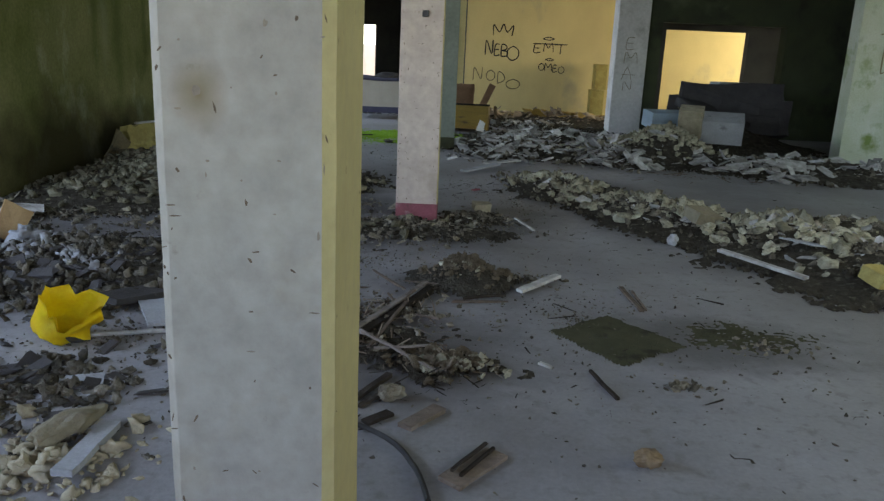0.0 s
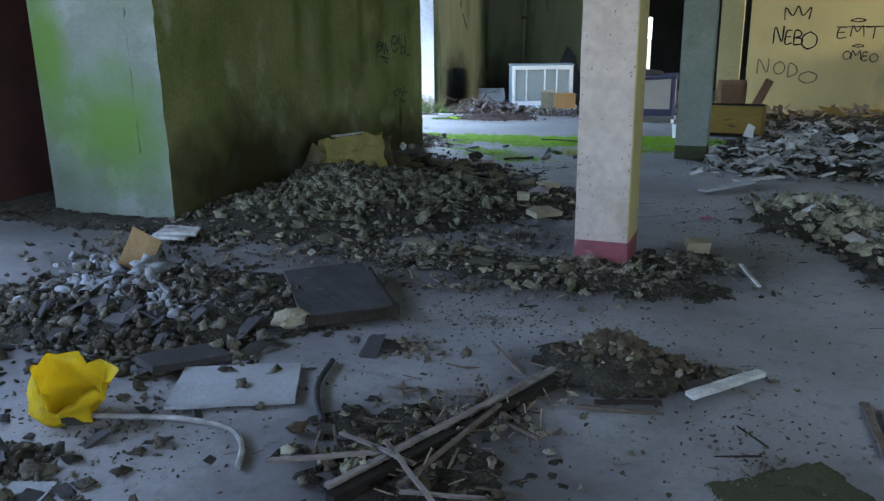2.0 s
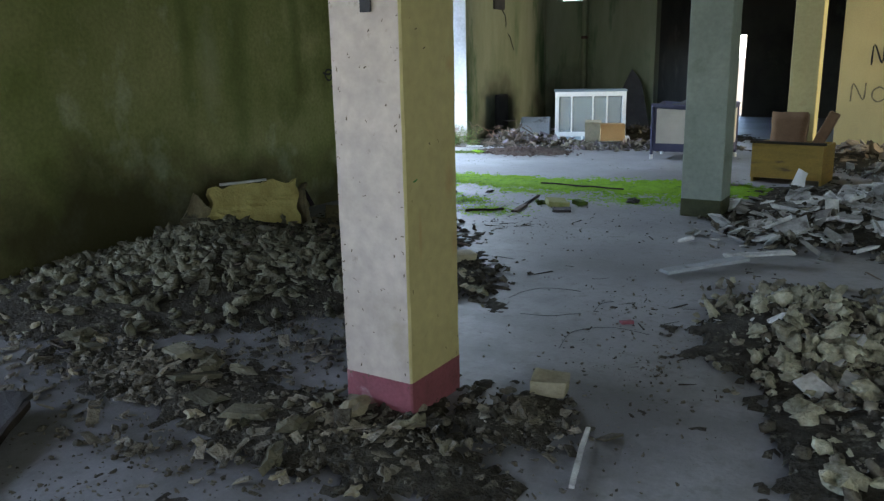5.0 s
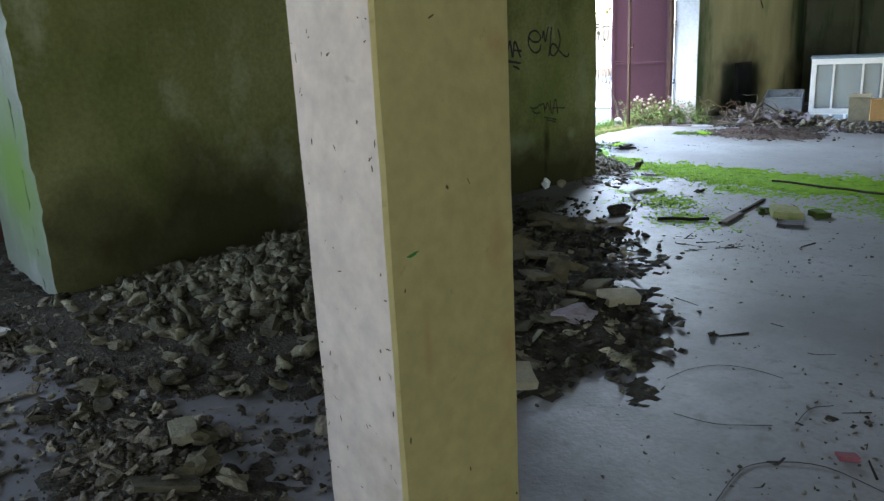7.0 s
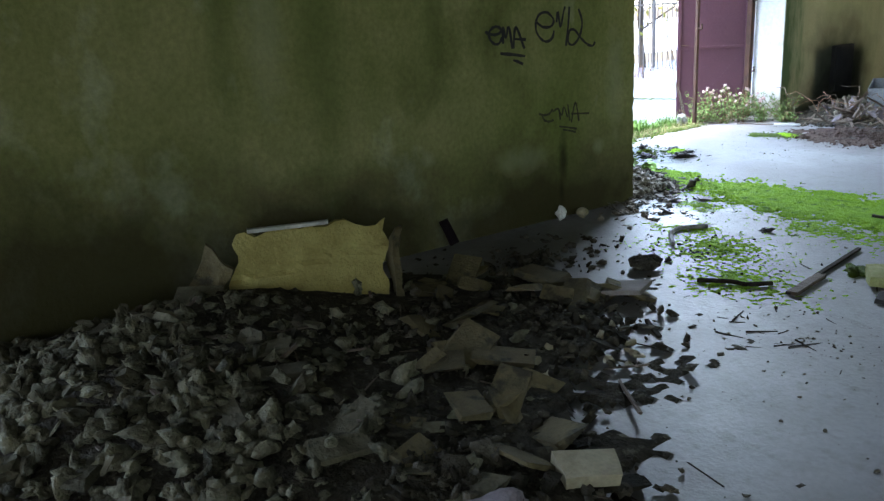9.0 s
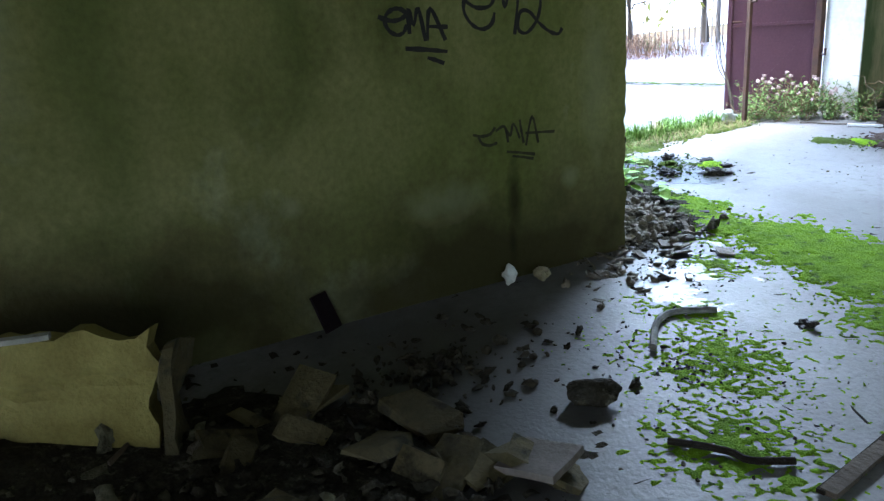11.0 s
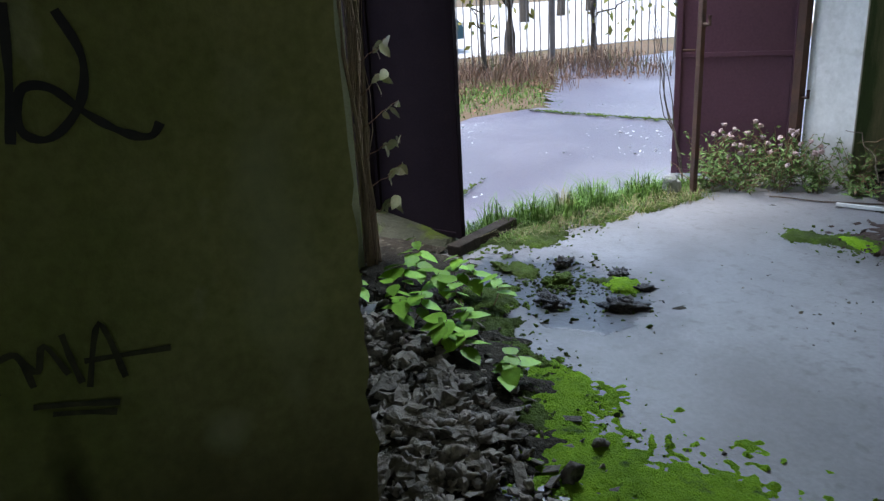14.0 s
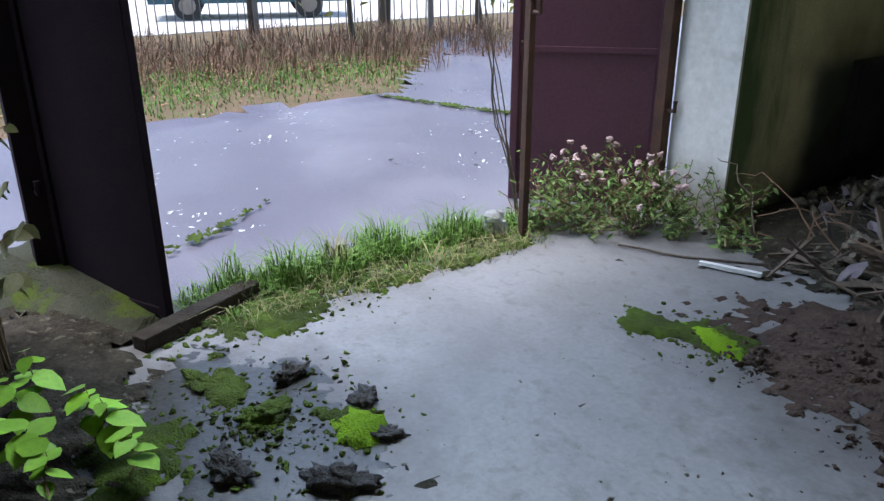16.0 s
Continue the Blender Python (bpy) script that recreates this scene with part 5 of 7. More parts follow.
for i, (x, y, a, b, c) in enumerate([(-5.04, 13.45, 0.11, 0.07, 0.05), (-4.79, 13.71, 0.1, 0.08, 0.055), (-5.25, 13.66, 0.1, 0.07, 0.045), (-5.45, 13.85, 0.09, 0.06, 0.05), (-5.15, 14.0, 0.07, 0.05, 0.04), (-5.6, 13.55, 0.09, 0.06, 0.03), (-4.92, 13.95, 0.07, 0.05, 0.03), (-0.9, 12.0, 0.12, 0.08, 0.04), (-1.75, 11.5, 0.1, 0.07, 0.04), (-2.6, 11.9, 0.05, 0.04, 0.03)]):
    solo("clod", crag(a * 0.9, b * 0.75, c * 0.55, 30 + i), DARKMOSS if i % 3 == 2 else CLODS, pose(x, y, c * 0.35, 0, 0, 40 * i), "dark wet clod of earth and rubbish", "clod", "clods on the floor", smooth=True)


# ---- graffiti ----
LETTERS = {
    "@": [[(0.0, 0.76), (0.26, 0.62), (0.57, 0.55), (0.87, 0.64), (0.96, 0.81), (0.78, 0.98), (0.52, 0.98), (0.29, 0.8), (0.22, 0.52), (0.35, 0.19), (0.61, 0.0), (0.84, 0.07), (1.0, 0.35)]],
    "m": [[(0.0, 0.26), (0.03, 1.0), (0.3, 0.5), (0.65, 1.0), (1.0, 0.0)]],
    "a": [[(0.0, 0.05), (0.21, 1.0), (0.86, 0.0)], [(0.0, 0.48), (1.0, 0.4)]],
    "_": [[(0.0, 0.0), (0.5, 0.45), (1.0, 1.0)]],
    "C": [[(0.0, 0.72), (0.4, 0.51), (0.85, 0.52), (0.97, 0.75), (0.6, 1.0), (0.15, 0.9), (0.0, 0.5), (0.2, 0.17), (0.55, 0.0), (0.88, 0.1), (1.0, 0.36)]],
    "w": [[(0.0, 0.25), (0.16, 0.75), (0.44, 0.0), (0.76, 0.65), (1.0, 1.0)]],
    "/": [[(1.0, 1.0), (0.6, 0.5), (0.0, 0.0)]],
    "R": [[(0.42, 1.0), (0.54, 0.65), (0.46, 0.3), (0.23, 0.08), (0.05, 0.16), (0.1, 0.45), (0.29, 0.45), (0.49, 0.24), (0.72, 0.06), (0.91, 0.0), (1.0, 0.1)]],
    "s": [[(0.0, 0.67), (0.36, 0.53), (0.72, 0.57), (0.94, 0.88)], [(0.23, 0.53), (0.36, 0.17), (0.68, 0.0), (1.0, 0.07)]],
    "n": [[(0.0, 0.7), (0.37, 0.83), (0.5, 0.1)], [(0.4, 0.75), (0.6, 0.4), (0.75, 0.9), (1.0, 0.2)]],
    "b": [[(0.0, 0.0), (0.24, 1.0), (0.42, 0.02)], [(0.0, 0.45), (1.0, 0.33)]],
    "M": [[(0.0, 0.0), (0.1, 1.0), (0.45, 0.45), (0.8, 1.0), (0.95, 0.0)]],
    "A": [[(0.0, 0.0), (0.45, 1.0), (0.85, -0.05)], [(0.0, 0.4), (1.15, 0.42)]],
    "N": [[(0.0, 0.0), (0.1, 0.95), (0.75, 0.1), (0.85, 1.0)]],
    "E": [[(0.8, 0.95), (0.2, 0.9), (0.1, 0.0), (0.85, 0.05)], [(0.15, 0.5), (0.7, 0.5)]],
    "B": [[(0.1, 0.0), (0.15, 1.0), (0.7, 0.9), (0.65, 0.6), (0.2, 0.5), (0.8, 0.4), (0.75, 0.05), (0.1, 0.0)]],
    "O": [[(0.5, 1.0), (0.1, 0.75), (0.05, 0.3), (0.4, 0.0), (0.85, 0.2), (0.9, 0.7), (0.5, 1.0)]],
    "D": [[(0.1, 0.0), (0.15, 1.0), (0.7, 0.8), (0.8, 0.3), (0.1, 0.0)]],
    "T": [[(0.0, 0.95), (1.0, 1.0)], [(0.5, 0.98), (0.45, 0.0)]],
    "^": [[(0.0, 0.0), (0.0, 0.9), (0.3, 0.3), (0.5, 1.0), (0.7, 0.3), (1.0, 0.9), (0.95, 0.0)]],
    "-": [[(0.0, 0.5), (1.0, 0.55)]],
    "*": [[(0.0, 0.4), (0.5, 0.1), (1.0, 0.4), (0.5, 0.8), (0.0, 0.4)]],
}


def smooth_line(pts, n=5):
    out = []
    p = [pts[0], *pts, pts[-1]]
    for a, b, c, d in zip(p, p[1:], p[2:], p[3:]):
        for i in range(n):
            t = i / n
            out.append(tuple(0.5 * (2 * b[k] + (c[k] - a[k]) * t + (2 * a[k] - 5 * b[k] + 4 * c[k] - d[k]) * t * t + (3 * b[k] - a[k] - 3 * c[k] + d[k]) * t ** 3) for k in (0, 1)))
    return out + [pts[-1]]


def tag(name, items, to_wall, width, material, label):
    """Sprayed strokes on a wall. items: (letter, u, v, w, h) in metres on the wall; to_wall maps u, v to a place."""
    bm = bmesh.new()
    for ch, u, v, w, h in items:
        for line in LETTERS[ch]:
            pts = smooth_line(line)
            left, right = [], []
            for i, p in enumerate(pts):
                q, r = pts[max(i - 1, 0)], pts[min(i + 1, len(pts) - 1)]
                dx, dy = (r[0] - q[0]) * w, (r[1] - q[1]) * h
                k = math.hypot(dx, dy) or 1
                ww = width * (0.8 + 0.35 * noise.noise(Vector((i * 0.4, u * 9, v))))
                x, y = u + p[0] * w, v + p[1] * h
                left.append(bm.verts.new(to_wall(x - dy / k * ww, y + dx / k * ww)))
                right.append(bm.verts.new(to_wall(x + dy / k * ww, y - dx / k * ww)))
            for i in range(len(pts) - 1):
                bm.faces.new((left[i], right[i], right[i + 1], left[i + 1]))
    ob = link(name, bm, material)
    return tagged(ob, label, "graffiti", kind="structure")


def on_partition(u, v):
    return (-3.9 + 0.003 + 0.012 * noise.noise(Vector((u * 0.9, v * 0.9, 2))) + 0.003 * noise.noise(Vector((u * 6, v * 6, 2))) + 0.004, u, v)


tag("trim_tag", [("@", 10.563, 1.33, 0.143, 0.115), ("m", 10.715, 1.29, 0.08, 0.15), ("a", 10.805, 1.284, 0.112, 0.15), ("_", 10.688, 1.266, 0.22, -0.034), ("_", 10.799, 1.214, 0.088, -0.035)], on_partition, 0.0125, INK, "black sprayed letters eMA with two underlines")
tag("trim_tag", [("C", 11.008, 1.318, 0.172, 0.2), ("w", 11.204, 1.41, 0.085, 0.14), ("/", 11.29, 1.277, 0.04, 0.27), ("R", 11.3, 1.258, 0.281, 0.27)], on_partition, 0.0115, INK, "large black sprayed letters eM2 on plaster")
tag("trim_tag", [("s", 11.021, 0.748, 0.14, 0.1), ("n", 11.154, 0.735, 0.145, 0.115), ("/", 11.322, 0.73, -0.02, 0.125), ("b", 11.335, 0.715, 0.185, 0.145), ("_", 11.216, 0.7, 0.174, -0.04), ("_", 11.25, 0.672, 0.13, -0.034)], on_partition, 0.0095, INKSMUDGE, "smaller smudged black sprayed letters with underlines")
tag("trim_tag", [("E", 11.0, 1.82, 0.16, 0.13), ("M", 11.2, 1.82, 0.16, 0.13), ("T", 11.4, 1.82, 0.13, 0.13), ("*", 11.15, 2.02, 0.2, 0.06)], on_partition, 0.008, INKFADE, "thin faded sprayed letters EMT under a halo")


def on_yellow(u, v):
    return (u, 18.595, v)


tag("trim_tag", [("^", 0.97, 1.75, 0.45, 0.25)], on_yellow, 0.016, INK, "black sprayed crown on yellow wall")
tag("trim_tag", [("N", 0.8, 1.3, 0.2, 0.34), ("E", 1.0, 1.3, 0.16, 0.26), ("B", 1.15, 1.28, 0.2, 0.26), ("O", 1.3, 1.2, 0.3, 0.32)], on_yellow, 0.017, INK, "black sprayed letters NEBO on yellow wall")
tag("trim_tag", [("N", 0.55, 0.72, 0.24, 0.3), ("O", 0.85, 0.72, 0.22, 0.24), ("D", 1.1, 0.66, 0.22, 0.26), ("O", 1.32, 0.55, 0.35, 0.22)], on_yellow, 0.015, INKFADE, "faded brown sprayed letters NODO")
tag("trim_tag", [("E", 1.91, 1.4, 0.2, 0.2), ("M", 2.15, 1.42, 0.24, 0.2), ("T", 2.4, 1.38, 0.3, 0.22), ("*", 2.12, 1.68, 0.26, 0.09), ("-", 1.9, 1.58, 0.7, 0.04)], on_yellow, 0.013, INK, "thin black sprayed letters EMT under a halo")
tag("trim_tag", [("O", 2.06, 1.0, 0.14, 0.16), ("M", 2.2, 1.0, 0.18, 0.16), ("E", 2.38, 0.98, 0.13, 0.16), ("O", 2.52, 0.95, 0.15, 0.16), ("*", 2.2, 1.22, 0.2, 0.07)], on_yellow, 0.012, INK, "small black sprayed letters under a halo")
tag("trim_tag", [("E", 3.22, 1.55, 0.2, 0.22), ("M", 3.22, 1.3, 0.26, 0.2), ("A", 3.2, 1.0, 0.22, 0.22), ("N", 3.24, 0.8, 0.18, 0.18)], lambda u, v: (u, 14.84, v), 0.006, INKFADE, "faint sprayed scribble down the white pier")
tag("trim_tag", [("D", 6.2, 1.35, 0.35, 0.4), ("-", 6.15, 1.85, 0.3, 0.1)], lambda u, v: (u, 11.59, v), 0.012, INKFADE, "faint dark sprayed scribble on green wall")


# ---- furniture and fixtures of the back of the hall ----
def freezer():
    ob = thing("display_freezer", pose(-4.15, 17.3, 0.1, 0, 0, 23.5), "white display freezer lying on its back with glazed front", "freezer")
    w, h, d = 1.27, 0.8, 0.62
    bm = box(0, w, 0.05, d, 0, 0.05)
    for b in ((0, w, 0.05, d, h - 0.05, h), (0, 0.05, 0.05, d, 0.05, h - 0.05), (w - 0.05, w, 0.05, d, 0.05, h - 0.05), (0.05, w - 0.05, d - 0.04, d, 0.05, h - 0.05)):
        box(*b, bm=bm)
    part("body", bm, BLUEGREY, ob, "grey-blue freezer tub")
    for b in ((0.0, w, 0.0, 0.05, 0.0, 0.09), (0.0, w, 0.0, 0.05, h - 0.07, h + 0.01), (0.0, 0.07, 0.0, 0.05, 0.09, h - 0.07), (w - 0.07, w, 0.0, 0.05, 0.09, h - 0.07)):
        part("front_frame", box(*b, 0.006), ENAMEL, ob, "white enamel front frame")
    xs = [0.07, 0.3, 0.68, 0.93, w - 0.07]
    for x in xs[1:-1]:
        part("mullion", box(x - 0.014, x + 0.014, 0.006, 0.04, 0.09, h - 0.07, 0.003), ENAMEL, ob)
    for a, b in zip(xs, xs[1:]):
        part("pane", box(a + 0.014, b - 0.014, 0.02, 0.026, 0.09, h - 0.07), GLASS, ob, "dusty glass pane").visible_shadow = False
    part("top_panel", box(-0.02, w + 0.02, 0.0, d + 0.02, h + 0.011, h + 0.04, 0.006), BLUEGREY, ob, "grey-blue top panel")
    shelf = part("flap", box(-0.1, w + 0.06, -0.42, -0.01, -0.02, 0.02, 0.006, m=pose(0, 0, 0, 6)), ENAMEL, ob, "white fold-down flap")
    for i in range(7):
        part("slot", box(-0.05 + i * 0.185, 0.1 + i * 0.185, -0.36, -0.08, 0.021, 0.024, m=pose(0, 0, 0, 6)), BLUEGREY, shelf)
    return ob


freezer()


def crate(x, y, z, turn, w, d, h, material, label, tilt=0.0, name="box", lid=True):
    ob = thing(name, pose(x, y, z, tilt, 0, turn), label, name.replace("_", " "))
    t = 0.012
    bm = box(-w / 2, w / 2, -d / 2, d / 2, 0, t)
    for b in ((-w / 2, w / 2, -d / 2, -d / 2 + t, t, h), (-w / 2, w / 2, d / 2 - t, d / 2, t, h), (-w / 2, -w / 2 + t, -d / 2 + t, d / 2 - t, t, h), (w / 2 - t, w / 2, -d / 2 + t, d / 2 - t, t, h)):
        box(*b, bm=bm)
    part("body", bm, material, ob)
    if lid:
        part("flap", box(-w / 2, w / 2, -d / 2, 0.0, h + 0.004, h + 0.012, m=pose(0, 0, 0, 2)), material, ob)
        part("flap", box(-w / 2, w / 2, 0.0, d / 2, h + 0.004, h + 0.012, m=pose(0, 0, 0, -3)), material, ob)
    return ob


crate(-4.75, 17.75, 0.08, 20, 0.55, 0.4, 0.3, GREYBOARD, "dirty grey-white plastic crate by the freezer", 14, "crate", False)
crate(-3.05, 17.25, 0.09, 30, 0.42, 0.3, 0.28, CARDBOARD, "brown cardboard box before the freezer", 0, "cardboard_box")
crate(-3.35, 17.15, 0.08, 15, 0.26, 0.2, 0.34, PALECHUNK, "pale torn carton before the freezer", 8, "carton")
crate(3.4, 18.3, 0.0, 0, 0.3, 0.34, 0.62, FOAM, "tall yellowed cabinet against the yellow wall", 0, "cabinet")
crate(3.45, 18.32, 0.64, 4, 0.26, 0.3, 0.55, FOAM, "yellowed cabinet standing on another cabinet", 0, "cabinet")
crate(3.75, 12.1, 0.3, -22, 0.35, 0.3, 0.42, PALECHUNK, "pale cream box tipped on the rubble heap", 14, "box")
crate(4.25, 12.15, 0.25, -18, 0.62, 0.4, 0.36, GREYBOARD, "pale grey cabinet lying on the rubble heap", 18, "cabinet")
crate(3.5, 12.7, 0.35, 10, 0.6, 0.4, 0.25, BLUEGREY, "blue-grey drawer box on the heap", 5, "drawer")
crate(5.0, 14.1, 0.75, 6, 0.62, 0.4, 0.3, BLUEGREY, "blue-grey plastic tub on the dark heap", 0, "tub")


def sofa(x, y, z, turn, label):
    ob = thing("sofa", pose(x, y, z, 8, 0, turn), label, "sofa")
    part("base", box(-0.8, 0.8, -0.4, 0.4, 0.0, 0.3, cuts=4, wobble=0.05), FABRIC_DARK, ob)
    part("seat_cushion", box(-0.75, 0.0, -0.38, 0.25, 0.301, 0.45, cuts=4, wobble=0.05, seed=3), FABRIC_DARK, ob)
    part("seat_cushion", box(0.02, 0.75, -0.38, 0.25, 0.301, 0.46, cuts=4, wobble=0.05, seed=5), FABRIC_DARK, ob)
    part("backrest", box(-0.8, 0.8, 0.26, 0.45, 0.3, 0.8, cuts=4, wobble=0.06, seed=4), FABRIC_DARK, ob)
    for s in (-1, 1):
        part("arm", box(s * 0.89 - 0.08, s * 0.89 + 0.08, -0.4, 0.42, 0.0, 0.58, cuts=3, wobble=0.04), FABRIC_DARK, ob)
    return ob


sofa(4.75, 13.45, 0.22, 165, "collapsed black sofa heaped in the dark doorway")
solo("mattress", box(-0.7, 0.7, -0.35, 0.35, 0, 0.14, cuts=6, wobble=0.06), FABRIC_DARK, pose(4.4, 13.0, 0.5, 22, 6, 40), "dark sagging mattress thrown on the sofa", "mattress", smooth=True)


def playpen():
    ob = thing("playpen", pose(-1.83, 15.62, 0.0, 0, 0, 3), "folding travel cot with navy rails and beige mesh", "playpen")
    w, d = 1.1, 0.68
    for x in (0, w):
        for y in (0, d):
            leg = part("leg", tube(((x, y, 0.04), (x, y, 0.8)), 0.022), FABRIC_NAVY, ob)
            part("foot", tube(((x, y, 0.0), (x, y, 0.07)), 0.026), ENAMEL, leg, "white plastic foot")
    for a, b in (((0, 0), (w, 0)), ((0, d), (w, d)), ((0, 0), (0, d)), ((w, 0), (w, d))):
        A, B = Vector((*a, 0)), Vector((*b, 0))
        m = Matrix.Translation(A) @ pose(0, 0, 0, 0, 0, math.degrees(math.atan2(B.y - A.y, B.x - A.x)))
        L = (B - A).length
        part("top_rail", tube([m @ Vector((u * L, 0, 0.8 - 0.03 * math.sin(math.pi * u))) for u in (0, 0.25, 0.5, 0.75, 1)], 0.035), FABRIC_NAVY, ob)
        part("mesh_panel", box(0.06, L - 0.06, -0.004, 0.004, 0.24, 0.75, m=m), FABRIC_BEIGE, ob)
        part("bottom_band", box(0.02, L - 0.02, -0.006, 0.006, 0.12, 0.24, m=m), FABRIC_NAVY, ob)
        for x in (0.02, L - 0.06):
            part("side_band", box(x, x + 0.04, -0.006, 0.006, 0.24, 0.77, m=m), FABRIC_NAVY, ob)
    part("mattress_board", box(0.03, w - 0.03, 0.03, d - 0.03, 0.17, 0.2), FABRIC_NAVY, ob)
    return ob


playpen()
solo("cloth_bundle", lump((0.3, 0.16, 0.09), 71, 3, 0.6), FABRIC_DARK, pose(-1.3, 15.95, 0.79, 0, 0, 10), "dark crumpled cloth draped in the cot", "cloth", smooth=True)


def armchair():
    ob = thing("armchair", pose(0.34, 14.2, 0.0, 0, 0, -6), "broken armchair with a yellow-brown veneered box frame", "armchair")
    part("front_panel", box(-0.4, 0.4, -0.3, -0.27, 0.06, 0.47, 0.004), PAINTED_WOOD, ob)
    for s in (-1, 1):
        part("side_panel", box(s * 0.385 - 0.015, s * 0.385 + 0.015, -0.269, 0.3, 0.0, 0.46, 0.004), PAINTED_WOOD, ob)
    part("back_panel", box(-0.369, 0.369, 0.27, 0.3, 0.0, 0.46), PAINTED_WOOD, ob)
    part("edge_strip", box(-0.42, 0.42, -0.33, -0.25, 0.472, 0.5, 0.004), DARKWOOD, ob)
    part("cushion", box(-0.2, 0.2, -0.02, 0.1, 0.3, 0.83, cuts=4, wobble=0.03, m=pose(-0.1, 0.0, 0, -10, 0, 0)), FABRIC_BROWN, ob, "brown worn cushion", True)
    part("arm", box(-0.06, 0.06, -0.04, 0.04, 0.0, 0.46, 0.02, m=pose(0.26, -0.1, 0.42, 0, 24, 0)), FABRIC_BROWN, ob, "tilted padded arm")
    return ob


armchair()
solo("bucket", tube(((0, 0, 0), (0, 0, 0.2)), 0.09, 16, taper=1.15), ENAMEL, pose(-0.42, 13.6, 0.0), "small dented grey pail behind the column", "pail")
solo("paper_scrap", box(-0.06, 0.06, -0.003, 0.003, 0, 0.17, cuts=2, wobble=0.03), ENAMEL, pose(0.55, 13.2, 0.1, 0, 14, 20), "white torn card standing in the rubble", "card")
solo("water_pipe", tube(((0, 0, 0), (0, 0, 3.65)), 0.055, 14), PLASTER_GREY, pose(-4.7, 20.02, 0.0), "painted vertical pipe on the back wall", "pipe")
solo("pipe_clamp", tube(((0, 0, 0), (0, 0, 0.06)), 0.068, 14), RUST, pose(-4.7, 20.02, 1.9), "rusty clamp round the wall pipe", "clamp")


def wall_box(x, y, z, w, h, label, material=FABRIC_DARK):
    ob = thing("meter_box", pose(x, y, z), label, "meter box")
    part("case", box(0, 0.05, -w / 2, w / 2, 0, h, 0.006), material, ob)
    part("door", box(0.051, 0.065, -w / 2 + 0.02, w / 2 - 0.02, 0.02, h - 0.02, 0.004), material, ob)
    return ob


# Black box added for the darkness of a low recess.
wall_box(-5.619, 17.95, 0.22, 0.46, 0.62, "black box in place of a dark recess low on the wall")
wall_box(-5.619, 17.85, 2.45, 0.4, 0.5, "dark meter box high on the wall")
solo("cable", tube(bend((0, 0, 0), (0.0, 0.5, -0.75), 0, 0.12, 7, 3), 0.008, 6), BLACKRUBBER, pose(-5.6, 18.0, 2.45), "black cable hanging from the meter box", "cable")
bm = bmesh.new()
tv = [bm.verts.new(p) for p in ((-0.45, 0, 0), (0.4, 0, 0), (0.12, 0.0, 0.95), (-0.1, 0.0, 1.2), (-0.3, 0, 0.7))]
bm.faces.new(tv)
ex = bmesh.ops.extrude_face_region(bm, geom=bm.faces[:])
bmesh.ops.translate(bm, verts=[v for v in ex["geom"] if isinstance(v, bmesh.types.BMVert)], vec=(0, 0.03, 0))
bmesh.ops.recalc_face_normals(bm, faces=bm.faces[:])
solo("charred_panel", bm, DARKSLAB, pose(-3.55, 19.75, 0.1, -14, 0, 0), "pointed charred panel leaning on the back wall", "panel")
solo("light_switch", box(-0.026, 0.026, -0.012, 0, -0.026, 0.026, 0.005), DARKSLAB, pose(-0.215, 6.518, 1.73), "small dark broken switch box on the column", "switch")

# ---- boards, laths and single pieces on the floor ----


def board(x0, y0, x1, y1, w, t, z, material, label, name="board", tilt=0.0, wob=0.006, bow=0.0):
    a, b = Vector((x0, y0, 0)), Vector((x1, y1, 0))
    L = (b - a).length
    bm = box(-L / 2, L / 2, -w / 2, w / 2, 0, t, cuts=5, wobble=wob, seed=int(abs(x0 * 37 + y0 * 11)) % 50)
    if bow:
        for v in bm.verts:
            v.co.z += bow * (1 - (2 * v.co.x / L) ** 2)
    return solo(name, bm, material, pose((x0 + x1) / 2, (y0 + y1) / 2, z, 0, tilt, math.degrees(math.atan2(y1 - y0, x1 - x0))), label, name.replace("_", " "))


board(-0.56, 3.46, -0.09, 4.66, 0.026, 0.012, 0.045, SCRAPWOOD, "long weathered batten lying on a dark beam", "batten")
# Black bar added along the batten to stand for its shadow.
board(-0.53, 3.43, -0.06, 4.6, 0.045, 0.045, 0.0, DARKWOOD, "long black bar under the batten for its shaded side", "beam")
board(-0.92, 2.92, -0.6, 3.4, 0.035, 0.022, 0.0, DARKWOOD, "short black rotten beam on the floor", "beam")
board(-0.82, 3.5, -0.47, 3.72, 0.018, 0.012, 0.06, SCRAPWOOD, "thin pale lath across the debris", "lath", 2)
board(-0.47, 3.73, 0.0, 3.32, 0.016, 0.01, 0.065, SCRAPWOOD, "thin pale lath across the beam", "lath", 6)
board(-0.68, 3.77, -0.33, 3.67, 0.014, 0.01, 0.066, SCRAPWOOD, "thin pale lath across the beam", "lath")
board(-0.31, 3.5, -0.04, 3.56, 0.014, 0.01, 0.06, SCRAPWOOD, "short thin lath on debris", "lath")
board(-0.34, 3.55, -0.19, 4.2, 0.016, 0.012, 0.055, WOOD, "thin lath leaning along the beam", "lath", -2)
board(-0.35, 3.05, -0.22, 3.32, 0.03, 0.02, 0.0, DARKWOOD, "dark rotten stick on the floor", "stick")
board(-0.42, 2.72, -0.4, 2.92, 0.05, 0.03, 0.0, DARKWOOD, "dark rotten chip on the floor", "chip")
board(0.14, 4.44, 0.4, 4.53, 0.02, 0.015, 0.02, DARKWOOD, "dark stick before the matted tuft", "stick")
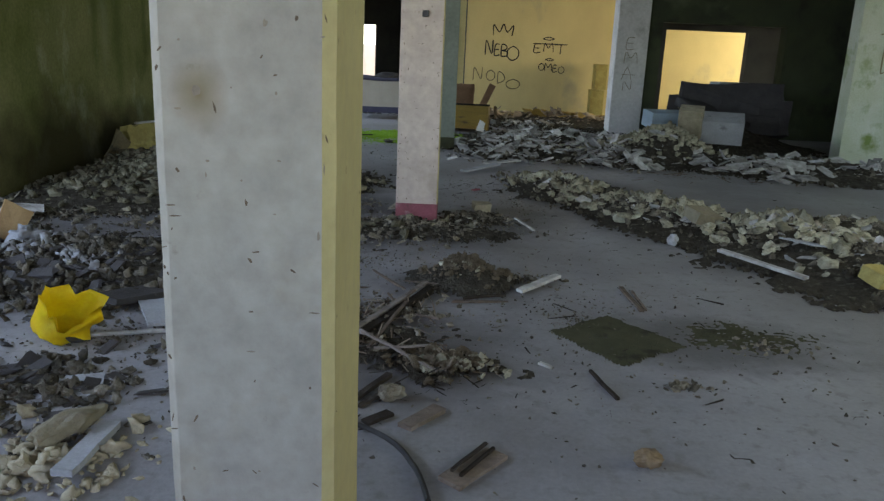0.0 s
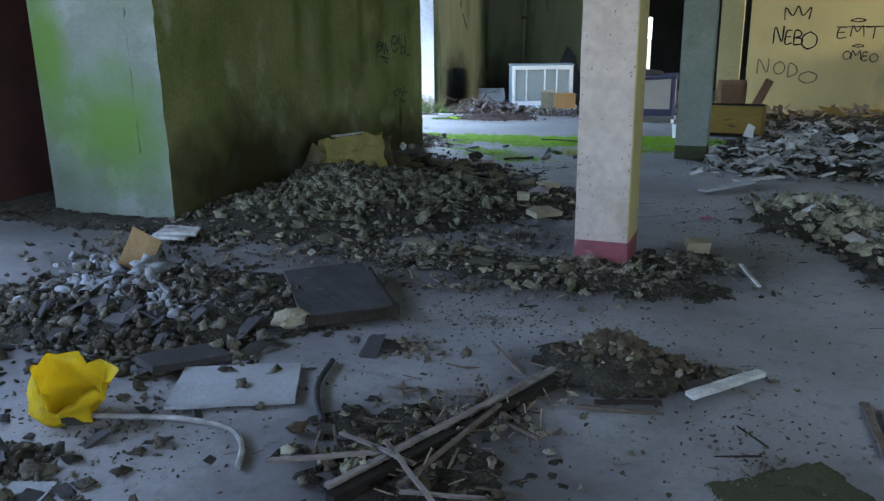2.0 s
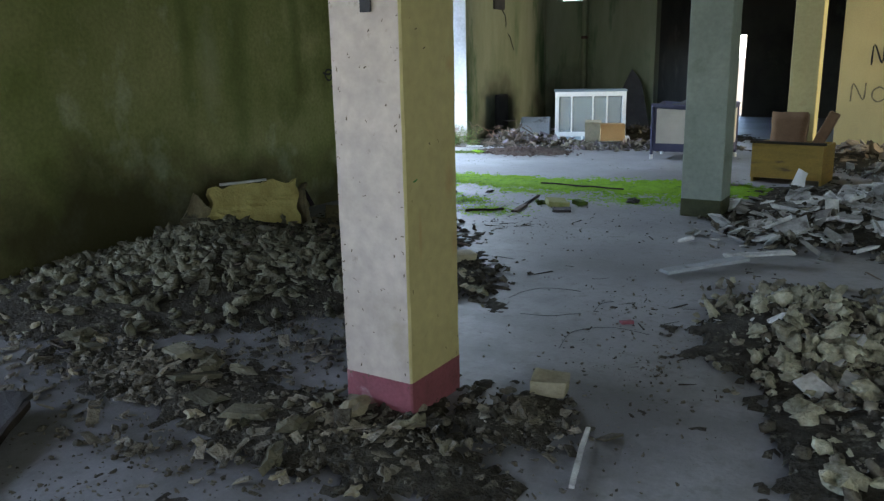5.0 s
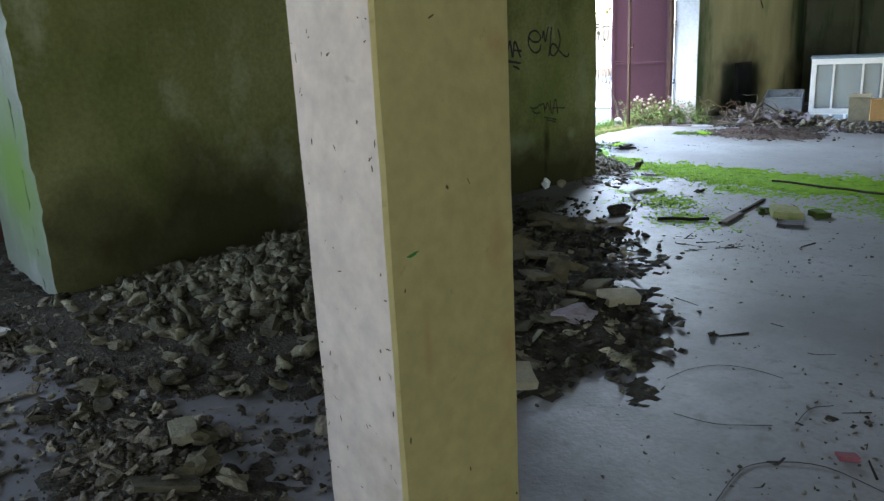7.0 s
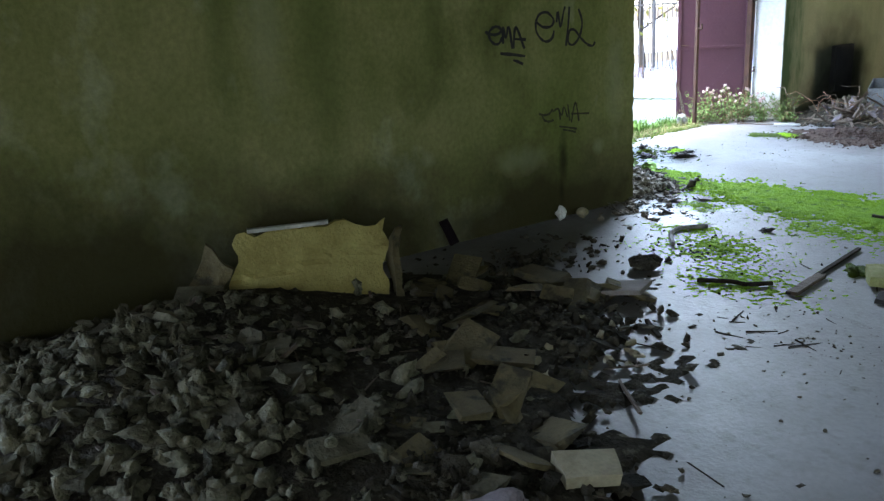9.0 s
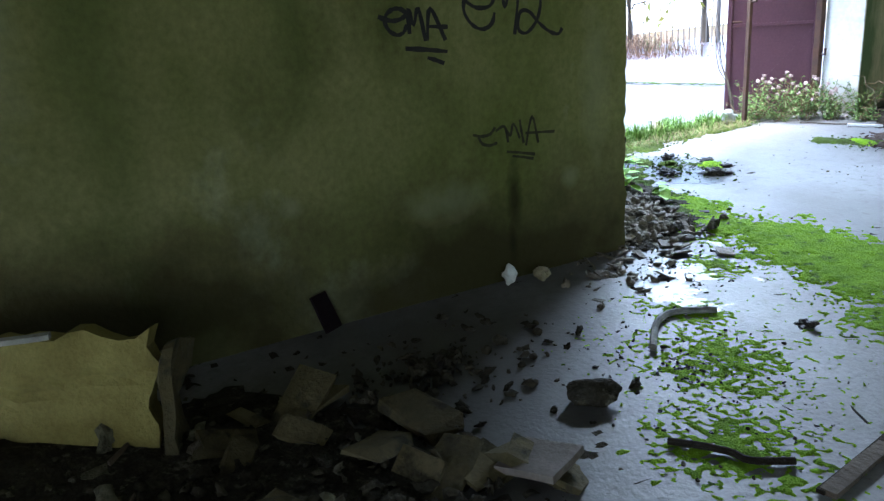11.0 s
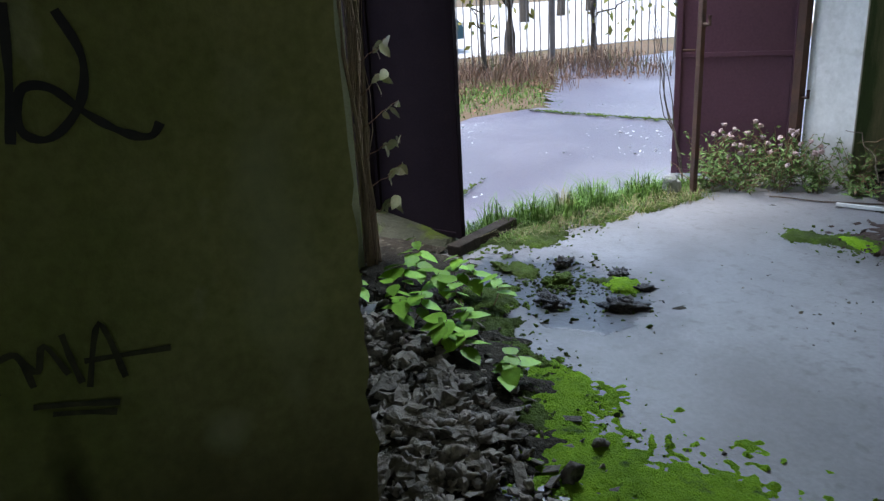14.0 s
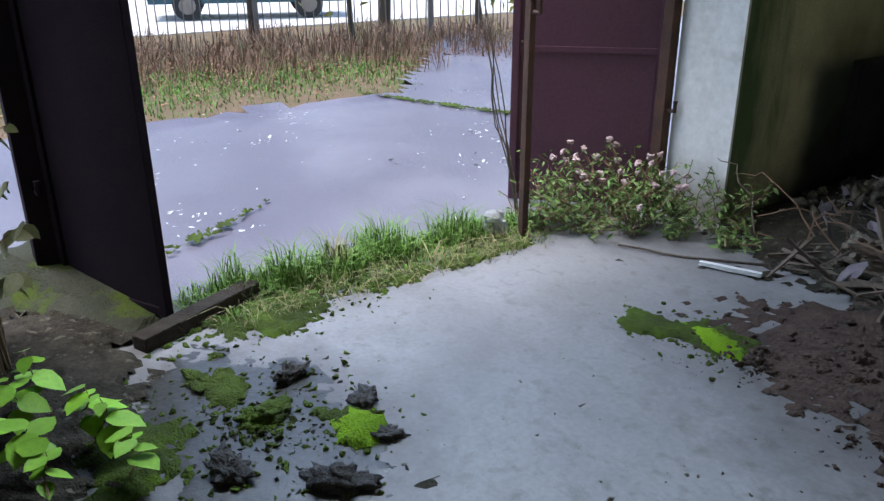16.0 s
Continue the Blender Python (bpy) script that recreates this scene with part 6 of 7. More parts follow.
solo("ring", tube([(0.042 * math.cos(a), 0.042 * math.sin(a), 0) for a in [math.tau * k / 24 for k in range(25)]], 0.007, 8), BLACKRUBBER, pose(-0.46, 3.28, 0.012, 4, 3, 0), "small black rubber ring on the floor", "ring", smooth=True)
board(-0.12, 2.82, 0.02, 3.0, 0.07, 0.02, 0.0, WOOD, "short broken board on the floor", "board")
board(0.06, 2.42, 0.24, 2.65, 0.1, 0.018, 0.0, WOOD, "broken pallet slat on the floor", "slat")
board(0.07, 2.48, 0.2, 2.69, 0.012, 0.012, 0.02, DARKWOOD, "thin dark stick on the pallet slat", "stick")
board(0.1, 2.45, 0.23, 2.66, 0.012, 0.012, 0.02, DARKWOOD, "thin dark stick on the pallet slat", "stick")
board(0.74, 3.48, 0.81, 3.17, 0.016, 0.014, 0.0, DARKWOOD, "short dark stick on the concrete", "stick")
board(1.18, 4.86, 1.21, 4.4, 0.03, 0.014, 0.0, WOOD, "split lath lying on the concrete", "lath")
board(1.24, 4.8, 1.24, 4.42, 0.014, 0.012, 0.0, WOOD, "thin lath lying on the concrete", "lath")
board(0.5, 4.66, 0.78, 4.96, 0.05, 0.02, 0.02, SCRAP, "pale painted bar on the debris", "bar", -3)
board(0.5, 3.54, 0.56, 3.49, 0.025, 0.01, 0.0, SCRAP, "small pale wooden chip", "chip")
board(-0.32, 2.99, -0.17, 3.23, 0.025, 0.015, 0.0, DARKWOOD, "dark rotten stick on the floor", "stick")
board(-0.28, 2.85, -0.19, 2.94, 0.05, 0.015, 0.0, DARKWOOD, "dark rotten chip on the floor", "chip")


def charred_panel():
    ob = thing("panel", pose(-1.55, 5.28, 0.05, 0, 2, -49.8), "square charred board with a raised broken edge", "panel")
    part("sheet", box(-0.42, 0.42, -0.25, 0.25, 0, 0.026, cuts=7, wobble=0.016, seed=9), DARKSLAB, ob)
    part("edge_strip", box(0.425, 0.455, -0.24, 0.26, -0.01, 0.045, cuts=5, wobble=0.012, seed=3), DARKWOOD, ob, "black rotten edge strip")
    part("edge_strip", box(-0.3, 0.4, 0.253, 0.275, 0.0, 0.035, cuts=5, wobble=0.012, seed=5), DARKWOOD, ob, "black rotten edge strip")
    return ob


charred_panel()
board(-1.6, 3.94, -1.13, 4.19, 0.4, 0.016, 0.015, GREYBOARD, "light grey dusty panel on the floor", "panel", 1)
board(-1.85, 4.02, -1.68, 4.38, 0.2, 0.035, 0.02, DARKSLAB, "dark broken drawer front on the floor", "plank", 8)
board(-1.72, 3.0, -1.45, 3.1, 0.22, 0.012, 0.0, GREYBOARD, "flat pale board scrap", "panel")
board(-1.24, 2.3, -1.25, 2.71, 0.075, 0.025, 0.03, GREYBOARD, "rounded grey slat on rubble", "slat", 4)
board(-3.54, 6.0, -3.3, 6.1, 0.25, 0.02, 0.05, SCRAP, "stacked pale boards at the pile's foot", "board", 3)
board(-3.5, 6.03, -3.26, 6.16, 0.22, 0.02, 0.075, SCRAP, "stacked pale boards at the pile's foot", "board", 5)
board(2.1, 5.7, 2.5, 5.1, 0.06, 0.02, 0.06, SCRAP, "long pale plank on rubble by the path", "plank", 2)
board(2.62, 5.6, 2.8, 5.75, 0.26, 0.012, 0.17, GREYBOARD, "grey board scrap on the rubble", "panel", 10)
board(0.22, 9.3, 0.66, 9.85, 0.1, 0.02, 0.03, GREYBOARD, "grey plank on the rubble edge", "plank", -2)
board(0.5, 9.9, 0.95, 10.1, 0.12, 0.015, 0.05, SCRAP, "pale plank on the rubble edge", "plank", -4)
board(0.64, 6.78, 0.76, 6.32, 0.02, 0.012, 0.02, SCRAP, "thin pale strip on the floor", "strip")
board(-2.03, 8.17, -1.7, 8.56, 0.11, 0.03, 0.12, OCHRE, "ochre board on the rubble pile", "board", 4)
board(-1.62, 8.42, -1.4, 8.5, 0.16, 0.02, 0.1, OCHRE, "tilted ochre tile on the rubble pile", "tile", 18)
board(-1.8, 10.92, -1.96, 11.9, 0.025, 0.014, 0.004, DARKWOOD, "long thin dark lath on the floor", "lath")
board(-2.25, 12.6, -1.2, 12.55, 0.022, 0.016, 0.03, DARKWOOD, "long dark stick lying on moss", "stick")
board(-1.78, 10.93, -1.84, 11.3, 0.05, 0.02, 0.004, WOOD, "weathered lath end on the floor", "lath")
board(-2.05, 10.11, -1.87, 10.0, 0.02, 0.014, 0.0, DARKWOOD, "dark stick on the floor", "stick")
board(-2.46, 10.26, -2.26, 10.35, 0.2, 0.026, 0.04, SCRAPWOOD, "grey-brown tilted tile at the rubble edge", "tile", -9)
board(-3.45, 8.6, -3.3, 9.0, 0.03, 0.02, 0.5, SCRAP, "pale strip on top of the foam block", "strip")
board(-3.9, 10.08, -3.74, 10.16, 0.1, 0.015, 0.12, BLACKSHADE, "small dark board leaning at the wall", "board", 62)
board(-5.28, 15.99, -5.0, 16.1, 0.025, 0.02, 0.01, ENAMEL, "thin white pipe lying on the concrete", "pipe")


def block(x, y, z, turn, size, material, label, name="block", seed=1, tilt=0, rough=0.012):
    return solo(name, box(-size[0], size[0], -size[1], size[1], 0, size[2], cuts=4, wobble=rough * 2, seed=seed), material, pose(x, y, z, tilt, tilt * 0.7, turn), label, name.replace("_", " "))


block(0.35, 7.06, 0.03, 15, (0.075, 0.07, 0.07), PALECHUNK, "cream plaster block beside the column", "block", 2, 5)
block(-0.95, 7.73, 0.04, 56, (0.13, 0.085, 0.045), PALECHUNK, "cream broken plaster slab on the rubble", "slab", 3, 6)
block(-1.2, 8.88, 0.05, 60, (0.1, 0.07, 0.045), PALECHUNK, "pale brick on the rubble edge", "brick", 6, 5)
block(-1.55, 11.45, 0.01, 40, (0.11, 0.1, 0.06), MOSSBRICK, "pale moss-stained brick on the floor", "brick", 7, 4)
block(-1.38, 11.2, 0.0, 20, (0.09, 0.05, 0.03), DARKSLAB, "dark flat stone beside the mossy brick", "stone", 8, 3)
block(-1.35, 11.6, 0.0, 70, (0.08, 0.05, 0.04), DARKMOSS, "dark mossy stone on the floor", "stone", 9, 3)
block(0.33, 8.18, 0.0, 30, (0.03, 0.025, 0.02), RED_BASE, "small reddish brick bit", "brick bit".replace(" ", "_"), 10)
block(2.21, 6.56, 0.12, 30, (0.14, 0.1, 0.1), PALECHUNK, "cream plaster chunk on the rubble", "chunk", 11, 14)
block(2.9, 4.95, 0.1, 30, (0.12, 0.09, 0.08), FOAM, "orange-yellow foam chunk on rubble", "chunk", 12, 10)
block(-1.18, 7.68 + 0.25, 0.12, 20, (0.05, 0.05, 0.05), PALECHUNK, "small cream plaster lump on rubble", "lump", 13)
for i, (x, y, z, a, b, c, mat, lab) in enumerate([
    (0.81, 2.62, 0.03, 0.055, 0.05, 0.035, FOAMDARK, "yellowish stone lying on the concrete"),
    (-1.55, 4.8, 0.05, 0.1, 0.07, 0.055, PALECHUNK, "pale stone beside the charred board"),
    (-1.38, 2.62, 0.06, 0.16, 0.06, 0.05, PALECHUNK, "long yellowed plaster chunk"),
    (-0.27, 6.38, 0.06, 0.12, 0.05, 0.05, PALECHUNK, "curved cream plaster chunk at the column"),
    (-3.83, 11.16, 0.06, 0.045, 0.04, 0.045, ENAMEL, "small white stone at the wall foot"),
    (-3.78, 11.33, 0.04, 0.05, 0.04, 0.035, PALECHUNK, "pale stone at the wall foot"),
    (-0.19, 3.1, 0.03, 0.06, 0.05, 0.035, RUBBLE, "rounded grey lump on the floor"),
    (-2.62, 10.73, 0.04, 0.09, 0.06, 0.05, SOIL, "dark burnt lump at the rubble edge"),
    (-1.2, 8.5, 0.06, 0.14, 0.1, 0.06, RAG, "crumpled dirty grey plastic rag on rubble"),
    (-2.91, 5.21, 0.08, 0.2, 0.09, 0.06, PLASTICBAG, "crumpled white plastic bag"),
    (1.86, 6.1, 0.05, 0.045, 0.035, 0.05, GREYBOARD, "dented white can by the path"),
    (-5.35, 12.2, 0.06, 0.09, 0.06, 0.03, RAG, "torn grey plastic rag in the litter"),
    (-6.2, 15.4, 0.08, 0.07, 0.05, 0.08, GREYBOARD, "crumpled pale plastic caught at the gate post"),
]):
    solo("stone" if "stone" in lab or "lump" in lab else "chunk" if "chunk" in lab else "can" if "can " in lab else "plastic_bag", lump((a, b, c), 80 + i, 3, 0.28 if mat is not PLASTICBAG else 0.9), mat, pose(x, y, z, 0, 0, 33 * i), lab, "stone" if mat is not PLASTICBAG else "plastic bag", smooth=mat is PLASTICBAG)
solo("cardboard_scrap", box(-0.1, 0.1, -0.006, 0.006, 0, 0.26, cuts=2, wobble=0.02), CARDBOARD, pose(-3.1, 5.3, 0.03, 0, 25, 40), "brown cardboard corner sticking from the debris", "cardboard")


def foam_block():
    ob = thing("foam_block", pose(-3.33, 8.93, 0.03, -12, 0, 67), "torn yellow foam cushion leaning on the pile", "cushion")
    bm = box(-0.42, 0.37, -0.06, 0.06, -0.03, 0.45, cuts=15, wobble=0.016, seed=4)
    for v in bm.verts:
        x, z = v.co.x, v.co.z
        e = min(1.0, max(0.0, (abs(x + 0.025) - 0.2) / 0.2))
        v.co.x += 0.09 * e * noise.noise(Vector((z * 8, 3, 1))) - 0.12 * (0.45 - z) * (1 if x < -0.3 else 0)
        v.co.z += min(1.0, max(0.0, (z - 0.2) / 0.25)) * 0.07 * (noise.noise(Vector((x * 5, 7, 2))) + 0.6 * noise.noise(Vector((x * 17, 7, 2))))
        v.co.y -= 0.02 * math.exp(-((z - 0.27 - 0.14 * x - 0.03 * noise.noise(Vector((x * 9, 0, 5)))) / 0.012) ** 2) * (1 if v.co.y < 0 else 0) * -1
    part("core", bm, FOAM, ob)
    part("end_board", box(0.39, 0.425, -0.1, 0.1, -0.04, 0.44, cuts=5, wobble=0.06, m=pose(0, 0, 0, 0, 5, 0)), OCHRE, ob, "split ochre end board")
    return ob


foam_block()
solo("foam_scrap", box(-0.09, 0.09, -0.012, 0.012, 0, 0.28, cuts=4, wobble=0.05), OCHRE, pose(-3.62, 8.38, 0.14, 8, 24, 60), "ochre upright board scrap at the pile", "board")


def yellow_bucket():
    ob = thing("bucket", pose(-1.86, 3.62, 0.03, 18, 10, 35), "crushed bright yellow plastic bucket lying on debris", "bucket")
    bm = bmesh.new()
    rows = []
    for j in range(7):
        row = []
        for i in range(28):
            a = math.tau * i / 28
            r = 0.115 + 0.02 * j / 6 + 0.06 * noise.noise(Vector((math.cos(a) * 1.6, math.sin(a) * 1.6, j * 0.3)))
            top = 0.185 + 0.13 * noise.noise(Vector((math.cos(a) * 2.2, math.sin(a) * 2.2, 4))) - 0.1 * math.exp(-((math.cos(a + 1.9) - 1) / 0.12) ** 2)
            row.append(bm.verts.new((r * math.cos(a) * 1.15, r * math.sin(a) * 0.85, top * j / 6)))
        rows.append(row)
    for a, b in zip(rows, rows[1:]):
        for i in range(28):
            bm.faces.new((a[i], a[(i + 1) % 28], b[(i + 1) % 28], b[i]))
    bm.faces.new(rows[0][::-1])
    bmesh.ops.solidify(bm, geom=bm.faces[:], thickness=0.004)
    part("shell", bm, YELLOW_PLASTIC, ob, smooth=True)
    return ob


yellow_bucket()


def hose(points, r, material, label, name="hose"):
    pts = smooth_line([p[:2] for p in points], 4)
    return solo(name, tube([(x, y, r + 0.002 + 0.012 * abs(noise.noise(Vector((x * 4, y * 4, 2))))) for x, y in pts], r, 7), material, pose(0, 0, 0), label, name)


hose([(-1.11, 4.46), (-1.09, 4.39), (-1.04, 4.21), (-0.95, 4.05), (-0.84, 3.91)], 0.014, BLACKRUBBER, "black rubber hose on the floor")
hose([(-0.5, 2.86), (-0.3, 2.81), (-0.15, 2.67), (-0.06, 2.5), (-0.01, 2.3)], 0.011, BLACKRUBBER, "dark bent hoop of hose on the floor")
hose([(-1.75, 3.62), (-1.45, 3.72), (-1.2, 3.74), (-1.05, 3.66), (-0.95, 3.5)], 0.012, SCRAP, "pale bent plastic strip on debris", "strip")
hose([(-2.8, 11.2), (-2.97, 11.38), (-3.02, 11.53), (-2.92, 11.7)], 0.016, SCRAP, "bent pale pipe on the wet floor", "pipe")
hose([(-2.25, 10.75), (-2.1, 10.86), (-2.02, 10.88), (-1.94, 10.99)], 0.013, DARKWOOD, "crooked dark branch on the floor", "branch")
for k, pts in enumerate(([(0.15, 7.62), (0.11, 7.84), (0.15, 7.96), (0.3, 8.07), (0.5, 8.05)], [(-0.5, 8.3), (-0.47, 8.49), (-0.33, 8.63), (-0.14, 8.64)], [(-0.29, 8.04), (-0.13, 8.08), (0.03, 8.22)], [(0.09, 8.28), (0.07, 8.45), (0.12, 8.54)])):
    hose(pts, 0.0016, BLACKRUBBER, "thin dark wire curled on the floor", "wire")
hose([(-5.7, 15.85), (-5.4, 16.0), (-5.11, 16.24), (-4.85, 16.45)], 0.006, WOOD, "thin dry stalk lying by the heap", "stalk")
solo("board", box(-0.1, 0.1, -0.08, 0.08, 0, 0.012, cuts=2, wobble=0.01), REDPLASTIC, pose(-5.17, 12.24, 0.1, 40, 0, 62), "dull red board lying tilted in the corner", "board")


def pipe_post():
    """A rusty pipe behind the wall end, with clamps and a dark tin box hanging askew from it."""
    ob = thing("steel_post", pose(-5.0, 12.09, 0.0), "rusty steel pipe post with clamps and a dark tilted tin box", "post")
    part("pipe", tube([(0, 0, -0.01), (0.004, 0, 1.2), (0, 0.004, 2.4), (0, 0, H)], 0.03, 12), RUST, ob)
    for z in (1.02, 1.1):
        part("clamp", box(-0.05, 0.05, -0.045, 0.075, z, z + 0.03, 0.008), IRON, ob, "pale corroded pipe clamp")
    part("strut", tube([(0.0, 0.0, 1.06), (-0.25, 0.09, 1.1)], 0.009, 6), RUST, ob)
    d, e = Vector((0, 0.436, -0.9)), Vector((0, -0.9, -0.436))
    m = Matrix.Translation((-0.29, 0.01, 1.27)) @ Matrix((d, e, Vector((1, 0, 0)))).transposed().to_4x4()
    hang = part("tin_box", box(-0.22, 0.22, -0.16, 0.16, -0.06, 0.06, 0.006, m=m), BLACKSHADE, ob, "black rusted tin box")
    part("rim", box(-0.225, 0.225, -0.165, 0.165, 0.06, 0.07, 0.003, m=m), BLACKSHADE, hang)
    return ob


pipe_post()
solo("board", box(-0.11, 0.11, -0.007, 0.007, -0.11, 0.11, cuts=3, wobble=0.012), GREYBOARD, pose(-5.13, 12.33, 0.1, 70, 10, 60), "dirty white sheet of board in the litter", "board")
solo("board", box(-0.12, 0.12, -0.05, 0.05, 0, 0.012, cuts=3, wobble=0.012), GREYBOARD, pose(-5.33, 12.5, 0.1, 8, -6, 48), "pale broken board lying in the litter", "board")

# ---- plants ----


def leaf_mesh(L, W):
    bm = bmesh.new()
    mid = [bm.verts.new((L * u, 0, -0.12 * L * u * u + 0.02 * L)) for u in (0, 0.3, 0.65, 1.0)]
    lf = [bm.verts.new((L * u, W * w, -0.1 * L * u * u + 0.05 * L)) for u, w in ((0.12, 0.35), (0.35, 0.5), (0.7, 0.34))]
    rt = [bm.verts.new((L * u, -W * w, -0.1 * L * u * u + 0.05 * L)) for u, w in ((0.12, 0.35), (0.35, 0.5), (0.7, 0.34))]
    for e in (lf, rt):
        q = [(mid[0], mid[1], e[0]), (e[0], mid[1], e[1]), (mid[1], mid[2], e[1]), (e[1], mid[2], e[2]), (mid[2], mid[3], e[2])]
        for f in q:
            bm.faces.new(f if e is rt else f[::-1])
    me = bpy.data.meshes.new("leaf")
    bm.to_mesh(me)
    bm.free()
    me.materials.append(LEAF)
    me.polygons.foreach_set("use_smooth", [True] * len(me.polygons))
    return me


LEAFMESH = leaf_mesh(0.1, 0.072)
PALEMESH = leaf_mesh(0.1, 0.065)
PALEMESH.materials[0] = LEAFPALE


def sapling(x, y, h, seed, mesh=LEAFMESH, label="young green seedling with broad leaves", base=None, lean=(0, 0), n=9, name="seedling", droop=0.0):
    r = random.Random(seed)
    z = height(x, y) if base is None else base
    ob = thing(name, pose(x, y, z), label, "plant", "seedlings by the wall end")
    tip = Vector((lean[0] + r.uniform(-0.06, 0.06), lean[1] + r.uniform(-0.06, 0.06), h))
    line = bend((0, 0, -0.02), tip, 0, 0.08, 7, seed)
    part("stem", tube(line, 0.0035, 5, taper=0.5), DRYGRASS, ob)
    for i in range(n):
        u = 0.55 + 0.45 * i / max(n - 1, 1)
        p = line[0].lerp(line[-1], u) if u < 0.99 else line[-1]
        o = new("leaf", mesh)
        o.parent = ob
        k = r.uniform(0.6, 1.35) * (0.75 if droop else 1.0)
        o.matrix_basis = Matrix.Translation(p) @ pose(0, 0, 0, r.uniform(-16, 16) + droop * r.choice((-1, 1)), r.uniform(-8, 24) + droop * 0.6, (i % 2) * 180 + (i // 2) * 70 + r.uniform(-25, 25)) @ Matrix.Diagonal((k, k, k, 1))
    return ob


for i, (x, y, h) in enumerate([(-5.39, 12.6, 0.26), (-5.2, 12.72, 0.22), (-5.06, 12.72, 0.24), (-5.0, 12.6, 0.2), (-5.52, 13.0, 0.34), (-5.4, 13.12, 0.32), (-5.3, 13.2, 0.3), (-5.15, 13.2, 0.26), (-4.72, 12.66, 0.2), (-4.78, 12.78, 0.22), (-4.65, 12.72, 0.17), (-4.45, 12.82, 0.17), (-4.4, 12.74, 0.14), (-5.6, 13.05, 0.4), (-5.28, 12.98, 0.28), (-5.1, 12.94, 0.24), (-4.9, 12.85, 0.2), (-5.45, 12.85, 0.3)]):
    sapling(x, y, h * 0.62, 200 + i, n=7)
for i in range(6):
    z = 0.35 + 0.17 * i
    sapling(-6.0 + 0.04 * noise.noise(Vector((i, 0, 0))), 12.93, 0.1, 300 + i, PALEMESH, "faded creeper shoot with pale leaves", z, (0.06, 0.16), 6, "creeper_shoot", 48.0)
vine = thing("creeper", pose(-6.05, 12.895, 0.0), "dry creeper stems climbing the broken wall edge", "creeper")
for i in range(5):
    part("stem", tube(bend((RNG.uniform(-0.12, 0.05), 0.01 + 0.017 * i, -0.02), (RNG.uniform(-0.1, 0.02), 0.01 + 0.015 * i, RNG.uniform(2.2, 3.0)), 0, 0.09, 12, 40 + i), RNG.uniform(0.012, 0.02), 7, taper=0.7), VINEBARK, vine, "thick woody creeper stem")
for i in range(18):
    part("stem", tube(bend((RNG.uniform(-0.12, 0.05), RNG.uniform(0.0, 0.09), 0), (RNG.uniform(-0.12, 0.05), RNG.uniform(0.02, 0.11), RNG.uniform(1.4, 2.4)), 0, 0.12, 10, i), RNG.uniform(0.003, 0.007), 5, taper=0.5), VINEBARK, vine)


def weed(x, y, h, seed, flowers, base=0.0):
    """A bushy weed: stalks, small leaves, seed heads."""
    r = random.Random(seed)
    ob = thing("weed", pose(x, y, base), "bushy green weed with faded pink seed heads" if flowers else "low bushy green weed at the gate pier", "weed", "weeds at the gate")
    bm = bmesh.new()
    vs, fs = [], []
    tips = []
    for i in range(11):
        e = Vector((r.gauss(0, 0.13), r.gauss(0, 0.13), h * r.uniform(0.55, 1.05)))
        line = bend((r.gauss(0, 0.03), r.gauss(0, 0.03), 0), e, 0, 0.15, 6, seed + i)
        tube(line, 0.003, 4, bm)
        tips.append(e)
        for _ in range(20):
            p = line[0].lerp(e, r.uniform(0.1, 0.98)) + Vector((r.gauss(0, 0.035), r.gauss(0, 0.035), r.gauss(0, 0.02)))
            q = Euler((r.uniform(-0.8, 0.8), r.uniform(-0.8, 0.8), r.uniform(0, 6.28))).to_matrix()
            s, k = r.uniform(0.012, 0.034), len(vs)
            vs += [tuple(p + q @ Vector(c) * s) for c in ((-1, 0, 0), (0, 0.35, 0.15), (1, 0, -0.1), (0, -0.35, 0.15))]
            fs += [(k, k + 1, k + 2), (k, k + 2, k + 3)]
    tagged(part("stalk", bm, DRYGRASS, ob), kind="stuff")
    me = bpy.data.meshes.new("foliage")
    me.from_pydata(vs, [], fs)
    me.materials.append(LEAFDULL)
    o = tagged(new("foliage", me), kind="stuff")
    o.parent = ob
    if flowers:
        for e in tips[:5]:
            part("seed_head", lump((0.018, 0.018, 0.016), int(e.x * 999) % 40, 2, 0.6), FLOWER, ob).location = e + Vector((0, 0, 0.012))
    return ob


for i, (x, y, h, fl) in enumerate([(-6.3, 15.98, 0.42, 1), (-6.15, 15.85, 0.4, 1), (-6.0, 16.0, 0.36, 1), (-5.92, 16.12, 0.4, 1), (-5.82, 16.25, 0.38, 1), (-5.78, 16.05, 0.3, 0), (-5.68, 16.35, 0.34, 1), (-5.6, 16.2, 0.24, 0), (-5.5, 16.52, 0.3, 0), (-6.2, 15.7, 0.22, 0), (-6.1, 16.25, 0.42, 1), (-5.95, 15.85, 0.2, 0), (-5.35, 16.35, 0.16, 0)]):
    weed(x, y, h, 400 + i * 7, fl)
for i in range(5):
    solo("twig", tube(bend((0, 0, 0), (-0.25 - 0.07 * i, -0.1 + 0.05 * i, 1.15 + 0.12 * (i % 3)), 0, 0.1, 8, i), 0.006, 5, taper=0.3), BARK, pose(-6.4 - 0.02 * i, 15.72 + 0.02 * i, 0.0), "thin bare dry twig standing by the gate post", "twig", "bare twigs")
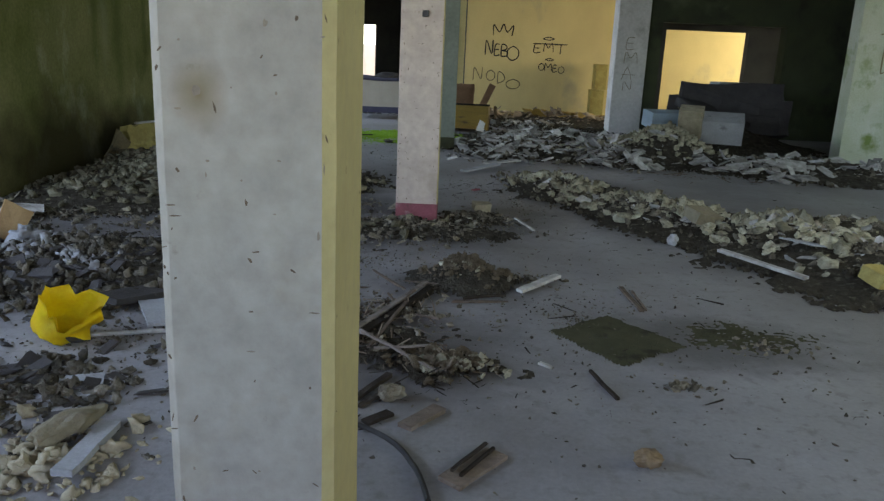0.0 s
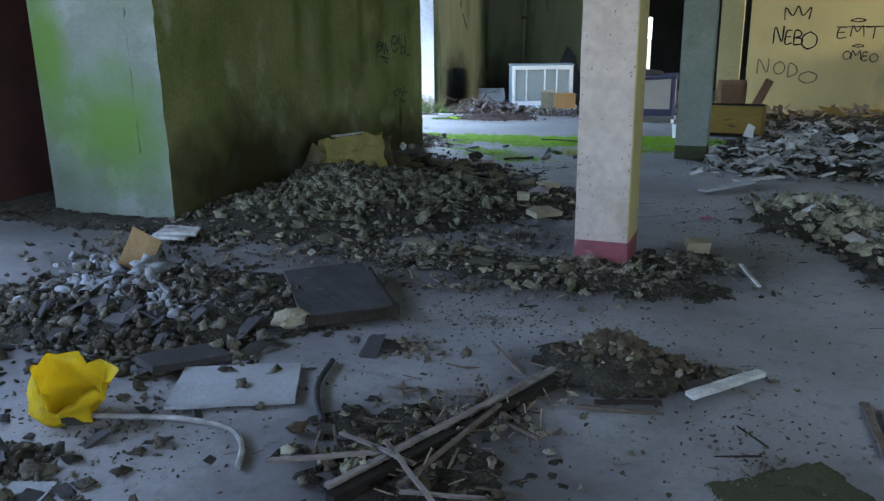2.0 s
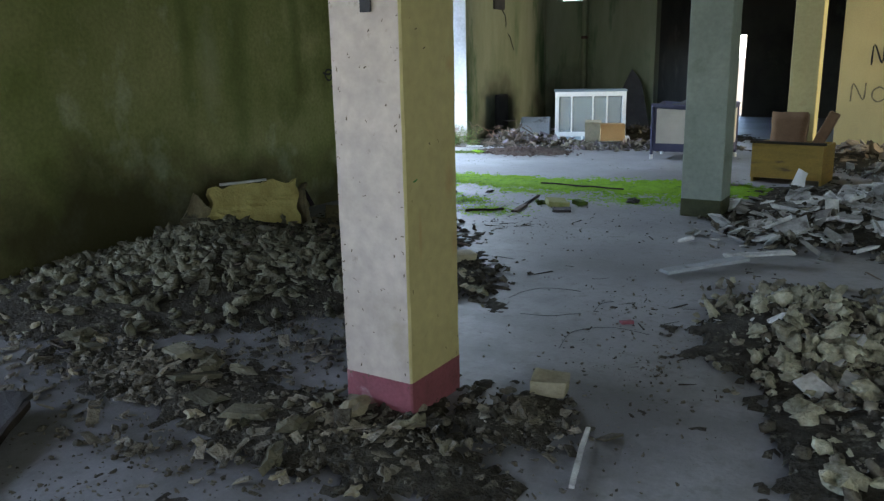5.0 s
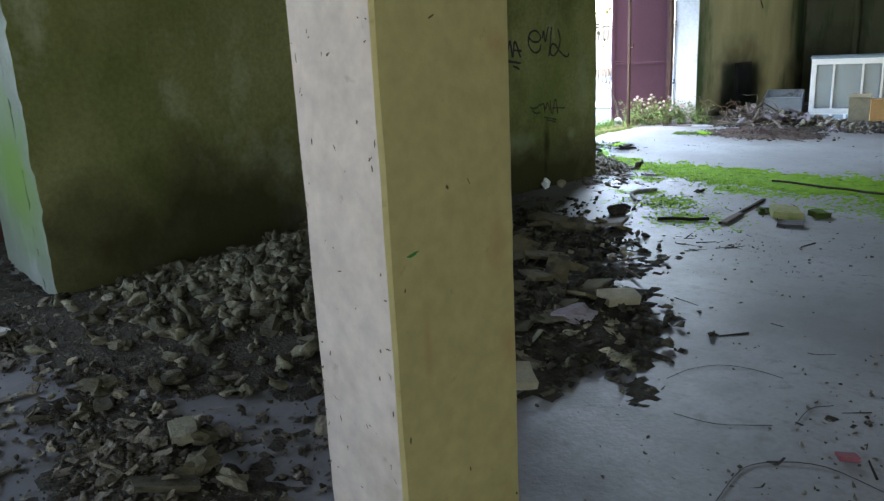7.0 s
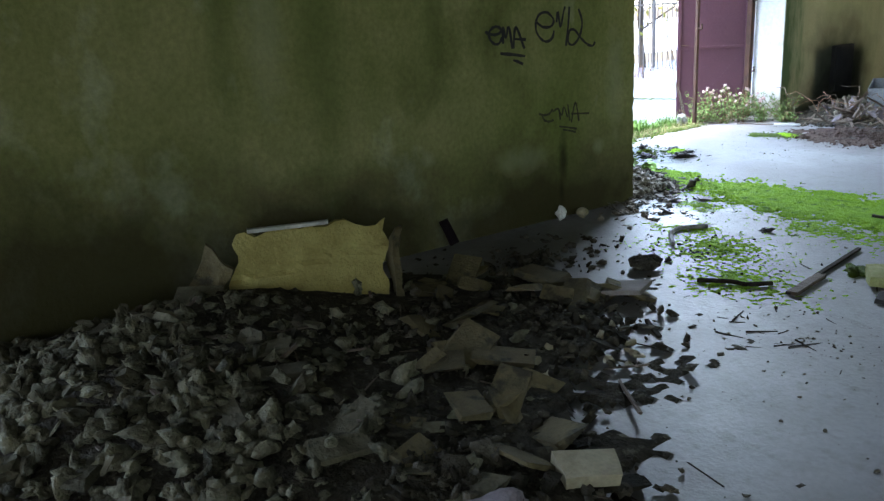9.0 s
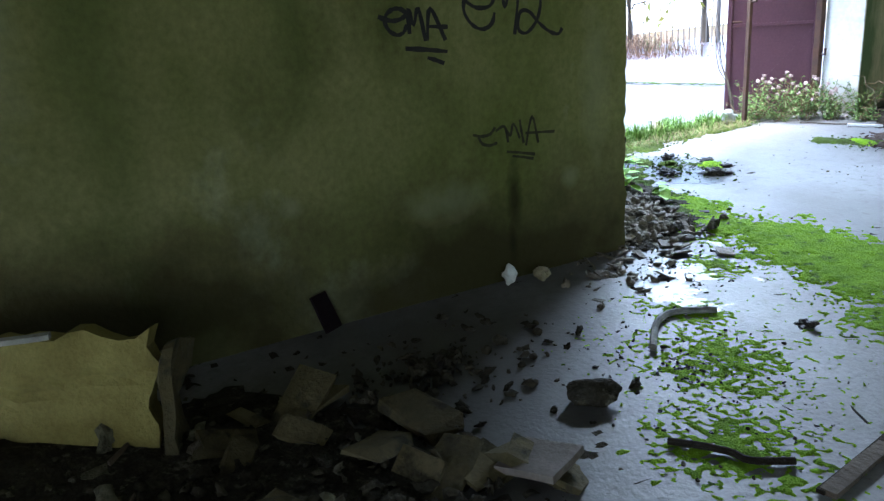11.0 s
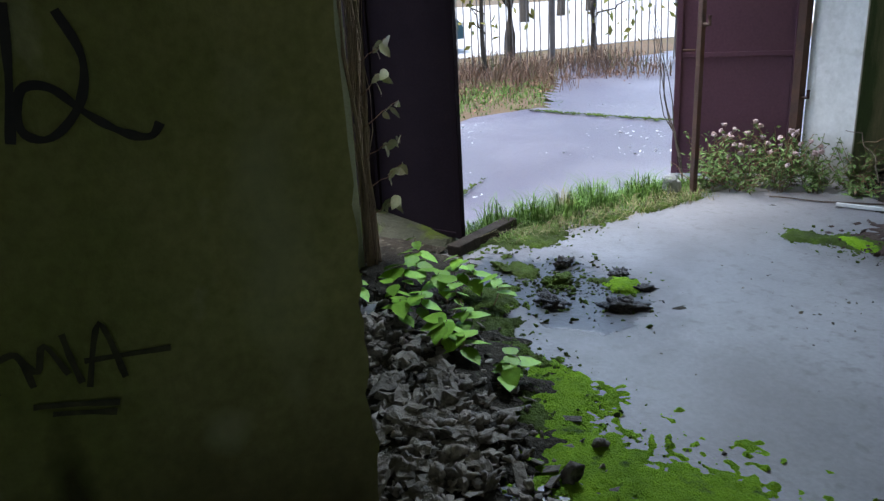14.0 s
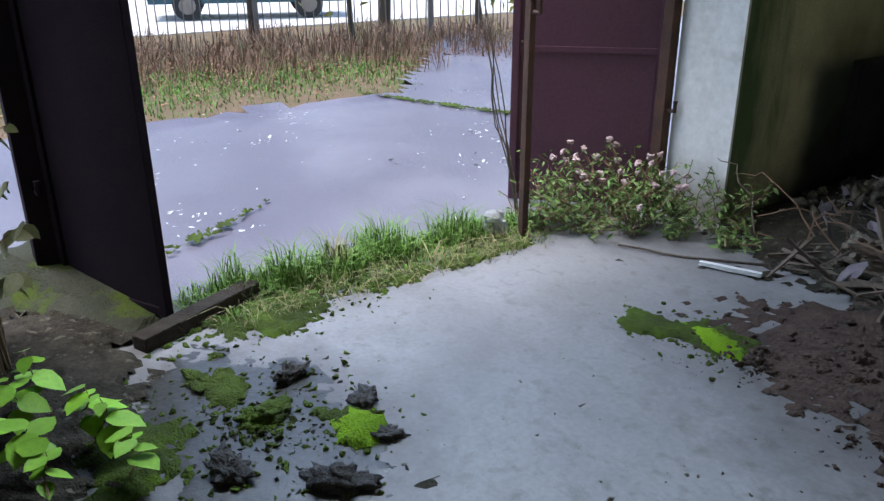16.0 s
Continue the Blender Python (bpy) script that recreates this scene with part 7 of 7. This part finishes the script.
for i in range(12):
    solo("dry_stem", tube(bend((0, 0, 0), (RNG.uniform(-0.6, 0.6), RNG.uniform(-0.3, 0.3), RNG.uniform(0.05, 0.3)), 0.12, 0.2, 9, i), 0.005, 5, taper=0.5), WOOD if i % 2 else DRYGRASS, pose(-4.7 + RNG.uniform(-0.6, 0.5), 16.4 + RNG.uniform(-0.25, 0.3), 0.12), "dry bent bramble stem on the waste heap", "stem", "bramble stems")

# ---- crumbs of moss and soil that loosen the edges of the patches ----
scatter("moss_crumbs", "loose bright moss crumbs on the damp floor", "moss", "grain", [(-3.3, 12.8, 0.7, 0.45, 600), (-2.4, 12.75, 1.0, 0.5, 700), (-1.1, 12.9, 1.0, 0.55, 600), (-2.5, 11.3, 0.7, 0.55, 700), (-0.7, 12.3, 0.8, 0.5, 350), (-0.3, 13.2, 0.7, 0.4, 400), (-3.9, 12.75, 0.6, 0.4, 900), (-3.0, 12.5, 0.9, 0.5, 700)], (0.003, 0.011), MOSS, 41, base=flat)
scatter("moss_crumbs", "loose dark moss and mud crumbs near the gate", "moss", "grain", [(-5.2, 13.65, 0.55, 0.45, 900), (-6.0, 14.2, 0.3, 0.7, 500), (-4.8, 15.35, 0.35, 0.25, 350), (-4.5, 12.85, 0.55, 0.35, 1100), (-5.6, 13.2, 0.4, 0.4, 400)], (0.004, 0.02), DARKMOSS, 42, base=flat)
scatter("mud_crumbs", "black mud crumbs round the clods", "mud", "grain", [(-5.2, 13.65, 0.55, 0.4, 700), (-4.2, 15.4, 0.7, 0.4, 400), (-3.5, 12.0, 0.6, 0.6, 700), (-2.6, 11.2, 0.7, 0.5, 500)], (0.003, 0.013), CLODS, 43, base=flat)


def scuff(x, z, w, h, y, seed, label):
    """A chipped spot in the paint of a column's front."""
    bm = bmesh.new()
    c = bm.verts.new((0, 0, 0))
    ring = [bm.verts.new((w * math.cos(a) * (1 + 0.6 * noise.noise(Vector((math.cos(a) * 2, math.sin(a) * 2, seed)))), 0, h * math.sin(a) * (1 + 0.6 * noise.noise(Vector((math.cos(a) * 2, math.sin(a) * 2, seed + 9)))))) for a in [math.tau * i / 14 for i in range(14)]]
    for i in range(14):
        bm.faces.new((c, ring[(i + 1) % 14], ring[i]))
    return tagged(link("trim_chip", bm, CHIP), label, "chip", kind="structure"), x, y, z


for i, (x, z, w, h) in enumerate([(-0.486, 1.394, 0.0175, 0.0218), (-0.523, 1.358, 0.0142, 0.0044), (-0.351, 1.524, 0.0098, 0.0131), (-0.392, 0.859, 0.0186, 0.0033), (-0.332, 1.395, 0.0055, 0.0066), (-0.418, 1.402, 0.0044, 0.0033), (-0.469, 1.258, 0.0087, 0.0044), (-0.473, 1.230, 0.0033, 0.0109), (-0.328, 1.264, 0.0087, 0.0033), (-0.403, 1.222, 0.0044, 0.0044), (-0.338, 1.156, 0.0066, 0.0033), (-0.379, 0.578, 0.0076, 0.0033), (-0.522, 0.578, 0.0055, 0.0087), (-0.516, 1.487, 0.0055, 0.0044), (-0.243, 1.503, 0.0098, 0.0033), (-0.250, 1.114, 0.0055, 0.0197), (-0.239, 1.252, 0.0033, 0.0240)]):
    ob, px, py, pz = scuff(x, z, w * 0.5, h * 0.5, 1.514, i, "chipped brown spot in the column's paint")
    ob.location = (px, py, pz)



def paint_chips(col, w, d, seed, n, reach):
    """Scratches and chipped spots in a column's paint, thicker along its edges."""
    r = random.Random(seed)
    bm = bmesh.new()
    for _ in range(n):
        face = r.choice((0, 0, 0, 1))
        half = w if face == 0 else d
        u = r.choice((-1, 1)) * (half - abs(r.gauss(0, 0.012)) - 0.012) if r.random() < 0.4 else r.uniform(-half + 0.02, half - 0.02)
        z = r.uniform(0.15, reach)
        a, b = (r.uniform(0.0015, 0.004), r.uniform(0.003, 0.012)) if r.random() < 0.65 else (r.uniform(0.004, 0.014), r.uniform(0.0015, 0.003))
        turn = r.gauss(0, 0.35)
        ring = []
        for k in range(7):
            t = math.tau * k / 7
            p, q = a * math.cos(t) * r.uniform(0.6, 1.2), b * math.sin(t) * r.uniform(0.6, 1.2)
            x, y = u + p * math.cos(turn) - q * math.sin(turn), z + p * math.sin(turn) + q * math.cos(turn)
            ring.append(bm.verts.new((x, -d - 0.004, y) if face == 0 else (w + 0.004, x, y)))
        bm.faces.new(ring)
    part("paint_chips", bm, CHIPDARK, col, "small brown chips and scratches in the paint")


GREENPAINT = surf("green_gloss_paint", (0.03, 0.14, 0.03), (0.04, 0.18, 0.04), 9.0, 0.5, 0.0)
CHIPDARK = surf("bared_brown_plaster", (0.13, 0.095, 0.06), (0.075, 0.055, 0.038), 30.0, 0.9, 0.2)
paint_chips(column_a, 0.18, 0.26, 5, 70, 2.2)
dab = bmesh.new()
dab_ring = [dab.verts.new((0.1785 + 0.0045, -0.1345 + 0.017 * math.cos(a) * (1 + 0.3 * math.sin(3 * a)), 1.039 + 0.0045 * math.sin(a) + 0.004 * math.cos(a))) for a in [math.tau * k / 12 for k in range(12)]]
dab.faces.new(dab_ring)
part("paint_dab", dab, GREENPAINT, column_b, "small dab of green paint")
paint_chips(column_b, 0.1785, 0.2025, 6, 110, 2.3)

# ---- larger single lumps and scraps lying on the heaps ----


def strew(name, label, category, group, kind, material, spots, sizes, seed, tilt=0.5):
    """Countable pieces, each an object of its own, sharing a dozen meshes."""
    r = random.Random(seed)
    meshes = []
    for k, (v, f) in enumerate(SHAPES[kind]):
        me = bpy.data.meshes.new(name)
        me.from_pydata(v.tolist(), [], f.tolist())
        me.materials.append(material)
        meshes.append(me)
    for cx, cy, rx, ry, n in spots:
        for _ in range(n):
            a, d = r.uniform(0, math.tau), r.uniform(0, 1) ** 0.7
            x, y, q = cx + rx * d * math.cos(a), cy + ry * d * math.sin(a), r.uniform(*sizes)
            ob = tagged(new(name, r.choice(meshes)), label, category, group)
            ob.matrix_basis = pose(x, y, height(x, y) + q * (0.3 if kind != "flake" else 0.25), r.gauss(0, 30 * tilt), r.gauss(0, 30 * tilt), r.uniform(0, 360)) @ Matrix.Diagonal((q, q * r.uniform(0.6, 1), q * r.uniform(0.6, 1), 1))


strew("plaster_lump", "broken plaster lump with algae on the heap", "plaster lump", "plaster lumps on the heap", "chunk", LUMP, [(-3.0, 7.5, 1.0, 1.0, 45), (-2.5, 7.8, 1.0, 0.7, 30), (-1.8, 6.5, 1.0, 0.35, 12), (-0.1, 6.2, 0.7, 0.3, 8)], (0.03, 0.075), 51)
strew("plaster_slab", "flat broken piece of pale plaster", "plaster piece", "plaster pieces on the heap", "flake", LUMP, [(-2.4, 8.1, 1.1, 0.7, 14), (-1.5, 8.4, 0.4, 0.4, 6), (-1.3, 6.35, 0.9, 0.35, 5)], (0.05, 0.11), 52, 0.2)
strew("wool_tuft", "matted tuft of dirty mineral wool", "mineral wool", "wool tufts by the path", "wool", FLUFF, [(2.0, 7.2, 0.6, 0.7, 16), (2.7, 6.3, 0.7, 0.7, 22), (3.3, 5.5, 0.7, 0.7, 16), (3.2, 11.4, 0.7, 0.5, 26), (1.5, 8.1, 0.45, 0.6, 9)], (0.04, 0.09), 53)
strew("board_scrap", "pale broken board scrap in the rubble", "board", "board scraps in the side bay", "flake", SCRAP, [(1.2, 12.0, 1.1, 1.1, 26), (2.3, 13.3, 1.2, 1.0, 20), (2.6, 10.8, 1.0, 0.7, 16), (4.5, 10.3, 1.1, 0.6, 12)], (0.07, 0.17), 54, 0.4)
strew("yellow_scrap", "yellowish wooden scrap below the yellow wall", "wood scrap", "wood scraps below the wall", "flake", PAINTED_WOOD, [(2.2, 17.2, 1.6, 1.0, 26)], (0.1, 0.22), 55, 0.4)
strew("shard", "wet grey plaster shard at the wall end", "shard", "shards at the wall end", "flake", STONE, [(-4.3, 12.4, 0.4, 0.35, 22), (-3.7, 12.0, 0.4, 0.5, 14), (-4.9, 12.6, 0.4, 0.3, 10)], (0.03, 0.055), 56, 0.4)
strew("stone", "grey-brown broken stone at the wall end", "stone", "stones at the wall end", "chunk", CHALK, [(-4.35, 12.4, 0.4, 0.3, 26), (-4.0, 12.2, 0.3, 0.3, 10), (-4.85, 12.45, 0.4, 0.25, 14), (-5.1, 12.3, 0.3, 0.2, 6)], (0.03, 0.068), 58, 0.35)
strew("rag", "crumpled grey-violet rag on the waste heap", "rag", "rags on the waste heap", "leaf", RAG, [(-4.3, 16.6, 0.5, 0.3, 24)], (0.1, 0.18), 57, 0.8)
strew("plaster_slab", "dark ochre slab of fallen plaster", "plaster piece", "plaster slabs behind the heap", "flake", OCHRE, [(-2.9, 9.75, 0.45, 0.4, 9), (-2.5, 10.1, 0.3, 0.3, 5), (-2.2, 9.1, 0.5, 0.4, 8), (-1.5, 8.9, 0.4, 0.3, 6)], (0.07, 0.14), 59, 0.45)
strew("plaster_crumb", "cream crumb of broken plaster on the floor", "plaster piece", "plaster crumbs round the heap", "chunk", PALECHUNK, [(-2.0, 9.6, 0.4, 0.5, 16), (-1.2, 8.3, 0.5, 0.4, 14), (-0.4, 6.1, 0.7, 0.3, 12), (-2.2, 6.4, 0.9, 0.4, 14)], (0.014, 0.035), 60, 0.6)
